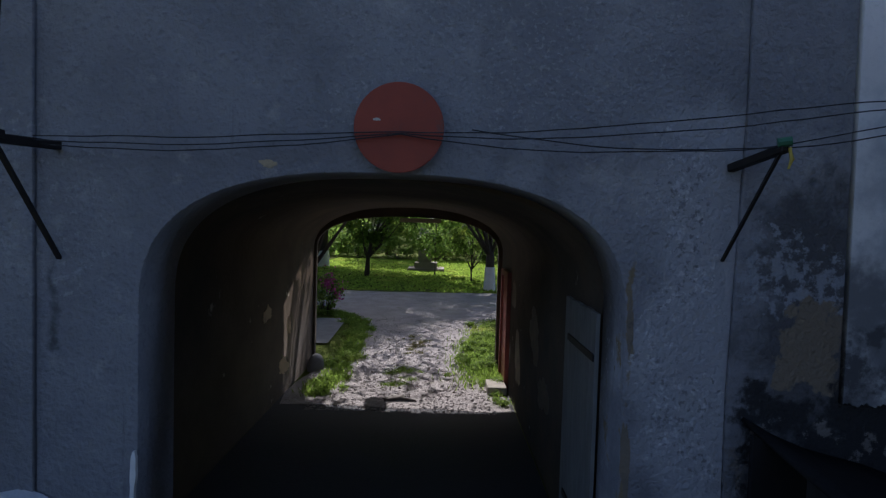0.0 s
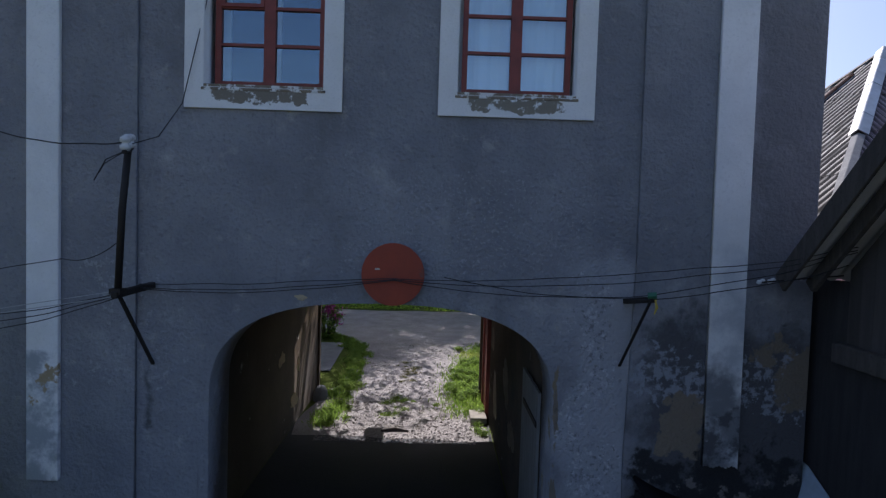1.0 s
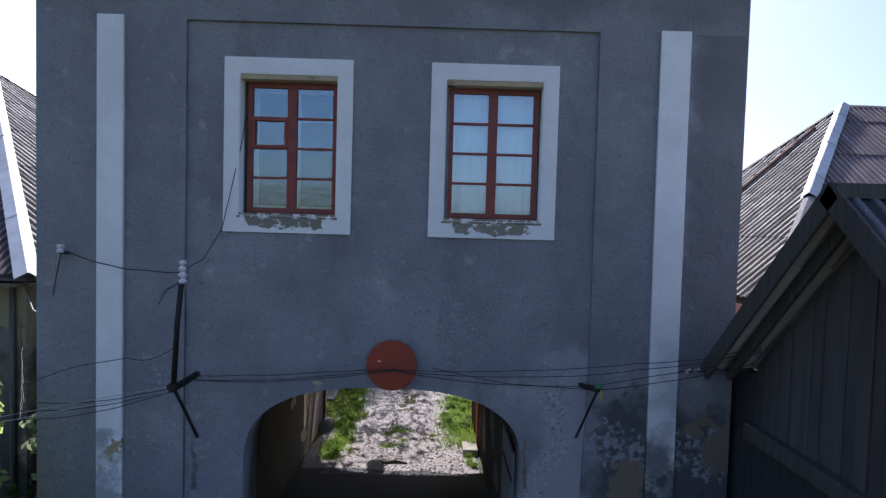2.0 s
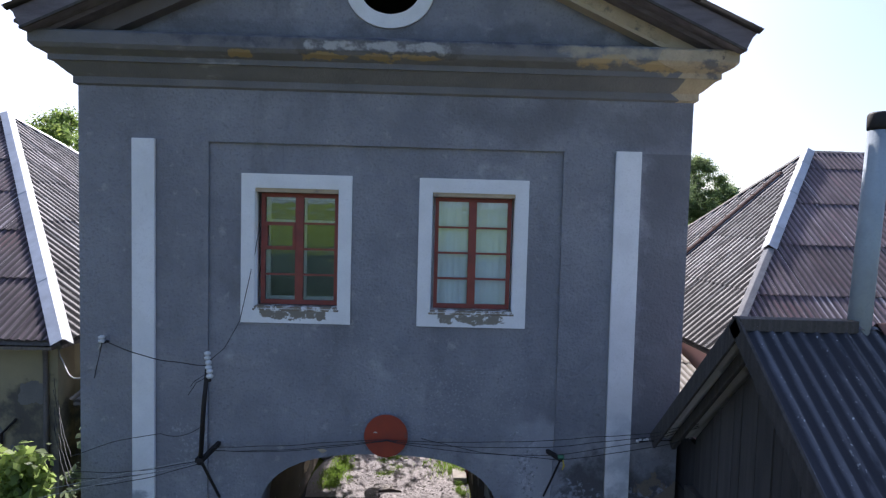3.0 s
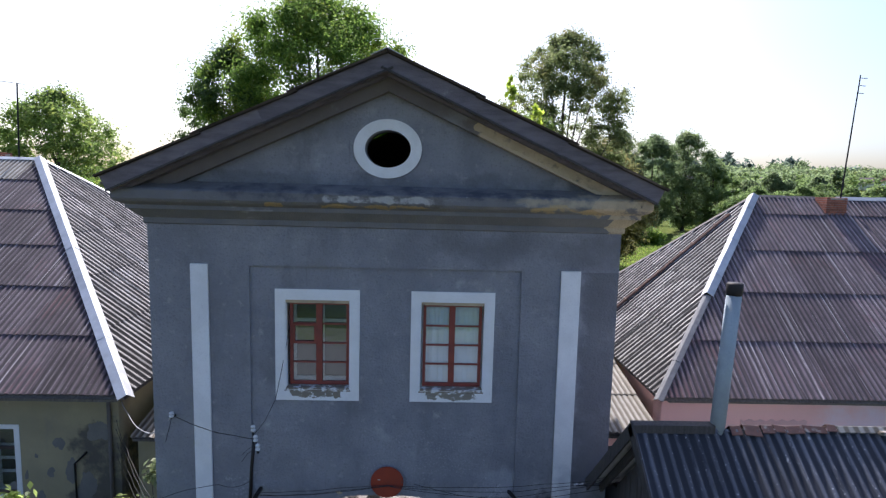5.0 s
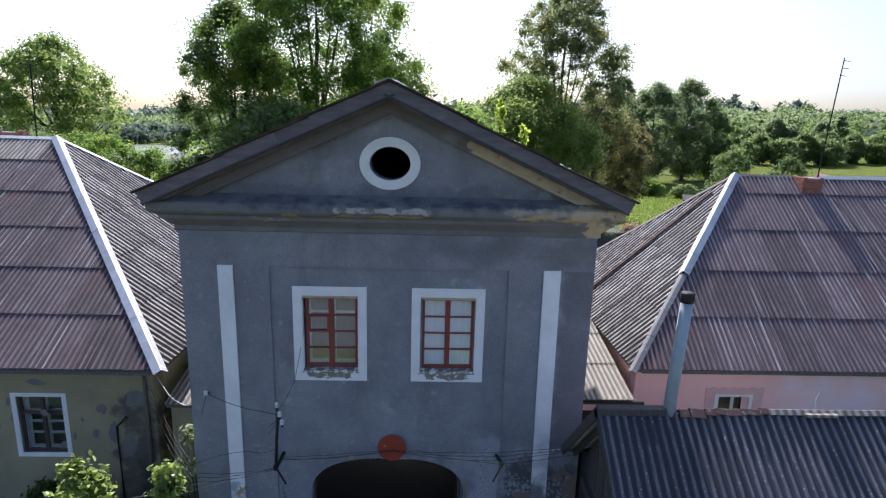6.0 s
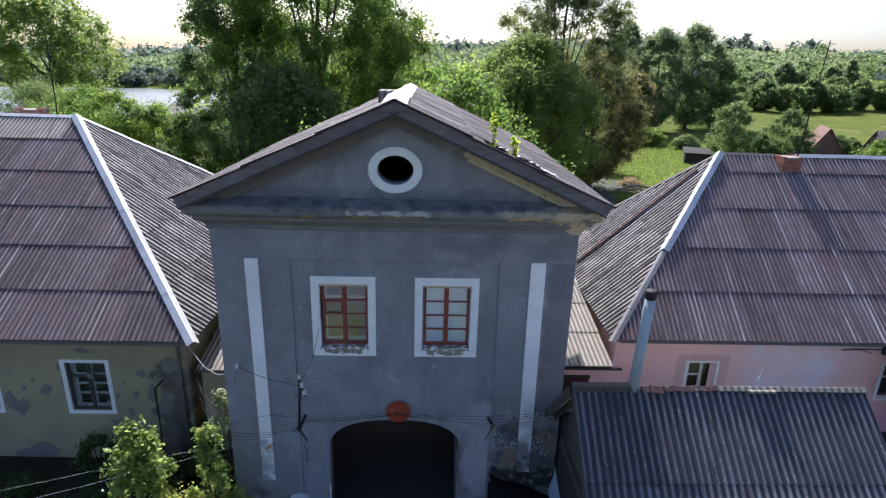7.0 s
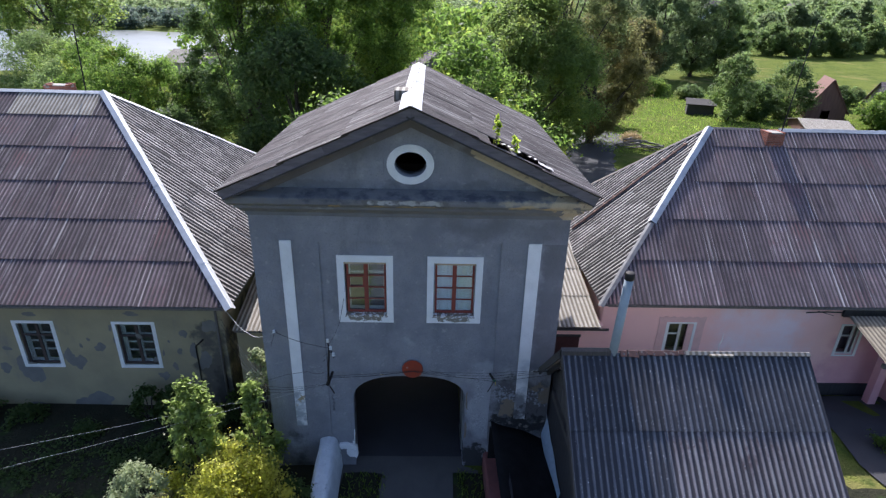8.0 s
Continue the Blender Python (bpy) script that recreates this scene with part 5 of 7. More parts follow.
wire("black cable between insulators", sag((-2.25, -0.66, 4.90), (-3.86, -0.15, 5.06), 0.08), 0.009)
wire("pale cable drooping from the eaves to the gatehouse", sag((-3.88, -0.15, 5.06), (-6.3, 2.6, 4.25), 0.55), 0.014, CABLE_PALE)
wire("black cable hanging down the wall corner", sag((-3.88, -0.15, 5.05), (-4.33, 0.2, 3.9), 0.1), 0.008)
wire("black wire climbing to the window", [(-2.30, -0.48, 4.90), (-2.2, -0.2, 5.0), (-2.05, -0.05, 5.35), (-1.95, -0.02, 5.9), (-1.86, 0.02, 6.3), (-1.82, 0.10, 6.72)], 0.007)


# ---- wings with hipped roofs ----
def house_window(parent, x0, x1, z0, z1, y, frame_mat, seed, open_leaf=0.0):
    w = part("window", plate(rect(x0, x1, z0, z1), [rect(x0 + 0.12, x1 - 0.12, z0 + 0.11, z1 - 0.10)], y - 0.02, y + 0.06), WHITE, parent, "window with white painted surround")
    a, b, c, d = x0 + 0.12, x1 - 0.12, z0 + 0.11, z1 - 0.10
    xm, zt = (a + b) / 2, c + (d - c) * 0.68
    part("frame", plate(rect(a, b, c, d), [rect(a + 0.06, xm - 0.045, c + 0.06, zt - 0.03), rect(xm + 0.045, b - 0.06, c + 0.06, zt - 0.03),
                                           rect(a + 0.06, xm - 0.045, zt + 0.03, d - 0.06), rect(xm + 0.045, b - 0.06, zt + 0.03, d - 0.06)], y + 0.10, y + 0.16), frame_mat, w)
    # thin plate coloured dark in place of the room's dimness
    part("back", boxes((a, b, y + 0.5, y + 0.52, c, d)), ROOM, w, "dark backing plate for the dim room behind the panes")
    for (u0, u1, v0, v1) in ((a + 0.05, xm - 0.04, c + 0.05, zt - 0.02), (xm + 0.04, b - 0.05, c + 0.05, zt - 0.02), (a + 0.05, xm - 0.04, zt + 0.02, d - 0.05), (xm + 0.04, b - 0.05, zt + 0.02, d - 0.05)):
        ob = part("pane", boxes((u0, u1, y + 0.128, y + 0.132, v0, v1)), GLASS, w)
        ob.visible_shadow = False
    holes = []
    for u0, u1 in ((a + 0.16, xm - 0.06), (xm + 0.06, b - 0.16)):
        for f0, f1 in ((0.07, 0.27), (0.31, 0.47), (0.51, 0.65), (0.71, 0.92)):
            holes.append(rect(u0, u1, c + (d - c) * f0, c + (d - c) * f1))
    part("inner_frame", plate(rect(a - 0.05, b + 0.05, c, d), holes, y + 0.24, y + 0.27), PALEFRAME, w, "pale inner casement with small panes")
    return w


def hip_roof(house, inner, outer, front, ridge_y, eave_z, ridge_x, ridge_z, side, material, seed, back, swap=None, old_foot=0.0):
    """The street slope and the hip end of a wing. inner: x of the hip eave; outer: far end of the wing; side: +1 where the hip faces +x."""
    ridge = Vector((ridge_x, ridge_y, ridge_z))
    foot = Vector((inner, front, eave_z))
    far = Vector((inner, back, eave_z))
    up_f = Vector((0, ridge_y - front, ridge_z - eave_z)).normalized()
    up_h = Vector((ridge_x - inner, 0, ridge_z - eave_z)).normalized()
    hip_f, hip_b = (ridge - foot), (ridge - far)
    nf = Vector((side, 0, 0)).cross(up_f) if side > 0 else Vector((1, 0, 0)).cross(up_f)
    nf = nf if nf.z > 0 else -nf
    # street slope
    run = (Vector((0, ridge_y, ridge_z)) - Vector((0, front, eave_z))).length
    cut_n = hip_f.cross(nf)
    cut_n = cut_n if cut_n.x * side > 0 else -cut_n
    left = outer if side > 0 else inner
    slope(house, (left, front, eave_z), (1, 0, 0), up_f, abs(outer - inner), run, material, [(foot, cut_n)], seed, swap=swap)
    # hip end
    run_h = (Vector((ridge_x, 0, ridge_z)) - Vector((inner, 0, eave_z))).length
    al = Vector((0, side, 0))
    nh = al.cross(up_h)
    c1 = hip_f.cross(nh)
    c1 = c1 if c1.y < 0 else -c1
    c2 = hip_b.cross(nh)
    c2 = c2 if c2.y > 0 else -c2
    slope(house, foot if side > 0 else far, al, up_h, back - front, run_h, material, [(foot, c1), (far, c2)], seed + 1, swap=lambda u, v, r: SLATE_HIP, lap=0.010, pitch=1.42)
    # solid body below the sheets, with the slope towards the yard
    bm = bmesh.new()
    d = Vector((0, 0, -0.06))
    o1, o2, o3 = Vector((outer, front, eave_z)), Vector((outer, ridge_y, ridge_z)), Vector((outer, back, eave_z))
    P = [bm.verts.new(p + d) for p in (foot, far, ridge, o1, o2, o3)]
    for f in ((0, 3, 4, 2), (0, 2, 1), (1, 2, 4, 5), (3, 5, 4), (0, 1, 5, 3)):
        bm.faces.new([P[i] for i in f])
    bmesh.ops.recalc_face_normals(bm, faces=bm.faces)
    part("roof_body", bm, OLDWOOD, house)
    wf = Vector((0, front - ridge_y, eave_z - ridge_z)).normalized()
    wb = Vector((0, back - ridge_y, eave_z - ridge_z)).normalized()
    wh = Vector((inner - ridge_x, 0, eave_z - ridge_z)).normalized()

    # tin caps on hips and ridge
    df = (wf - hip_f.normalized() * wf.dot(hip_f.normalized())).normalized()
    dh = (wh - hip_f.normalized() * wh.dot(hip_f.normalized())).normalized()
    start = foot - hip_f.normalized() * 0.1
    if old_foot:
        mid = foot.lerp(ridge, old_foot)
        cap(house, start, mid, df, dh, 0.13, CEMENT, 3, 0.085, "hip_cap", seed)
        start = mid
    cap(house, start, ridge, df, dh, 0.19, TIN, 6, 0.165, "hip_cap", seed, 0.05)
    db = (wb - hip_b.normalized() * wb.dot(hip_b.normalized())).normalized()
    dh2 = (wh - hip_b.normalized() * wh.dot(hip_b.normalized())).normalized()
    cap(house, far, ridge, dh2, db, 0.17, TIN if side > 0 else OLDWOOD, 6, 0.085, "hip_cap", seed + 1)
    cap(house, ridge if side > 0 else ridge + Vector((2.9, 0, 0)), (outer, ridge_y, ridge_z), wf, wb, 0.19, TIN, 8, 0.085, "ridge_cap", seed + 2)
    if side < 0:
        cap(house, ridge, ridge + Vector((2.1, 0, 0)), wf, wb, 0.12, OLDWOOD, 2, 0.07, "ridge_cap", seed + 3)


def chimney(name, label, x0, x1, y0, y1, z0, z1, seed, ragged=True):
    """Brick by brick, with recessed mortar."""
    rnd = random.Random(seed)
    ch = thing(name, label, "chimney")
    part("mortar_core", boxes((x0 + 0.015, x1 - 0.015, y0 + 0.015, y1 - 0.015, z0, z1 - 0.05)), MORTAR, ch)
    bl, bh = 0.25, 0.075
    me = {}
    z, row = z0, 0
    while z + bh < z1 + 0.03:
        for (a, b, fixed, ax) in ((x0, x1, y0, "y"), (x0, x1, y1, "y"), (y0, y1, x0, "x"), (y0, y1, x1, "x")):
            u = a - (bl / 2 if row % 2 else 0)
            while u < b - 0.02:
                s, e = max(u, a), min(u + bl - 0.012, b)
                if e - s > 0.05 and not (ragged and z + bh > z1 - 0.08 and rnd.random() < 0.4):
                    key = (round(e - s, 3), ax)
                    if key not in me:
                        bm = boxes((-(e - s) / 2, (e - s) / 2, -0.05, 0.05, 0, bh - 0.012), bevel=0.006) if ax == "y" else boxes((-0.05, 0.05, -(e - s) / 2, (e - s) / 2, 0, bh - 0.012), bevel=0.006)
                        m = bpy.data.meshes.new("brick")
                        bm.to_mesh(m), bm.free()
                        m.materials.append(BRICK)
                        me[key] = m
                    ob = part("brick", me[key], None, ch)
                    inset = 0.04 if fixed in (y0, x0) else -0.04
                    ob.location = ((s + e) / 2, fixed + inset, z) if ax == "y" else (fixed + inset, (s + e) / 2, z)
                    ob.rotation_euler = (0, 0, rnd.uniform(-0.03, 0.03))
                u += bl
        z += bh
        row += 1
    return ch


# left wing, yellow
yel = thing("yellow_house", "single-storey house with patched yellow limewash and hipped slate roof", "house")
wins = [(-13.66, -12.27), (-10.33, -8.88), (-17.0, -15.6), (-20.4, -19.0)]
part("wall", plate(rect(-24, -6.55, -0.8, 4.42), [rect(a + 0.1, b - 0.1, 1.62, 3.36) for a, b in wins], 2.95, 3.45), YELLOW, yel, "yellow limewashed wall with grey cement patches")
part("wall", boxes((-7.05, -6.55, 3.452, 16.0, -0.8, 4.42)), YELLOW, yel)
for k, (a, b) in enumerate(wins):
    house_window(yel, a, b, 1.55, 3.43, 2.95, DARKFRAME, 60 + k)
CEMENT_DARK = surface("old_cement_patch", (0.165, 0.160, 0.150), (0.21, 0.20, 0.18), 3.0, 0.93, 0.4, 40.0)
for k, (cx, cz, rx, rz) in enumerate([(-13.54, 1.43, 0.42, 0.51), (-13.24, 1.18, 0.16, 0.34), (-12.02, 1.94, 0.21, 0.35), (-11.72, 1.77, 0.21, 0.3), (-10.9, 2.39, 0.2, 0.17), (-10.41, 3.18, 0.06, 0.12), (-10.36, 2.67, 0.04, 0.14), (-8.77, 2.17, 0.04, 0.12), (-8.84, 1.21, 0.13, 0.17), (-8.44, 1.62, 0.1, 0.16),
                                      (-14.1, 2.3, 0.17, 0.08), (-7.97, 2.98, 0.13, 0.17), (-8.52, 2.66, 0.04, 0.06), (-11.55, 2.44, 0.05, 0.09), (-11.25, 2.7, 0.06, 0.07), (-13.0, 3.68, 0.26, 0.08), (-9.62, 3.74, 0.26, 0.09), (-7.36, 1.89, 0.21, 0.41), (-7.04, 3.29, 0.25, 0.28), (-11.58, -0.01, 0.71, 0.44), (-14.35, 1.5, 0.22, 0.20), (-8.95, 1.23, 0.16, 0.11), (-9.5, 2.86, 0.12, 0.10), (-7.72, 2.3, 0.14, 0.30), (-13.4, -0.3, 0.9, 0.28), (-8.2, 2.25, 0.10, 0.12), (-9.1, 1.9, 0.08, 0.13)]):
    part("cement_patch", plate(blotch(cx, cz, rx, rz, 120 + k, rough=0.36), [], 2.947 - 0.0012 * (k % 5), 2.951), CEMENT_DARK, yel, "grey cement repair on the limewash")
bm = bmesh.new()
tube(bm, [(-6.75, 2.9, 4.3), (-6.75, 2.9, 0.2)], 0.045, 8)
part("drain_pipe", bm, OLDWOOD, yel, smooth=True)
hip_roof(yel, -5.95, -24.0, 2.15, 10.6, 4.47, -13.23, 9.80, 1, SLATE, 31, 16.6, swap=lambda u, v, r: SLATE_PALE if v > 8.3 and u < 12 and r.random() < 0.6 else SLATE)
part("eaves_board", boxes((-24, -6.2, 2.25, 2.95, 4.30, 4.36)), OLDWOOD, yel)
part("eaves_board", boxes((-6.55, -6.1, 2.4, 16.4, 4.30, 4.36)), OLDWOOD, yel)
bm = bmesh.new()
tube(bm, [(-7.6, 2.9, -0.3), (-7.6, 2.9, 2.5), (-7.3, 2.88, 2.8)], 0.026, 8)
part("drain_pipe", bm, BLACKMETAL, yel, smooth=True)
chimney("brick_chimney", "low weathered brick chimney behind the ridge", -15.9, -14.9, 11.0, 11.6, 9.0, 10.05, 5)
aer = thing("aerial", "thin rusty aerial mast on the ridge", "aerial")
bm = bmesh.new()
tube(bm, [(-13.94, 10.6, 9.75), (-13.85, 10.6, 12.45)], 0.025, 6)
part("mast", bm, BLACKMETAL, aer)
bm = bmesh.new()
tube(bm, [(-14.5, 10.6, 12.5), (-13.6, 10.6, 12.4)], 0.01, 5)
part("rod", bm, BLACKMETAL, aer)

# right wing, pink
pnk = thing("pink_house", "single-storey house with pink limewash and hipped slate roof", "house")
pw = [(9.0, 10.1, 1.95, 3.36), (15.42, 16.3, 1.98, 3.35)]
part("wall", plate(rect(6.65, 26, -0.6, 4.22), [rect(a + 0.1, b - 0.1, c + 0.06, d - 0.06) for a, b, c, d in pw], 3.5, 4.0), PINK, pnk, "pink limewashed wall fading to white")
part("wall", boxes((6.65, 7.15, 4.002, 12.8, -0.6, 4.22)), PINK, pnk)
PINKTRIM = surface("rose_paint", (0.74, 0.47, 0.44), (0.66, 0.42, 0.40), 4.0, 0.85, 0.2, 50.0)
for k, (a, b, c, d) in enumerate(pw):
    w = part("window", plate(rect(a, b, c, d), [rect(a + 0.1, b - 0.1, c + 0.06, d - 0.06)], 3.48, 3.5), WHITE, pnk, "white framed window")
    a, b, c, d = a + 0.1, b - 0.1, c + 0.06, d - 0.06
    part("frame", plate(rect(a, b, c, d), [rect(a + 0.06, a + 0.42, d - 0.45, d - 0.06), rect(a + 0.06, a + 0.42, c + 0.06, d - 0.50), rect(a + 0.5, b - 0.06, c + 0.06, d - 0.06)], 3.56, 3.62), PALEFRAME, w)
    ob = part("pane", boxes((a + 0.03, b - 0.03, 3.588, 3.592, c + 0.03, d - 0.03)), GLASS_YARD, w)
    ob.visible_shadow = False
    # backing plate; the dimness of the room lies in its dark colour
    part("back", boxes((a, b, 3.94, 3.96, c, d)), DARKFRAME, w, "dark backing plate for the dim room behind the pane")
    part("curtain", boxes((a + 0.53, a + 0.62, 3.70, 3.71, c, d)), surface("olive_curtain_cloth", (0.22, 0.20, 0.10), (0.15, 0.14, 0.08), 3.0, 0.95, 0.2, 25.0, stretch=(8, 8, 0.5)), w)
    if k == 0:
        part("shutter", boxes((b - 0.20, b - 0.005, 3.51, 3.545, c + 0.005, d - 0.005), bevel=0.004), PINKTRIM, w, "rose shutter leaf")
top = [(10.42 - 1.72 * k / 24, 3.56 + 0.03 * math.sin(k * 1.6)) for k in range(25)]
part("window_trim", plate([(8.72, 1.6), (9.0, 1.6), (9.0, 3.36), (10.1, 3.36), (10.1, 1.6), (10.38, 1.6), (10.38, 3.3)] + top + [(8.72, 3.3)], [], 3.478, 3.4985), PINKTRIM, pnk, "rose scalloped trim over the window")
hip_roof(pnk, 6.42, 26.0, 3.12, 9.2, 4.24, 11.88, 9.14, -1, SLATE_ROSE, 51, 13.2, old_foot=0.42)
part("eaves_board", boxes((6.7, 26, 3.2, 3.5, 4.10, 4.16)), OLDWOOD, pnk)
part("eaves_board", boxes((6.5, 6.65, 3.4, 13.0, 4.10, 4.16)), OLDWOOD, pnk)
part("plinth", boxes((10.5, 26, 3.44, 3.5, -0.6, 0.75)), DARKBOARDS, pnk, "dark plinth")
bm = bmesh.new()
tube(bm, [(13.9, 3.42, 3.85), (14.6, 3.40, 3.9), (15.3, 3.40, 3.88)], 0.02, 6)
tube(bm, [(14.3, 3.42, 3.92), (14.9, 3.40, 3.75)], 0.012, 5)
part("cable_run", bm, CABLE, pnk)
# long rust-red batten lying on the hip
bm = bmesh.new()
up_h = Vector((11.88 - 6.42, 0, 9.14 - 4.24)).normalized()
foot = Vector((6.42, 9.15, 4.24)) + Vector((-0.05, 0, 0.08))
tube(bm, [foot + up_h * 0.5, foot + up_h * 6.3], 0.055, 8)
for k in range(12):                                    # collars
    bar(bm, foot + up_h * (0.7 + 0.5 * k) + Vector((-0.02, -0.10, 0.03)), foot + up_h * (0.7 + 0.5 * k) + Vector((-0.02, 0.10, 0.03)), 0.05, 0.06)
tagged(part("roof_batten", bm, surface("brown_rusty_iron", (0.23, 0.135, 0.10), (0.15, 0.09, 0.07), 5.0, 0.8, 0.3, 50.0)), "long rusty brown pole with collars lying on the slates", "batten")
chimney("brick_chimney", "crumbling red brick chimney on the ridge", 13.98, 14.66, 8.50, 9.10, 8.3, 9.22, 6)
aer = thing("aerial", "tall leaning aerial mast tied to the chimney", "aerial")
bm = bmesh.new()
tube(bm, [(14.85, 9.1, 8.9), (15.25, 9.3, 13.35)], [0.03, 0.02], 6)
part("mast", bm, BLACKMETAL, aer)
for k in range(3):
    bm = bmesh.new()
    tube(bm, [(15.23 - 0.03 * k, 9.28, 13.25 - 0.25 * k), (15.42 - 0.03 * k, 9.2, 13.22 - 0.25 * k)], 0.012, 5)
    part("rod", bm, BLACKMETAL, aer)

# low link roofs between gatehouse and wings
def link(name, label, x0, x1, y0, y1, z0, z1, wall_mat, seed, door=False):
    t = thing(name, label, "outbuilding")
    part("wall", boxes((x0 + 0.02, x1 + 0.18 if door else x1 - 0.15, y0 + 0.3, y0 + 0.6, -0.6, z0 - 0.06)), wall_mat, t)
    up = Vector((0, y1 - y0, z1 - z0))
    slope(t, (x0, y0, z0), (1, 0, 0), up, x1 - x0, up.length, SLATE_PALE, seed=seed)
    bm = bmesh.new()
    vs = [bm.verts.new(p) for p in ((x0, y0 + 0.1, z0 - 0.10), (x1, y0 + 0.1, z0 - 0.10), (x1, y1, z1 - 0.06), (x0, y1, z1 - 0.06), (x0, y0 + 0.1, z0 - 0.04), (x1, y0 + 0.1, z0 - 0.04), (x1, y1, z1 - 0.03), (x0, y1, z1 - 0.03))]
    for f in ((0, 1, 2, 3), (4, 5, 6, 7), (0, 1, 5, 4), (1, 2, 6, 5), (2, 3, 7, 6), (3, 0, 4, 7)):
        bm.faces.new([vs[i] for i in f])
    bmesh.ops.recalc_face_normals(bm, faces=bm.faces)
    part("boarding", bm, OLDWOOD, t)
    if door:
        part("eaves_board", boxes((x0, x1 + 0.3, y0 + 0.02, y0 + 0.1, z0 - 0.11, z0 - 0.05)), DARKWOOD, t)
        d = part("door", boxes((x0 + 0.80, x0 + 1.70, y0 + 0.24, y0 + 0.3, 0.6, z0 - 0.50)), surface("dark_red_door_paint", (0.075, 0.022, 0.022), (0.05, 0.018, 0.018), 3.0, 0.6, 0.2, 40.0), t, "dark red plank door")
        part("lintel", boxes((x0 + 0.76, x0 + 1.74, y0 + 0.22, y0 + 0.3, z0 - 0.50, z0 - 0.44)), DARKWOOD, t)
        for k in range(9):                             # stepped tan slabs where the roof meets the wall
            yy, zz = y1 - 0.62 * k, z1 + 0.02 - (z1 - z0) / (y1 - y0) * 0.62 * k
            if yy > y0 + 2.3:
                part("slab", boxes((x0 - 0.0, x0 + 0.62, yy - 0.66, yy, zz - 0.06, zz + 0.07 + 0.01 * (k % 2)), bevel=0.012), DIMPLASTER if k % 3 == 2 else OCHRE, t)
    return t


link("link_shed", "low link building with pale corrugated roof beside the gatehouse", XR + 0.02, 6.46, 2.95, 8.6, 3.38, 4.45, PINK, 71, True)
link("link_shed", "low link building with tan corrugated roof beside the yellow house", -6.2, XL - 0.02, 2.75, 8.6, 3.2, 4.5, YELLOW, 72)

# ---- timber shed in the foreground ----
shed = thing("timber_shed", "plank shed with a steep dark corrugated roof", "shed")
RX0, RX1, RY, RZ = 3.74, 9.93, -2.10, 5.80
AN = radians(41)
up_front = Vector((0, math.cos(AN), math.sin(AN)))
runf = 3.42


# darker sheets at left paint the gatehouse's shadow; the paler ones carry grazing sun
def shed_swap(u, v, rnd):
    return SLATE_DARK if v > 1.4 or u < 1.4 else SLATE_SHED


slope(shed, Vector((RX0, RY, RZ)) - up_front * runf, (1, 0, 0), up_front, RX1 - RX0, runf, SLATE_DARK, seed=81, swap=shed_swap, row_step=1.80, begin=-0.22)
up_back = Vector((0, -1.95, 1.96)).normalized()
# unseen back slope, made pale to bounce sunlight onto the pink wall
slope(shed, Vector((RX1, RY, RZ)) - up_back * 2.78, (-1, 0, 0), up_back, RX1 - RX0, 2.78, SLATE_BRIGHT, seed=82)
RUSTY = surface("crumbling_rusty_ridge", (0.15, 0.075, 0.06), (0.10, 0.06, 0.055), 6.0, 0.9, 0.6, 40.0, stains=[((0.30, 0.27, 0.25), 5.0, 0.55, 0.66, (1, 1, 1))], per_piece=0.1)
part("ridge_board", boxes((RX0 - 0.02, 4.93, RY - 0.075, RY - 0.045, RZ - 0.02, RZ + 0.105), bevel=0.006), DARKWOOD, shed, "dark flat ridge board")
part("ridge_board", boxes((RX0 - 0.02, 4.93, RY - 0.045, RY + 0.10, RZ + 0.075, RZ + 0.105), bevel=0.006), DARKWOOD, shed, "dark flat ridge board")
rg = random.Random(31)
x = 5.17
while x < 6.75:                                        # broken reddish ridge tiles
    w = rg.uniform(0.16, 0.34)
    cap(shed, (x, RY, RZ + 0.02 + rg.uniform(-0.02, 0.02)), (min(x + w, 6.76), RY, RZ + 0.02 + rg.uniform(-0.025, 0.02)), -up_front, -up_back, rg.uniform(0.09, 0.17), RUSTY, 1, 0.085, seed=rg.randint(1, 99))
    x += w + rg.uniform(0.0, 0.03)
for a, b in ((6.78, 8.2), (8.15, RX1)):
    cap(shed, (a, RY, RZ + 0.02), (b, RY, RZ + 0.02), -up_front, -up_back, 0.10, SLATE_PALE, 1, 0.085)
part("ridge_patch", boxes((7.36, 7.96, RY - 0.14, RY - 0.08, RZ + 0.02, RZ + 0.075), bevel=0.008), SLATE_PALE, shed, "pale mortar dab on the ridge")
bm = bmesh.new()
tube(bm, [(7.62, RY, RZ + 0.08), (7.60, RY, RZ + 0.30), (7.64, RY, RZ + 0.42), (7.63, RY, RZ + 0.60)], [0.011, 0.010, 0.010, 0.008], 5)
part("wire_end", bm, PORCELAIN, shed, "thin white wire standing up from the ridge")
# walls under the roof
fy, by = RY - 2.25, RY + 1.72
SX0, SX1 = 4.20, 9.6
gz = lambda y: RZ - 0.10 - (RY - y) * math.tan(AN) if y < RY else RZ - 0.10 - (y - RY) * 1.005
n = 26
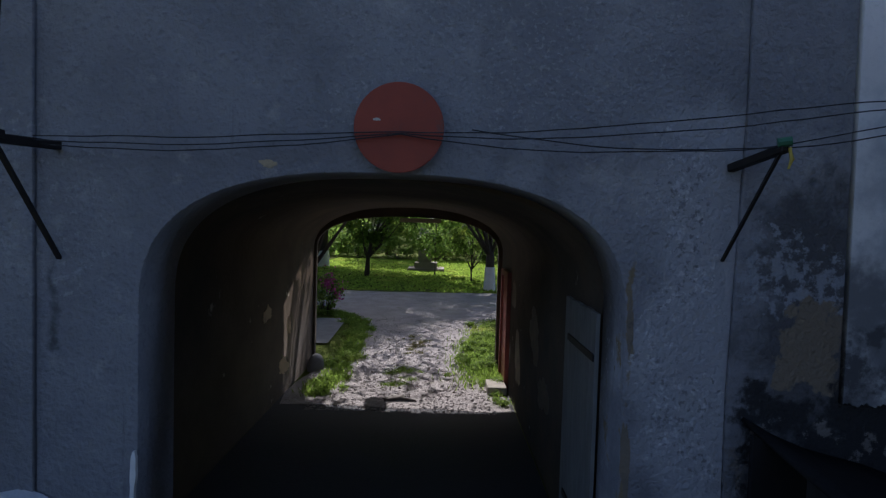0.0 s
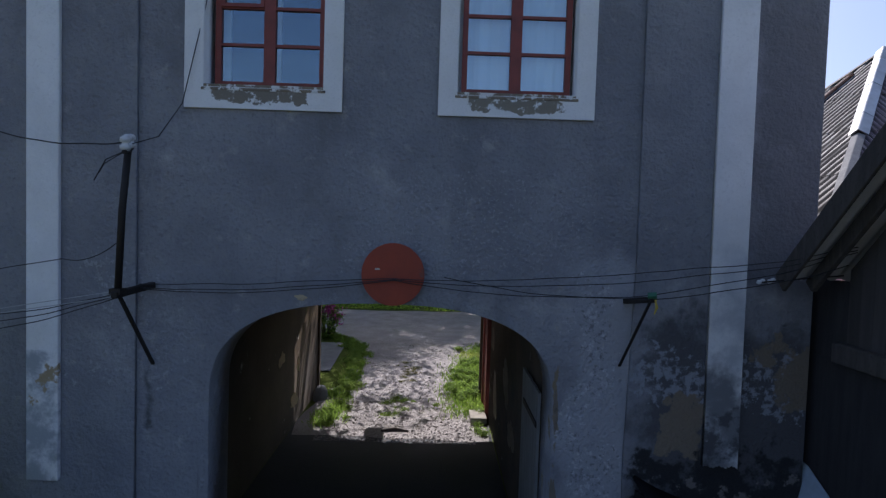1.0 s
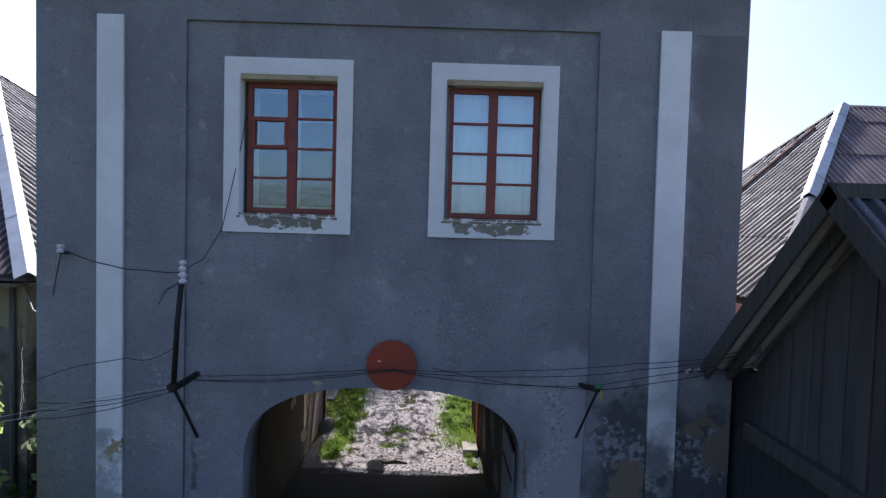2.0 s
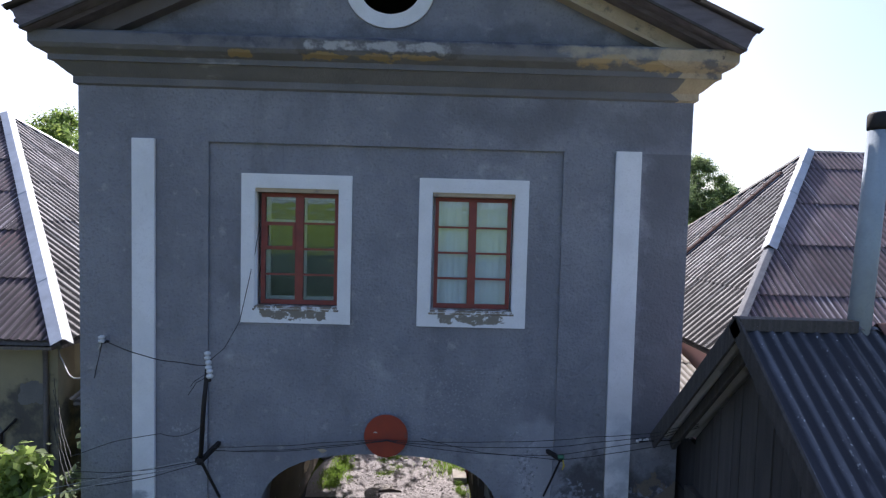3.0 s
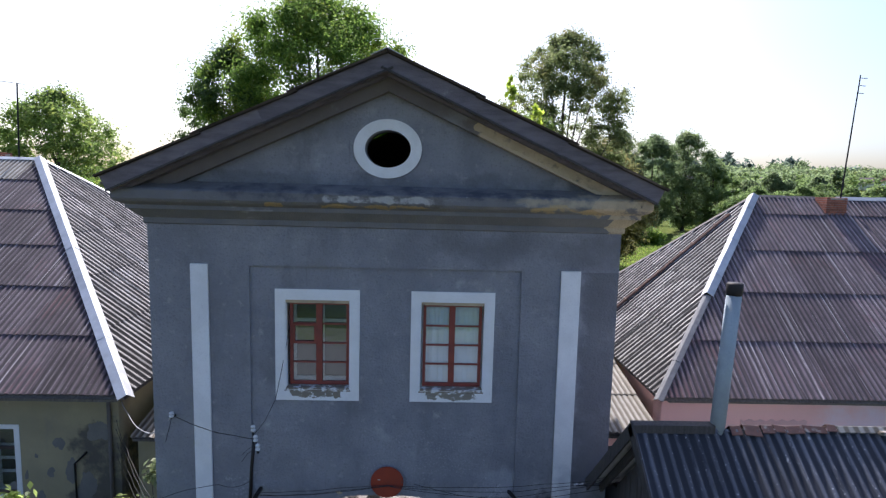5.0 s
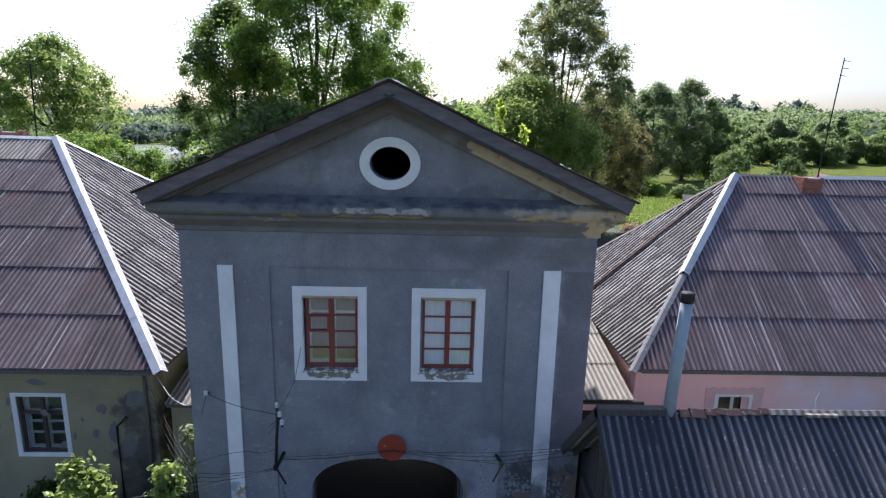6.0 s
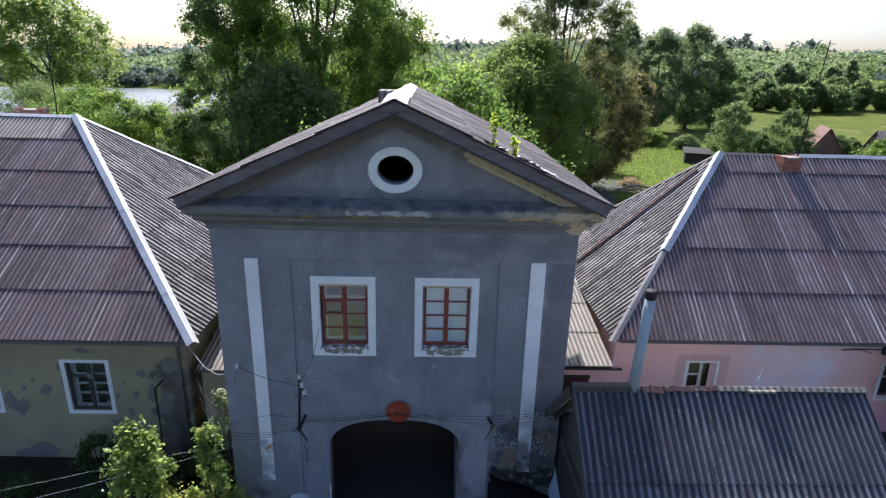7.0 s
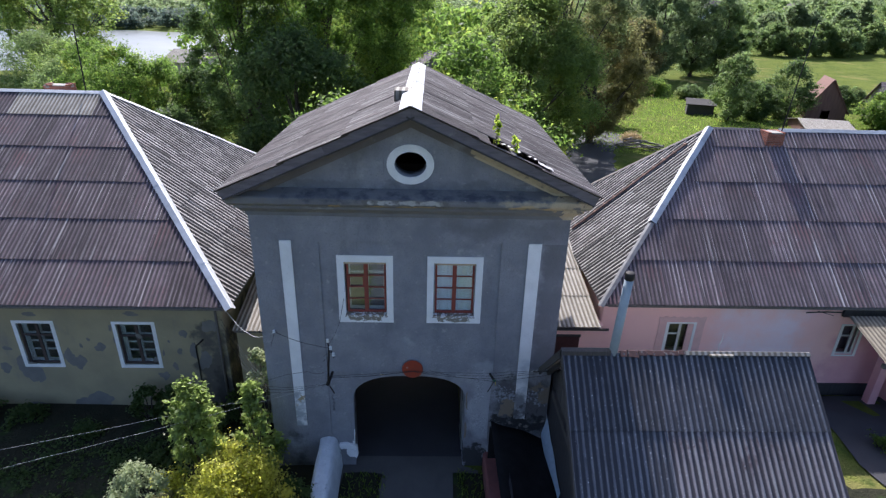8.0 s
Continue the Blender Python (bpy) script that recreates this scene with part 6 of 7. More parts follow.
for k in range(n):
    a, b = fy + (by - fy) * k / n, fy + (by - fy) * (k + 1) / n - 0.008
    off = random.Random(k).uniform(-0.006, 0.012)
    bm = bmesh.new()
    zt = [gz(a), gz(b)]
    mid = [(RY, gz(RY))] if a < RY < b else []
    ringp = [(a, 3.30), (b, 3.30), (b, zt[1])] + mid + [(a, zt[0])]
    front = [bm.verts.new((SX0 - off, y, z)) for y, z in ringp]
    rear = [bm.verts.new((SX0 + 0.025, y, z)) for y, z in ringp]
    bm.faces.new(front[::-1]), bm.faces.new(rear)
    for i in range(len(ringp)):
        j = (i + 1) % len(ringp)
        bm.faces.new((front[i], front[j], rear[j], rear[i]))
    bmesh.ops.recalc_face_normals(bm, faces=bm.faces)
    part("plank", bm, PLANK, shed)
part("sill_beam", boxes((SX0 - 0.10, SX0 + 0.08, fy, by + 0.05, 3.12, 3.30), bevel=0.015), DARKWOOD, shed)
part("wall", boxes((SX0, SX0 + 0.2, fy, 0.35, -0.3, 3.12)), DARKBOARDS, shed)
# dark length of wall added to close the gap behind the shed
part("wall", boxes((SX0 + 0.02, SX0 + 0.12, by, 1.2, 3.12, 3.86)), DARKBOARDS, shed)
part("wall", boxes((SX0 + 0.2, SX1, by - 0.2, by, -0.3, gz(by) - 0.05)), DARKBOARDS, shed)
part("wall", boxes((SX0 + 0.2, SX1, fy, fy + 0.2, -0.3, gz(fy) - 0.05)), DARKWOOD, shed)
part("wall", boxes((SX1, SX1 + 0.05, fy, by, -0.3, 3.6)), DARKWOOD, shed)
for q, wy in ((-up_front, runf), (-up_back, 2.78)):
    bm = bmesh.new()
    a = Vector((RX0 - 0.02, RY, RZ + 0.0))
    bar(bm, a - q * 0.07, a + q * (wy + 0.02), 0.035, 0.20, 0.006)
    part("barge_board", bm, DARKWOOD, shed)
    bm = bmesh.new()
    a = Vector((RX0 + 0.22, RY, RZ - 0.10))
    bar(bm, a, a + q * (wy - 0.10), 0.06, 0.13, 0.008)
    part("rafter", bm, DARKWOOD, shed)
    for xx in (4.6, 5.6, 6.6, 7.6, 8.6, 9.5):
        bm = bmesh.new()
        a = Vector((xx, RY, RZ - 0.09))
        bar(bm, a, a + q * (wy - 0.04), 0.05, 0.10)
        part("rafter", bm, DARKWOOD, shed)
pair = thing("eave_insulator", "two small porcelain insulators on the cable end by the shed eave", "insulator")
bm = bmesh.new()
bar(bm, (3.48, -0.16, 3.82), (4.20, -0.30, 3.92), 0.012)
part("pin", bm, BLACKMETAL, pair)
for x in (3.48, 3.58):
    insulator(pair, (x, -0.16, 3.82 + 0.1 * (x - 3.5)), 0.08, 0.022, (1, 0.2, 0.35))
stove = thing("stove_pipe", "tall blue-grey asbestos flue pipe with sooty cowl", "chimney")
bm = bmesh.new()
tube(bm, [(5.0, -2.06, 5.45), (5.09, -2.07, 7.85)], 0.105, 18)
part("pipe", bm, PIPE, stove, smooth=True)
bm = bmesh.new()
tube(bm, [(5.09, -2.07, 7.84), (5.09, -2.07, 7.88), (5.09, -2.07, 8.0), (5.09, -2.07, 8.02)], [0.107, 0.114, 0.114, 0.10], 18)
part("cowl", bm, BLACKMETAL, stove, "sooty iron cowl", smooth=True)

# ---- low walls before the gate ----
lowl = thing("ramp_wall", "thick whitewashed parapet wall beside the gateway", "wall")
bm = bmesh.new()
prof = [(-0.42, -0.5), (-0.39, 0.98), (-0.35, 1.10), (-0.27, 1.17), (-0.08, 1.20), (0.09, 1.17), (0.16, 1.08), (0.25, 0.60), (0.30, -0.5)]
rings = []
rr = random.Random(2)
for k in range(11):
    y = 0.02 - 0.42 * k
    cx = -2.50 + 0.012 * k
    rings.append([bm.verts.new((cx + x * (1 + rr.uniform(-0.04, 0.04)), y, z - 0.02 * k + rr.uniform(-0.02, 0.02))) for x, z in prof])
for a, b in zip(rings, rings[1:]):
    for i in range(len(prof) - 1):
        bm.faces.new((a[i], a[i + 1], b[i + 1], b[i]))
bm.faces.new(rings[0]), bm.faces.new(rings[-1][::-1])
bmesh.ops.recalc_face_normals(bm, faces=bm.faces)
bmesh.ops.bevel(bm, geom=[e for e in bm.edges if len(e.link_faces) == 2 and e.calc_face_angle(0) > 0.3], offset=0.02, segments=2, affect="EDGES")
part("parapet", bm, surface("bluish_limewash", (0.72, 0.75, 0.78), (0.58, 0.62, 0.66), 2.2, 0.88, 0.8, 14.0, stains=[((0.28, 0.29, 0.30), 2.5, 0.60, 0.74, (1, 1, 1))], depth=0.05), lowl)
for k, (a, b, lo, hi, y) in enumerate((((-2.28, 0.86), (-1.72, 0.80), 0.12, 0.10, -0.07), ((-2.05, 0.66), (-1.70, 0.58), 0.16, 0.14, -0.10), ((-1.86, 0.95), (-1.70, 0.50), 0.10, 0.12, -0.05))):
    ragged((a[0], y, a[1]), (b[0], y, b[1]), (0, 0, 1), lo, hi, 300 + k, WHITE, "crumbling limewashed plaster at the arch foot", 0.10, 0.05, lowl, "limewash_lump")
ragged((-1.80, -0.01, 0.9), (-1.78, -0.01, 1.5), (1, 0, 0), 0.02, 0.02, 310, WHITE, "limewash streak on the arch edge", 0.03, 0.05, lowl, "limewash_streak")
lowr = thing("low_brick_wall", "low red-painted wall beside a sunken pit", "wall")
bm = bmesh.new()
rings = []
for k in range(8):
    y = -0.02 - 0.5 * k
    rings.append([bm.verts.new((x + rr.uniform(-0.015, 0.015), y, z + rr.uniform(-0.02, 0.02))) for x, z in ((2.24, -0.4), (2.24, 0.55), (2.30, 0.62), (2.62, 0.62), (2.68, 0.55), (2.68, -0.4))])
for a, b in zip(rings, rings[1:]):
    for i in range(5):
        bm.faces.new((a[i], a[i + 1], b[i + 1], b[i]))
bm.faces.new(rings[0]), bm.faces.new(rings[-1][::-1])
bmesh.ops.recalc_face_normals(bm, faces=bm.faces)
part("coping", bm, surface("worn_red_paint", (0.24, 0.085, 0.075), (0.17, 0.07, 0.065), 2.5, 0.9, 0.4, 30.0), lowr)
pit = thing("black_awning", "sagging black felt roof over a cellar stair", "canopy")
bm = bmesh.new()
cols = []
for i in range(9):
    u = i / 8
    cols.append([bm.verts.new((2.42 + 1.70 * u, -0.03 - 3.2 * v / 8, 1.84 - 0.68 * u - 0.10 * math.sin(v * 0.7 + i) * 0.4 - 0.03 * v)) for v in range(9)])
for a, b in zip(cols, cols[1:]):
    for v in range(8):
        bm.faces.new((a[v], b[v], b[v + 1], a[v + 1]))
bm.normal_update()
bmesh.ops.solidify(bm, geom=bm.faces[:], thickness=0.03)
part("felt", bm, surface("black_roofing_felt", (0.014, 0.014, 0.015), (0.022, 0.022, 0.022), 2.0, 0.95, 0.4, 30.0, gloss=0.1), pit, smooth=True)
part("side_board", boxes((2.72, 2.78, -3.1, -0.05, -0.3, 1.62)), DARKBOARDS, pit)
part("end_board", plate([(2.36, -0.4), (4.1, -0.4), (4.1, 0.98), (3.2, 1.37), (2.36, 1.83)], [], -0.30, -0.26), bpy.data.materials["black_roofing_felt"], pit)
bm = bmesh.new()
vs = []
for k in range(9):
    y = 0.3 - 0.32 * k
    w = 0.10 + 0.05 * math.sin(k * 1.7)
    vs.append([bm.verts.new(p) for p in ((4.16, y, 1.95 - 0.10 * k + w), (4.02, y, 1.45 - 0.10 * k), (4.13, y, 0.7 - 0.06 * k - w))])
for a, b in zip(vs, vs[1:]):
    for i in range(2):
        bm.faces.new((a[i], a[i + 1], b[i + 1], b[i]))
bm.normal_update()
bmesh.ops.solidify(bm, geom=bm.faces[:], thickness=0.01)
tagged(part("plastic_sheet", bm, plain("pale_blue_plastic", (0.42, 0.50, 0.58), 0.5)), "torn pale blue plastic sheet hanging on the shed wall", "sheet")

# ---- inside the passage ----
leaf = thing("gate_leaf", "weathered grey plank door standing open against the passage wall", "door")
for k in range(6):
    a = 0.66 + 0.185 * k
    part("plank", boxes((1.585, 1.62, a, a + 0.178, 0.05, 2.45 + 0.01 * (k % 2)), bevel=0.004), surface("grey_door_paint", (0.27, 0.28, 0.27), (0.20, 0.20, 0.20), 3.0, 0.8, 0.3, 40.0, stretch=(4, 4, 0.6)) if k == 0 else bpy.data.materials["grey_door_paint"], leaf)
for z in (0.5, 2.05):
    part("strap_hinge", boxes((1.572, 1.586, 0.68, 1.6, z, z + 0.06)), BLACKMETAL, leaf)
rd = thing("side_door", "narrow red-brown door frame at the end of the passage", "door")
part("jamb", boxes((1.58, 1.66, 6.75, 6.87, 0.0, 2.15), bevel=0.006), REDFRAME, rd)
part("jamb", boxes((1.58, 1.66, 7.75, 7.87, 0.0, 2.15), bevel=0.006), REDFRAME, rd)
part("lintel", boxes((1.58, 1.66, 6.75, 7.87, 2.15, 2.27), bevel=0.006), REDFRAME, rd)
part("door_panel", boxes((1.62, 1.655, 6.87, 7.75, 0.0, 2.15)), REDFRAME, rd)
tagged(part("step_block", boxes((1.24, 1.60, 6.42, 7.0, 0.0, 0.15), bevel=0.025), surface("dusty_stone", (0.40, 0.36, 0.30), (0.30, 0.27, 0.23), 4.0, 0.9, 0.5, 30.0)), "pale stone step block by the passage wall", "step")
st = bmesh.new()
bmesh.ops.create_icosphere(st, subdivisions=3, radius=0.23, matrix=pose(-2.30, 7.9, 0.08) @ Matrix.Diagonal((0.75, 1.0, 1.1, 1)))
for v in st.verts:
    v.co += v.normal * 0.05 * noise.noise(v.co * 3)
tagged(part("guard_stone", st, CEMENT, smooth=True), "rounded grey guard stone at the foot of the passage wall", "stone")
tagged(part("arch_board", boxes((-0.62, 0.28, 8.40, 8.46, 3.18, 3.27)), surface("pale_board", (0.45, 0.36, 0.28), (0.36, 0.29, 0.22), 3.0, 0.8, 0.2, 40.0)), "pale board fixed under the far arch", "board")
bm = bmesh.new()
tube(bm, [(-0.62, 5.86, 0.02), (-0.36, 5.93, 0.05), (-0.06, 5.88, 0.03)], [0.03, 0.035, 0.015], 6)
tagged(part("fallen_branch", bm, BARK, smooth=True), "short fallen branch on the gravel", "branch")
# unseen; placed so that its round shadow falls on the drive
wl = thing("shadow_lamp", "unseen drum lamp on a wall arm, added to cast a round shadow", "lamp")
bm = bmesh.new()
tube(bm, [(-1.3, 8.6, 4.2), (-1.3, 9.0, 4.25), (-1.3, 9.3, 4.15), (-1.3, 9.32, 4.0)], 0.022, 8)
part("arm", bm, BLACKMETAL, wl, smooth=True)
bm = bmesh.new()
tube(bm, [(-1.3, 9.32, 4.02), (-1.3, 9.32, 3.96), (-1.3, 9.32, 3.80), (-1.3, 9.32, 3.50), (-1.3, 9.32, 3.39)], [0.07, 0.16, 0.20, 0.205, 0.16], 18)
part("shade", bm, CEMENT, wl, "grey drum that throws the round shadow", smooth=True)
for k, (cy, cz, ry, rz) in enumerate(((4.0, 1.62, 0.42, 0.34), (3.2, 1.0, 0.35, 0.25), (5.6, 0.9, 0.3, 0.5), (6.3, 1.9, 0.25, 0.3))):
    ob = part("plaster_patch", plate(blotch(cy, cz, ry, rz, 70 + k), [], 0.0, 0.006), DIMPLASTER, gate, "pale patch in the passage plaster")
    ob.matrix_basis = pose(1.662, 0, 0, 0, 0, 90)
for k, (cy, cz, ry, rz) in enumerate(((6.5, 1.2, 0.12, 0.2), (6.2, 0.5, 0.3, 0.16), (5.2, 1.6, 0.2, 0.14))):
    ob = part("plaster_patch", plate(blotch(cy, cz, ry, rz, 80 + k), [], 0.0, 0.006), OCHRE, gate, "pale patch in the passage plaster")
    ob.matrix_basis = pose(-2.494, 0, 0, 0, 0, 90)


# ---- porch and yard of the pink house ----
por = thing("porch", "pink porch with a low pale corrugated roof", "porch")
up = Vector((0, 2.45, 0.72))
slope(por, (15.15, 1.0, 3.30), (1, 0, 0), up, 5.0, up.length * 0.84, SLATE_PORCH, seed=91)
# dark board standing in for the shaded wall between porch and eave
part("felt_strip", boxes((15.25, 20.1, 3.36, 3.47, 3.72, 4.08)), DARKBOARDS, por, "dark strip for the wall's shadow above the porch roof")
part("beam", boxes((15.2, 20.1, 1.1, 1.22, 3.12, 3.27)), OLDWOOD, por)
part("pillar", boxes((16.75, 17.05, 2.7, 3.0, 0.3, 3.75), bevel=0.02), PINK, por)
part("post", boxes((19.85, 19.95, 1.12, 1.22, 0.3, 3.2), bevel=0.01), OLDWOOD, por)
part("side_wall", boxes((17.6, 17.8, 1.3, 3.5, 0.3, 3.4)), PINK, por)
tab = thing("garden_table", "small garden table with a pale top", "table")
part("tabletop", boxes((16.6, 18.0, -2.4, -1.5, 1.13, 1.18), bevel=0.01), PALEFRAME, tab)
for x in (16.7, 17.9):
    for y in (-2.3, -1.6):
        part("leg", boxes((x - 0.03, x + 0.03, y - 0.03, y + 0.03, 0.44, 1.13)), OLDWOOD, tab)
bm = bmesh.new()
tube(bm, [(16.3, -0.9, 0.4), (16.32, -0.92, 2.1)], 0.03, 8)
tagged(part("clothes_post", bm, plain("green_post_paint", (0.07, 0.22, 0.11), 0.5)), "thin green metal post in the yard", "post")

# ---- courtyard behind the passage ----
ped = thing("stone_pedestal", "pale stone pedestal on a stepped slab in the lawn", "monument")
STONE = surface("pale_stone", (0.33, 0.29, 0.23), (0.25, 0.22, 0.18), 2.5, 0.9, 0.4, 30.0)
part("slab", boxes((-2.0, 0.5, 34.2, 36.4, -0.05, 0.16), bevel=0.02), STONE, ped)
part("base", boxes((-1.55, 0.0, 34.6, 36.0, 0.16, 0.55), bevel=0.03), STONE, ped)
part("die", boxes((-1.30, -0.40, 34.8, 35.8, 0.55, 1.45), bevel=0.03), STONE, ped)
cou = thing("courtyard_house", "low cream house behind the courtyard trees", "house")
part("wall", plate(rect(-22, -7.6, -0.2, 3.9), [rect(-21 + 2.6 * k, -19.9 + 2.6 * k, 1.0, 2.9) for k in range(5)], 62, 62.4), surface("cream_wall", (0.55, 0.50, 0.38), (0.46, 0.42, 0.32), 0.6, 0.9, 0.2, 20.0), cou)
for k in range(5):
    part("window", plate(rect(-21 + 2.6 * k, -19.9 + 2.6 * k, 1.0, 2.9), [rect(-20.9 + 2.6 * k, -20.5 + 2.6 * k, 1.1, 2.8), rect(-20.4 + 2.6 * k, -20.0 + 2.6 * k, 1.1, 2.8)], 62.15, 62.25), REDFRAME, cou)
part("room", boxes((-21.9, -7.7, 62.6, 70, -0.2, 3.9)), ROOM, cou)
up = Vector((0, 4.5, 3.1))
for s in (1, -1):
    slope(cou, (-22.4 if s > 0 else -7.0, 61.5 if s > 0 else 70.5, 3.85), (s, 0, 0), Vector((0, s * 4.5, 3.1)), 15.4, up.length, SLATE, seed=95 + s)

tree("broad_tree", "tall broad-leaved tree with sunlit yellow-green crown", -8.4, 36.0, 0, 24.5, 8.9, LEAF_A, 1, 200000, 0.175, 0.55, 0.16, limewash=1.3, clump=0.175, shape=0.58)
tree("broad_tree", "dark slender tree behind the gatehouse roof", -15.3, 36.0, 0, 20.0, 4.6, LEAF_B, 2, 70000, 0.16, 0.35, 0.10, clump=0.18)
tree("broad_tree", "spreading leafy tree beside the drive", -5.2, 54.0, 0, 20.0, 4.4, LEAF_A, 3, 26000, 0.21, 0.35, 0.2)
tree("broad_tree", "dense green tree with a whitewashed foot", 2.75, 24.0, 0, 12.0, 4.6, LEAF_A, 4, 11500, 0.21, 0.24, 0.32, limewash=1.3)
tree("broad_tree", "leafy tree shading the courtyard", -8.8, 26.0, 0, 12.0, 4.8, LEAF_B, 11, 20000, 0.22, 0.28, 0.30)
tree("broad_tree", "dense bright green tree above the yard", 8.4, 33.5, 0, 14.8, 6.6, LEAF_L, 5, 120000, 0.16, 0.32, 0.02, clump=0.17)
tree("walnut_tree", "tall dark open-crowned tree", 12.4, 40.0, 0, 23.0, 6.2, LEAF_F, 6, 90000, 0.155, 0.42, 0.25, clump=0.14)
tree("broad_tree", "brownish green tree turning towards autumn", 17.6, 46.0, 0, 14.0, 5.6, LEAF_C, 7, 80000, 0.165, 0.35, 0.08, clump=0.17)
# two crowns kept out of view, placed to dapple the drive's near end
tree("broad_tree", "mostly hidden low tree added to dapple the drive with shade", 3.9, 16.4, 0, 9.4, 4.0, LEAF_A, 12, 2900, 0.19, 0.2, 0.44)
tree("broad_tree", "mostly hidden low tree added to dapple the drive with shade", -4.5, 16.4, 0, 9.6, 4.9, LEAF_A, 13, 3400, 0.19, 0.2, 0.44)
tree("broad_tree", "drooping tree with boughs hanging low over the lawn", -0.1, 31.5, 0, 7.0, 2.8, LEAF_A, 14, 4600, 0.16, 0.05, 0.17)
for k, (x, y, h, r) in enumerate(((-11.5, 47, 3.4, 2.6), (-7.5, 49, 3.0, 2.4), (-3.6, 47, 3.2, 2.5), (0.6, 49, 3.4, 2.6), (4.4, 46, 3.0, 2.3), (8.2, 48, 3.2, 2.5))):
    shrub("hedge_shrub", "bushy green shrub closing the far side of the lawn", x, y, 0, h, r, LEAF_A, 150 + k, 3600, 0.17, "shrub", "lawn shrubs")
tree("young_tree", "young tree on the lawn with small crown", 2.05, 28.0, 0, 4.6, 1.4, LEAF_A, 8, 2400, 0.14, 0.06, 0.35)
tree("leaning_tree", "small leaning tree on the lawn", -4.2, 30.0, 0, 7.5, 2.9, LEAF_A, 9, 5000, 0.17, 0.14, 0.27, lean=2.4)
tree("broad_tree", "large tree beside the lake", -65.0, 92.0, height(-65, 92), 24.5, 10.8, LEAF_L, 10, 34000, 0.42, 0.6, 0.05, clump=0.17)
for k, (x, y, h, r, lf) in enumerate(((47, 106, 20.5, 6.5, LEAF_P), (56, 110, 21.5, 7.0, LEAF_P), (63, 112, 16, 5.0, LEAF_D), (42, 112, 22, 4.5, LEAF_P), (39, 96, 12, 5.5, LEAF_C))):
    tree("poplar" if k == 3 else "broad_tree", "tall field tree standing at the meadow edge", x, y, height(x, y), h, r, lf, 20 + k, 44000, 0.29, 0.4, 0.05, clump=0.17)
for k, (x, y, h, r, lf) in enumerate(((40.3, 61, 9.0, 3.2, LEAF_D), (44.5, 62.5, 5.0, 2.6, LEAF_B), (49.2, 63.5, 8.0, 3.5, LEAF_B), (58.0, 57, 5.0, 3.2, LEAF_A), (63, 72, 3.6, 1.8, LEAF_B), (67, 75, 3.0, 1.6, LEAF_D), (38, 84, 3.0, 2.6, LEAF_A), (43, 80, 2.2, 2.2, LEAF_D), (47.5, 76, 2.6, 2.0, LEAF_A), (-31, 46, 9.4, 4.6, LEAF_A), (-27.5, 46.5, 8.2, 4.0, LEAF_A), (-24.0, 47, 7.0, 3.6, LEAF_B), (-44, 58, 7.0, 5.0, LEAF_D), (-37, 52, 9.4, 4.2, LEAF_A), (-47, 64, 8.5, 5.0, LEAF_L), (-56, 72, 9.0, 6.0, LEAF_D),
                                      (-19.5, 30, 6.0, 2.6, LEAF_B), (-18, 27, 4.0, 2.0, LEAF_E), (-12, 26, 5.5, 2.6, LEAF_B), (22.5, 56, 5.0, 2.6, LEAF_C), (33, 86, 7.0, 3.6, LEAF_C))):
    tree("bushy_tree", "bushy low tree in the gardens behind", x, y, height(x, y), h, r, lf, 40 + k, 19000, 0.175, 0.12, 0.03, clump=0.22)
rg = random.Random(77)
for k in range(12):
    x = 68 + k * 7.5 + rg.uniform(-2, 2)
    y = 178 + rg.uniform(-8, 8) + k * 2
    tree("field_tree", "slender light tree in the row along the field", x, y, height(x, y), rg.uniform(9, 13.5), rg.uniform(3, 4.4), LEAF_P, 60 + k, 13000, 0.5, 0.25, 0.06, group="field trees")


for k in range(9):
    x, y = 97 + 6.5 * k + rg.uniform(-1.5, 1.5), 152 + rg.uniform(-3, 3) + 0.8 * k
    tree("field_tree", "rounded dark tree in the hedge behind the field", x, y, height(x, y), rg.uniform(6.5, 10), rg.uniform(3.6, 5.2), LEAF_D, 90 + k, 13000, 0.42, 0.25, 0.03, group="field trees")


def woods(name, label, rows, seed, size, per, material):
    """Distant woods: one mass of leaves in many crowns."""
    rg = random.Random(seed)
    cl = []
    for x, y, h, r in rows:
        for cx, cy, cz, cr in boughs(rg, x, y, h * 0.05, h, r, 14, 0.45, 0.36):
            cl.append((cx, cy, height(x, y) + cz, cr))
    return tagged(part(name, leaf_mesh(name, cl, 0.9, per * len(rows), size, seed, corners=3), material), label, "woods", kind="stuff")


rows = []
for k in range(430):                                   # gardens and slope on the village side
    x, y = rg.uniform(56, 420), rg.uniform(108, 350)
    if not (0.60 < x / y < 1.0 and y < 190):
        rows.append((x, y, rg.uniform(4.5, 9), rg.uniform(3, 5.5)))
woods("far_woods", "green gardens and woods on the far slope, paled for haze", rows, 3, 0.85, 420, LEAF_D)
rows = [(rg.uniform(-260, 420), rg.uniform(360, 640), rg.uniform(8, 13), rg.uniform(8, 14)) for _ in range(330)]
woods("far_woods", "hazy woods on the distant hills", rows, 4, 1.7, 420, LEAF_P)
rows = [(rg.uniform(-700, 900), rg.uniform(700, 1200), rg.uniform(14, 24), rg.uniform(18, 34)) for _ in range(300)]
woods("far_woods", "forest on the horizon, leaves coloured bluish for haze", rows, 5, 7.0, 170, LEAF_W)
rows = [(-60 - 2.6 * k + rg.uniform(-2, 2), 262 + rg.uniform(-6, 14) - 0.05 * k, rg.uniform(5, 11), rg.uniform(4, 7)) for k in range(60)]
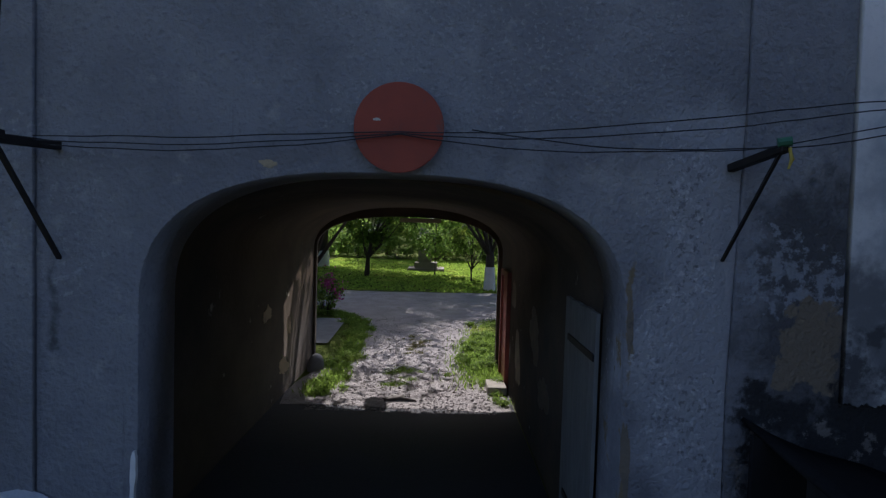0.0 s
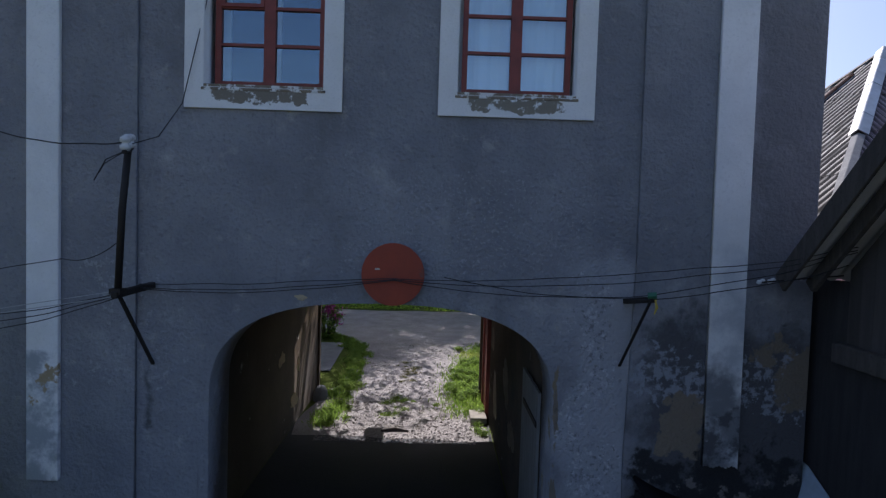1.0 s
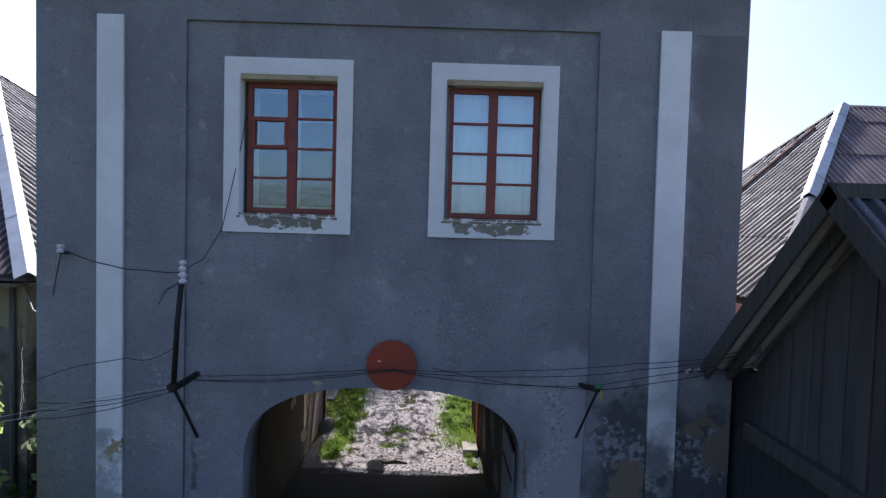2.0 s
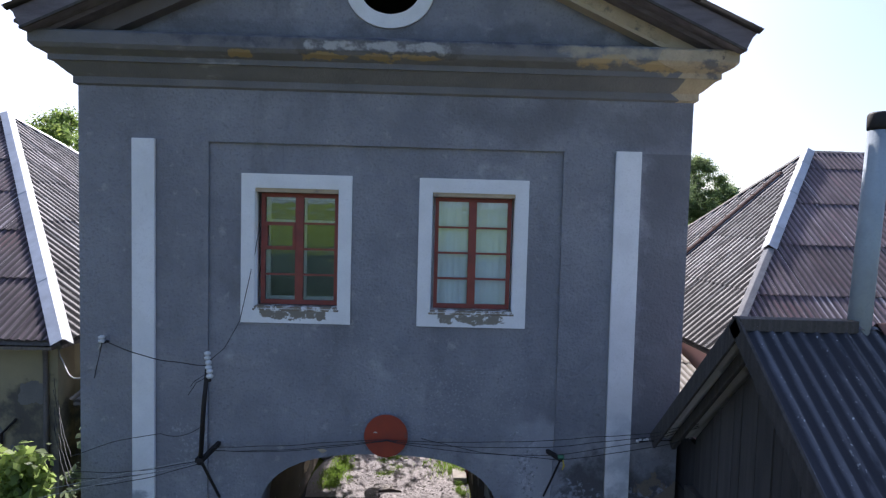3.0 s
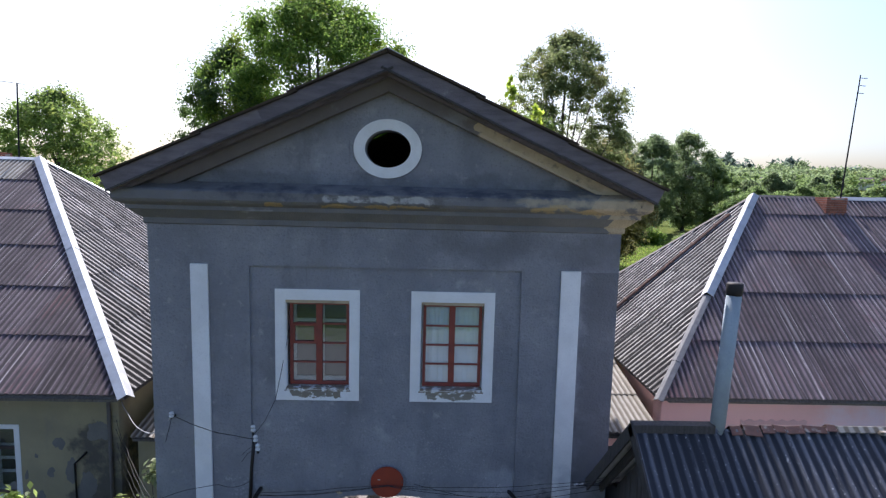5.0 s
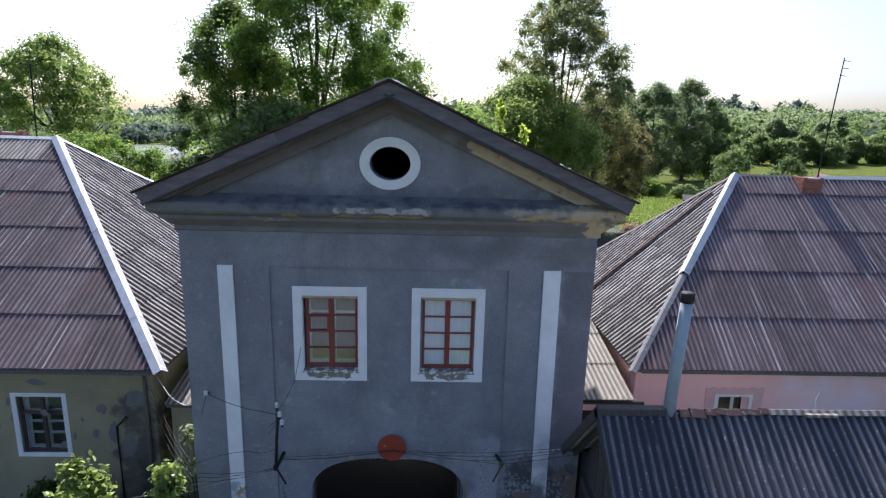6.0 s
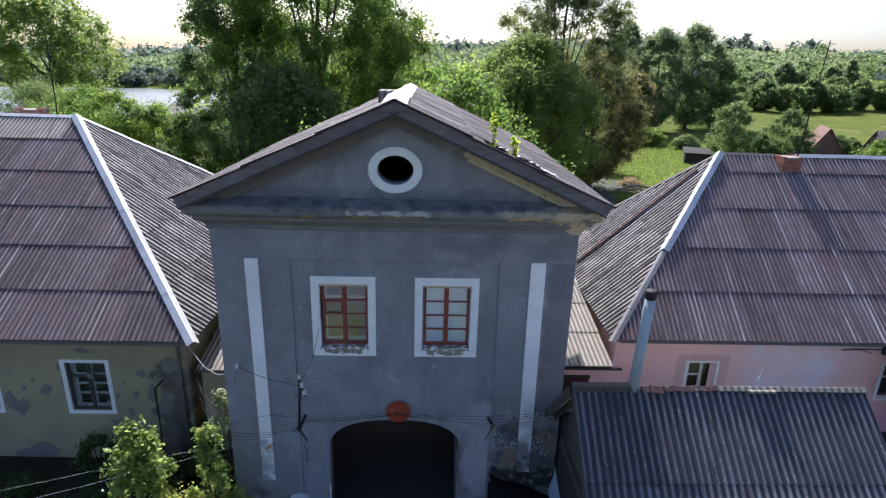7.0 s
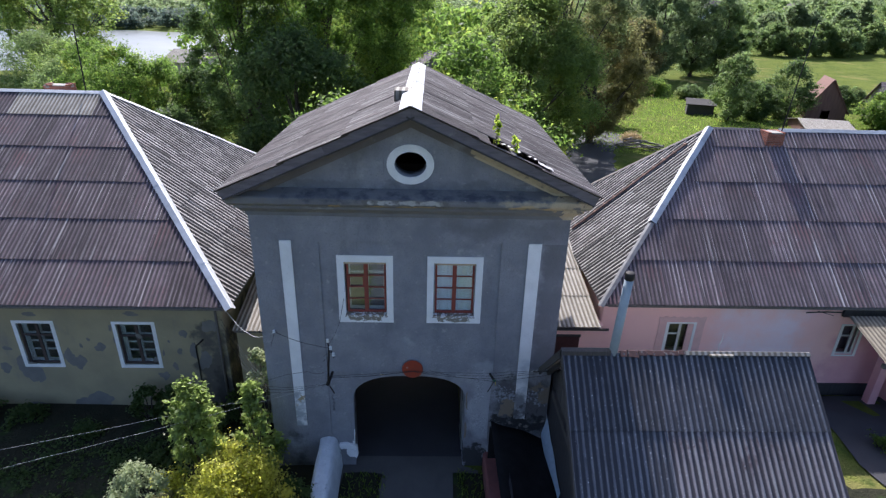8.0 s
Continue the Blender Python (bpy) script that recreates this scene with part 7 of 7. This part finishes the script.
woods("far_woods", "trees along the far shore of the lake", rows, 6, 0.9, 800, LEAF_W)
rows = [(-42 + rg.uniform(-5, 5), 105 + 9 * k + rg.uniform(-3, 3), rg.uniform(7, 13), rg.uniform(4, 6)) for k in range(18)]
rows += [(rg.uniform(-36, 34), rg.uniform(95, 260), rg.uniform(9, 15), rg.uniform(5, 8)) for k in range(60)]
rows += [(rg.uniform(-34, 14), rg.uniform(46, 58), rg.uniform(6, 9), rg.uniform(3, 4.5)) for k in range(16)]
woods("far_woods", "thick green trees behind the courtyard", rows, 7, 0.95, 420, LEAF_A)
rows = [(rg.uniform(-90, 90), -rg.uniform(25, 56), rg.uniform(2.6, 4.4), rg.uniform(3, 5)) for _ in range(330)]
# trees seen only in the panes; bluish leaves cool their reflection
woods("far_woods", "trees across the road behind the lane", rows, 8, 0.55, 480, LEAF_W)


def barn(name, label, x, y, w, d, e, r, wall_mat, roof_mat, turn, seed):
    t = thing(name, label, "house", "far houses", at=(x, y, height(x, y)))
    t.rotation_euler = (0, 0, radians(turn))
    part("wall", plate([(-w / 2, -0.3), (w / 2, -0.3), (w / 2, e), (0, r), (-w / 2, e)], [rect(-0.5, 0.5, 0.2, min(e, 2.0) * 0.9)], -d / 2, -d / 2 + 0.2), wall_mat, t)
    part("wall", plate([(-w / 2, -0.3), (w / 2, -0.3), (w / 2, e), (0, r), (-w / 2, e)], [], d / 2 - 0.2, d / 2), wall_mat, t)
    for s in (-1, 1):
        part("wall", boxes((s * w / 2 - 0.1 - 0.1 * s, s * w / 2 + 0.1 - 0.1 * s, -d / 2 + 0.2, d / 2 - 0.2, -0.3, e)), wall_mat, t)
        upv = Vector((-s * w / 2, 0, r - e))
        n = Vector((s * (r - e), 0, w / 2)).normalized()
        bm = bmesh.new()
        a, b = Vector((s * (w / 2 + 0.35), 0, e - 0.35 * (r - e) / (w / 2))), Vector((0, 0, r))
        vs = [bm.verts.new(p + Vector((0, yy, 0)) + n * q) for p in (a, b) for yy in (-d / 2 - 0.3, d / 2 + 0.3) for q in (0.02, 0.1)]
        for f in ((0, 2, 6, 4), (1, 3, 7, 5), (0, 1, 3, 2), (4, 5, 7, 6), (0, 1, 5, 4), (2, 3, 7, 6)):
            bm.faces.new([vs[i] for i in f])
        bmesh.ops.recalc_face_normals(bm, faces=bm.faces)
        part("roof", bm, roof_mat, t)
    return t


REDWOOD = surface("red_brown_boards", (0.22, 0.115, 0.088), (0.15, 0.08, 0.065), 2.0, 0.85, 0.3, 20.0, stretch=(3, 3, 0.3))
barn("small_barn", "small red-brown plank barn in the meadow", 55.6, 65.5, 4.8, 5.5, 1.5, 5.4, REDWOOD, REDWOOD, -22, 1)
barn("low_shed", "low grey shed roof beside the barn", 48.5, 54.5, 7.5, 5.0, 0.8, 1.5, REDWOOD, SLATE_PALE, 75, 2)
barn("low_shed", "long grey slate roof beyond the yards", 66.0, 62.0, 9.0, 9.0, 2.0, 5.0, OLDWOOD, SLATE, 70, 5)
barn("low_shed", "grey sheet roof among the courtyard trees", 0.8, 86.0, 7.0, 6.0, 3.6, 6.0, OLDWOOD, SLATE, 15, 6)
barn("low_shed", "dark low shed at the meadow edge", 39.0, 67.0, 3.0, 3.5, 1.5, 2.0, DARKWOOD, DARKWOOD, 70, 3)
barn("lake_house", "pale roofed house near the lake", -44.0, 98.0, 8.0, 8.0, 2.4, 4.2, surface("pale_rosy_plaster", (0.52, 0.43, 0.38), (0.44, 0.37, 0.33), 0.8, 0.9, 0.2, 20.0), SLATE_PALE, 75, 4)
for k, (x, y) in enumerate(((128, 268), (190, 300), (236, 285), (268, 315), (160, 330), (20, 300), (52, 320))):
    barn("village_house", "distant village house among trees", x, y, 9.0, 8.0, 3.2, 6.4, WHITE, RUST if k % 3 == 0 else SLATE, 20 * k, 10 + k)
hay = thing("hay_heap", "heap of dry pale hay at the lane end", "hay", at=(22.6, 47.2, 0))
part("heap", leaf_mesh("heap", [(0.5 * math.cos(k), 0.45 * math.sin(k * 1.7), 0.3 + 0.12 * (k % 4), 0.75) for k in range(12)], 0.6, 5000, 0.12, 31, flat=0.2),
     foliage("dry_hay", (0.30, 0.22, 0.11), (0.50, 0.40, 0.22), (0.5, 0.4, 0.2), 0.2), hay)
pile = thing("wood_pile", "loose heap of timber at the edge of the meadow", "timber")
for k in range(26):
    bm = bmesh.new()
    a = Vector((21.5 + rg.uniform(-1.6, 1.6), 44 + rg.uniform(-1.2, 1.2), 0.1 + rg.uniform(0, 0.9)))
    ang = rg.uniform(-0.5, 0.5)
    bar(bm, a, a + Vector((math.cos(ang), math.sin(ang), rg.uniform(-0.15, 0.15))) * rg.uniform(1.2, 2.6), 0.14, 0.08)
    part("plank", bm, OLDWOOD, pile)

# ---- plants before the gate ----
g = height(-6, -1)
shrub("shrub", "tall glossy-leaved shrub catching the sun", -6.2, -0.95, g, 4.45, 1.35, LEAF_G, 101, 7600, 0.125, shape=0, clump=0.15)
shrub("shrub", "glossy-leaved shrub beside the gatehouse corner", -4.55, -0.75, height(-4.8, -0.7), 3.95, 1.0, LEAF_G, 102, 5000, 0.115, shape=0, clump=0.17)
shrub("shrub", "low yellow-green bush standing in full sun", -4.75, -2.5, height(-5, -2.5), 2.85, 2.05, LEAF_Y, 103, 26000, 0.078, clump=0.2)
shrub("shrub", "soft feathery bush of pale leaves in the sun", -7.3, -2.4, g, 2.7, 1.15, LEAF_E, 104, 7500, 0.075, clump=0.16)
shrub("shrub", "straggling bush with brown tips in the garden", -6.4, -2.9, g, 2.2, 0.8, LEAF_C, 105, 3600, 0.08, clump=0.22)
shrub("shrub", "dark green bush in the shade", -3.2, -2.3, height(-3.8, -2.2), 1.8, 0.7, LEAF_B, 106, 4200, 0.07)
shrub("hydrangea", "pale blossoming shrub in the wall corner", -5.05, 1.75, height(-5, 1.7), 3.5, 0.55, LEAF_E, 107, 1500, 0.12)
for k, (x, y, h, r) in enumerate(((-9.3, 2.3, 1.5, 0.6), (-8.4, 2.2, 1.7, 0.6), (-13.5, 2.1, 0.9, 0.6), (-15, 2.0, 1.2, 0.7), (-7.0, 1.8, 1.3, 0.8), (-11.0, 1.6, 0.7, 0.6), (-6.0, 2.2, 1.6, 0.7))):
    shrub("shrub", "dark shaded plant under the house wall", x, y, height(x, y), h, r, LEAF_B, 110 + k, 1500, 0.10)
for k, (x, y, h, r) in enumerate(((-9.5, -0.2, 0.9, 1.3), (-11.5, 0.3, 0.8, 1.4), (-8.0, 0.6, 0.8, 1.0), (-13.0, -1.2, 0.9, 1.5), (-10.5, -2.2, 0.9, 1.2), (-5.6, 0.6, 1.0, 0.8))):
    shrub("garden_growth", "low dark garden growth", x, y, height(x, y), h, r, LEAF_B, 130 + k, 3000, 0.09, "plants")
shrub("flower_bush", "bush with magenta flowers by the drive", -3.6, 15.2, 0, 1.5, 0.7, LEAF_A, 140, 2000, 0.08)
tagged(part("blossom", leaf_mesh("blossom", [(-3.5, 15.0, 1.1, 0.45), (-3.2, 15.1, 0.7, 0.3)], 0.9, 260, 0.09, 141), FLOWER), "magenta blossoms on the bush", "flowers", kind="stuff")
shrub("sprout", "young sprout growing out of the roof gap", 2.02, -0.02, 10.20, 1.0, 0.10, LEAF_S, 142, 110, 0.105, "plant", stem=0.008)
shrub("sprout", "young sprout growing out of the roof gap", 2.48, -0.08, 10.0, 0.75, 0.10, LEAF_S, 143, 90, 0.105, "plant", stem=0.008)
shrub("potted_flowers", "red flowering plants under the porch edge", 15.6, 0.3, 0.42, 0.8, 0.5, LEAF_A, 144, 700, 0.08, "plant")

rw = np.random.default_rng(5)


def strip(x0, x1, y0, y1, n, z=0.0):
    return [(x, y, z) for x, y in zip(rw.uniform(x0, x1, n), rw.uniform(y0, y1, n))]


low_growth("weeds", "low leafy weeds along the edge of the drive", [(-1.95, 6.2), (-1.78, 6.9), (-1.80, 8.6), (-1.85, 11.0), (-2.1, 13.0), (-2.9, 14.9), (-3.8, 15.4)], 0.36, 26000, 0.038, BLADE, 1)
low_growth("weeds", "lush low weeds beside the passage end", [(1.45, 7.1), (1.3, 8.3), (1.35, 10.0), (1.7, 12.0), (2.2, 14.0)], 0.50, 24000, 0.038, BLADE, 2, 0.14)
low_growth("weeds", "lush low weeds beside the passage end", [(1.45, 5.75), (1.35, 6.4)], 0.12, 900, 0.03, BLADE, 3)
WEED_L, WEED_R = [(-1.95, 6.1), (-1.8, 7.2), (-1.85, 10.0), (-2.1, 13.0), (-2.9, 14.9), (-3.9, 15.4)], [(1.42, 7.0), (1.3, 8.6), (1.45, 10.6), (1.9, 12.6), (2.4, 14.4)]
blades("weed_grass", "grass standing among the weeds by the drive", strewn_along(WEED_L, 0.28, 4600, rw) + strewn_along(WEED_R, 0.65, 8200, rw), 8, BLADE, 0.10, 0.010)
low_growth("grass_tufts", "thin yellowing weeds in the middle of the drive", [(-0.65, 7.0), (-0.3, 7.6), (-0.45, 8.4)], 0.35, 3000, 0.026, BLADE, 4, 0.03)
low_growth("grass_tufts", "thin yellowing weeds in the middle of the drive", [(-0.45, 9.4), (-0.35, 11.3)], 0.25, 2600, 0.026, LEAF_C, 5, 0.03)
places = strip(-2.1, -0.8, -6, -0.3, 900) + strip(1.4, 2.2, -6, -0.2, 700)
blades("grass_tufts", "dark grass along the lane before the gate", places, 3, BLADE, 0.14, 0.016)
places = [(x, y, height(x, y) - 0.02) for x, y, _ in strip(-9, 8, 22.5, 46, 26000)]
blades("lawn_grass", "lawn grass behind the courtyard, coloured brighter for sunlight", places, 4, LAWN, 0.06, 0.06, "grass")
places = [(x, y, height(x, y) - 0.02) for x, y, _ in strip(18, 60, 42, 90, 22000)]
blades("meadow_grass", "bright meadow grass", places, 5, BLADE, 0.20, 0.05, "grass")
places = [(x, y, height(x, y) - 0.02) for x, y, _ in strip(9.5, 19, -6, -2.3, 9000)]
blades("yard_grass", "sunlit yard grass", places, 6, BLADE, 0.12, 0.02, "grass")

# loose stones on the drive
rs = np.random.default_rng(12)
n = 6800
base = np.stack([rs.uniform(-1.9, 1.3, n), 5.3 + 9.5 * rs.uniform(0, 1, n) ** 1.7, np.full(n, 0.012)], 1)
size = rs.gamma(2.2, 0.006, n).clip(0.006, 0.05)
shape = np.array([(1, 0, 0.2), (0, 1, 0.2), (-1, 0, 0.2), (0, -1, 0.2), (0.1, 0.1, 1.0)])
turn = rs.uniform(0, 6.283, n)
c, s = np.cos(turn)[:, None], np.sin(turn)[:, None]
px, py = shape[None, :, 0] * c - shape[None, :, 1] * s, shape[None, :, 0] * s + shape[None, :, 1] * c
co = np.stack([px, py * 0.75, np.broadcast_to(shape[None, :, 2] * 0.7, px.shape)], 2) * size[:, None, None] * rs.uniform(0.8, 1.3, (n, 5, 1)) + base[:, None, :]
me = bpy.data.meshes.new("loose_stones")
tri = [(0, 1, 4), (1, 2, 4), (2, 3, 4), (3, 0, 4)]
me.from_pydata(co.reshape(-1, 3).tolist(), [], [tuple(5 * k + i for i in f) for k in range(n) for f in tri])
tagged(part("loose_stones", me, GRAVEL), "loose stones and grit strewn over the drive", "gravel", kind="stuff")
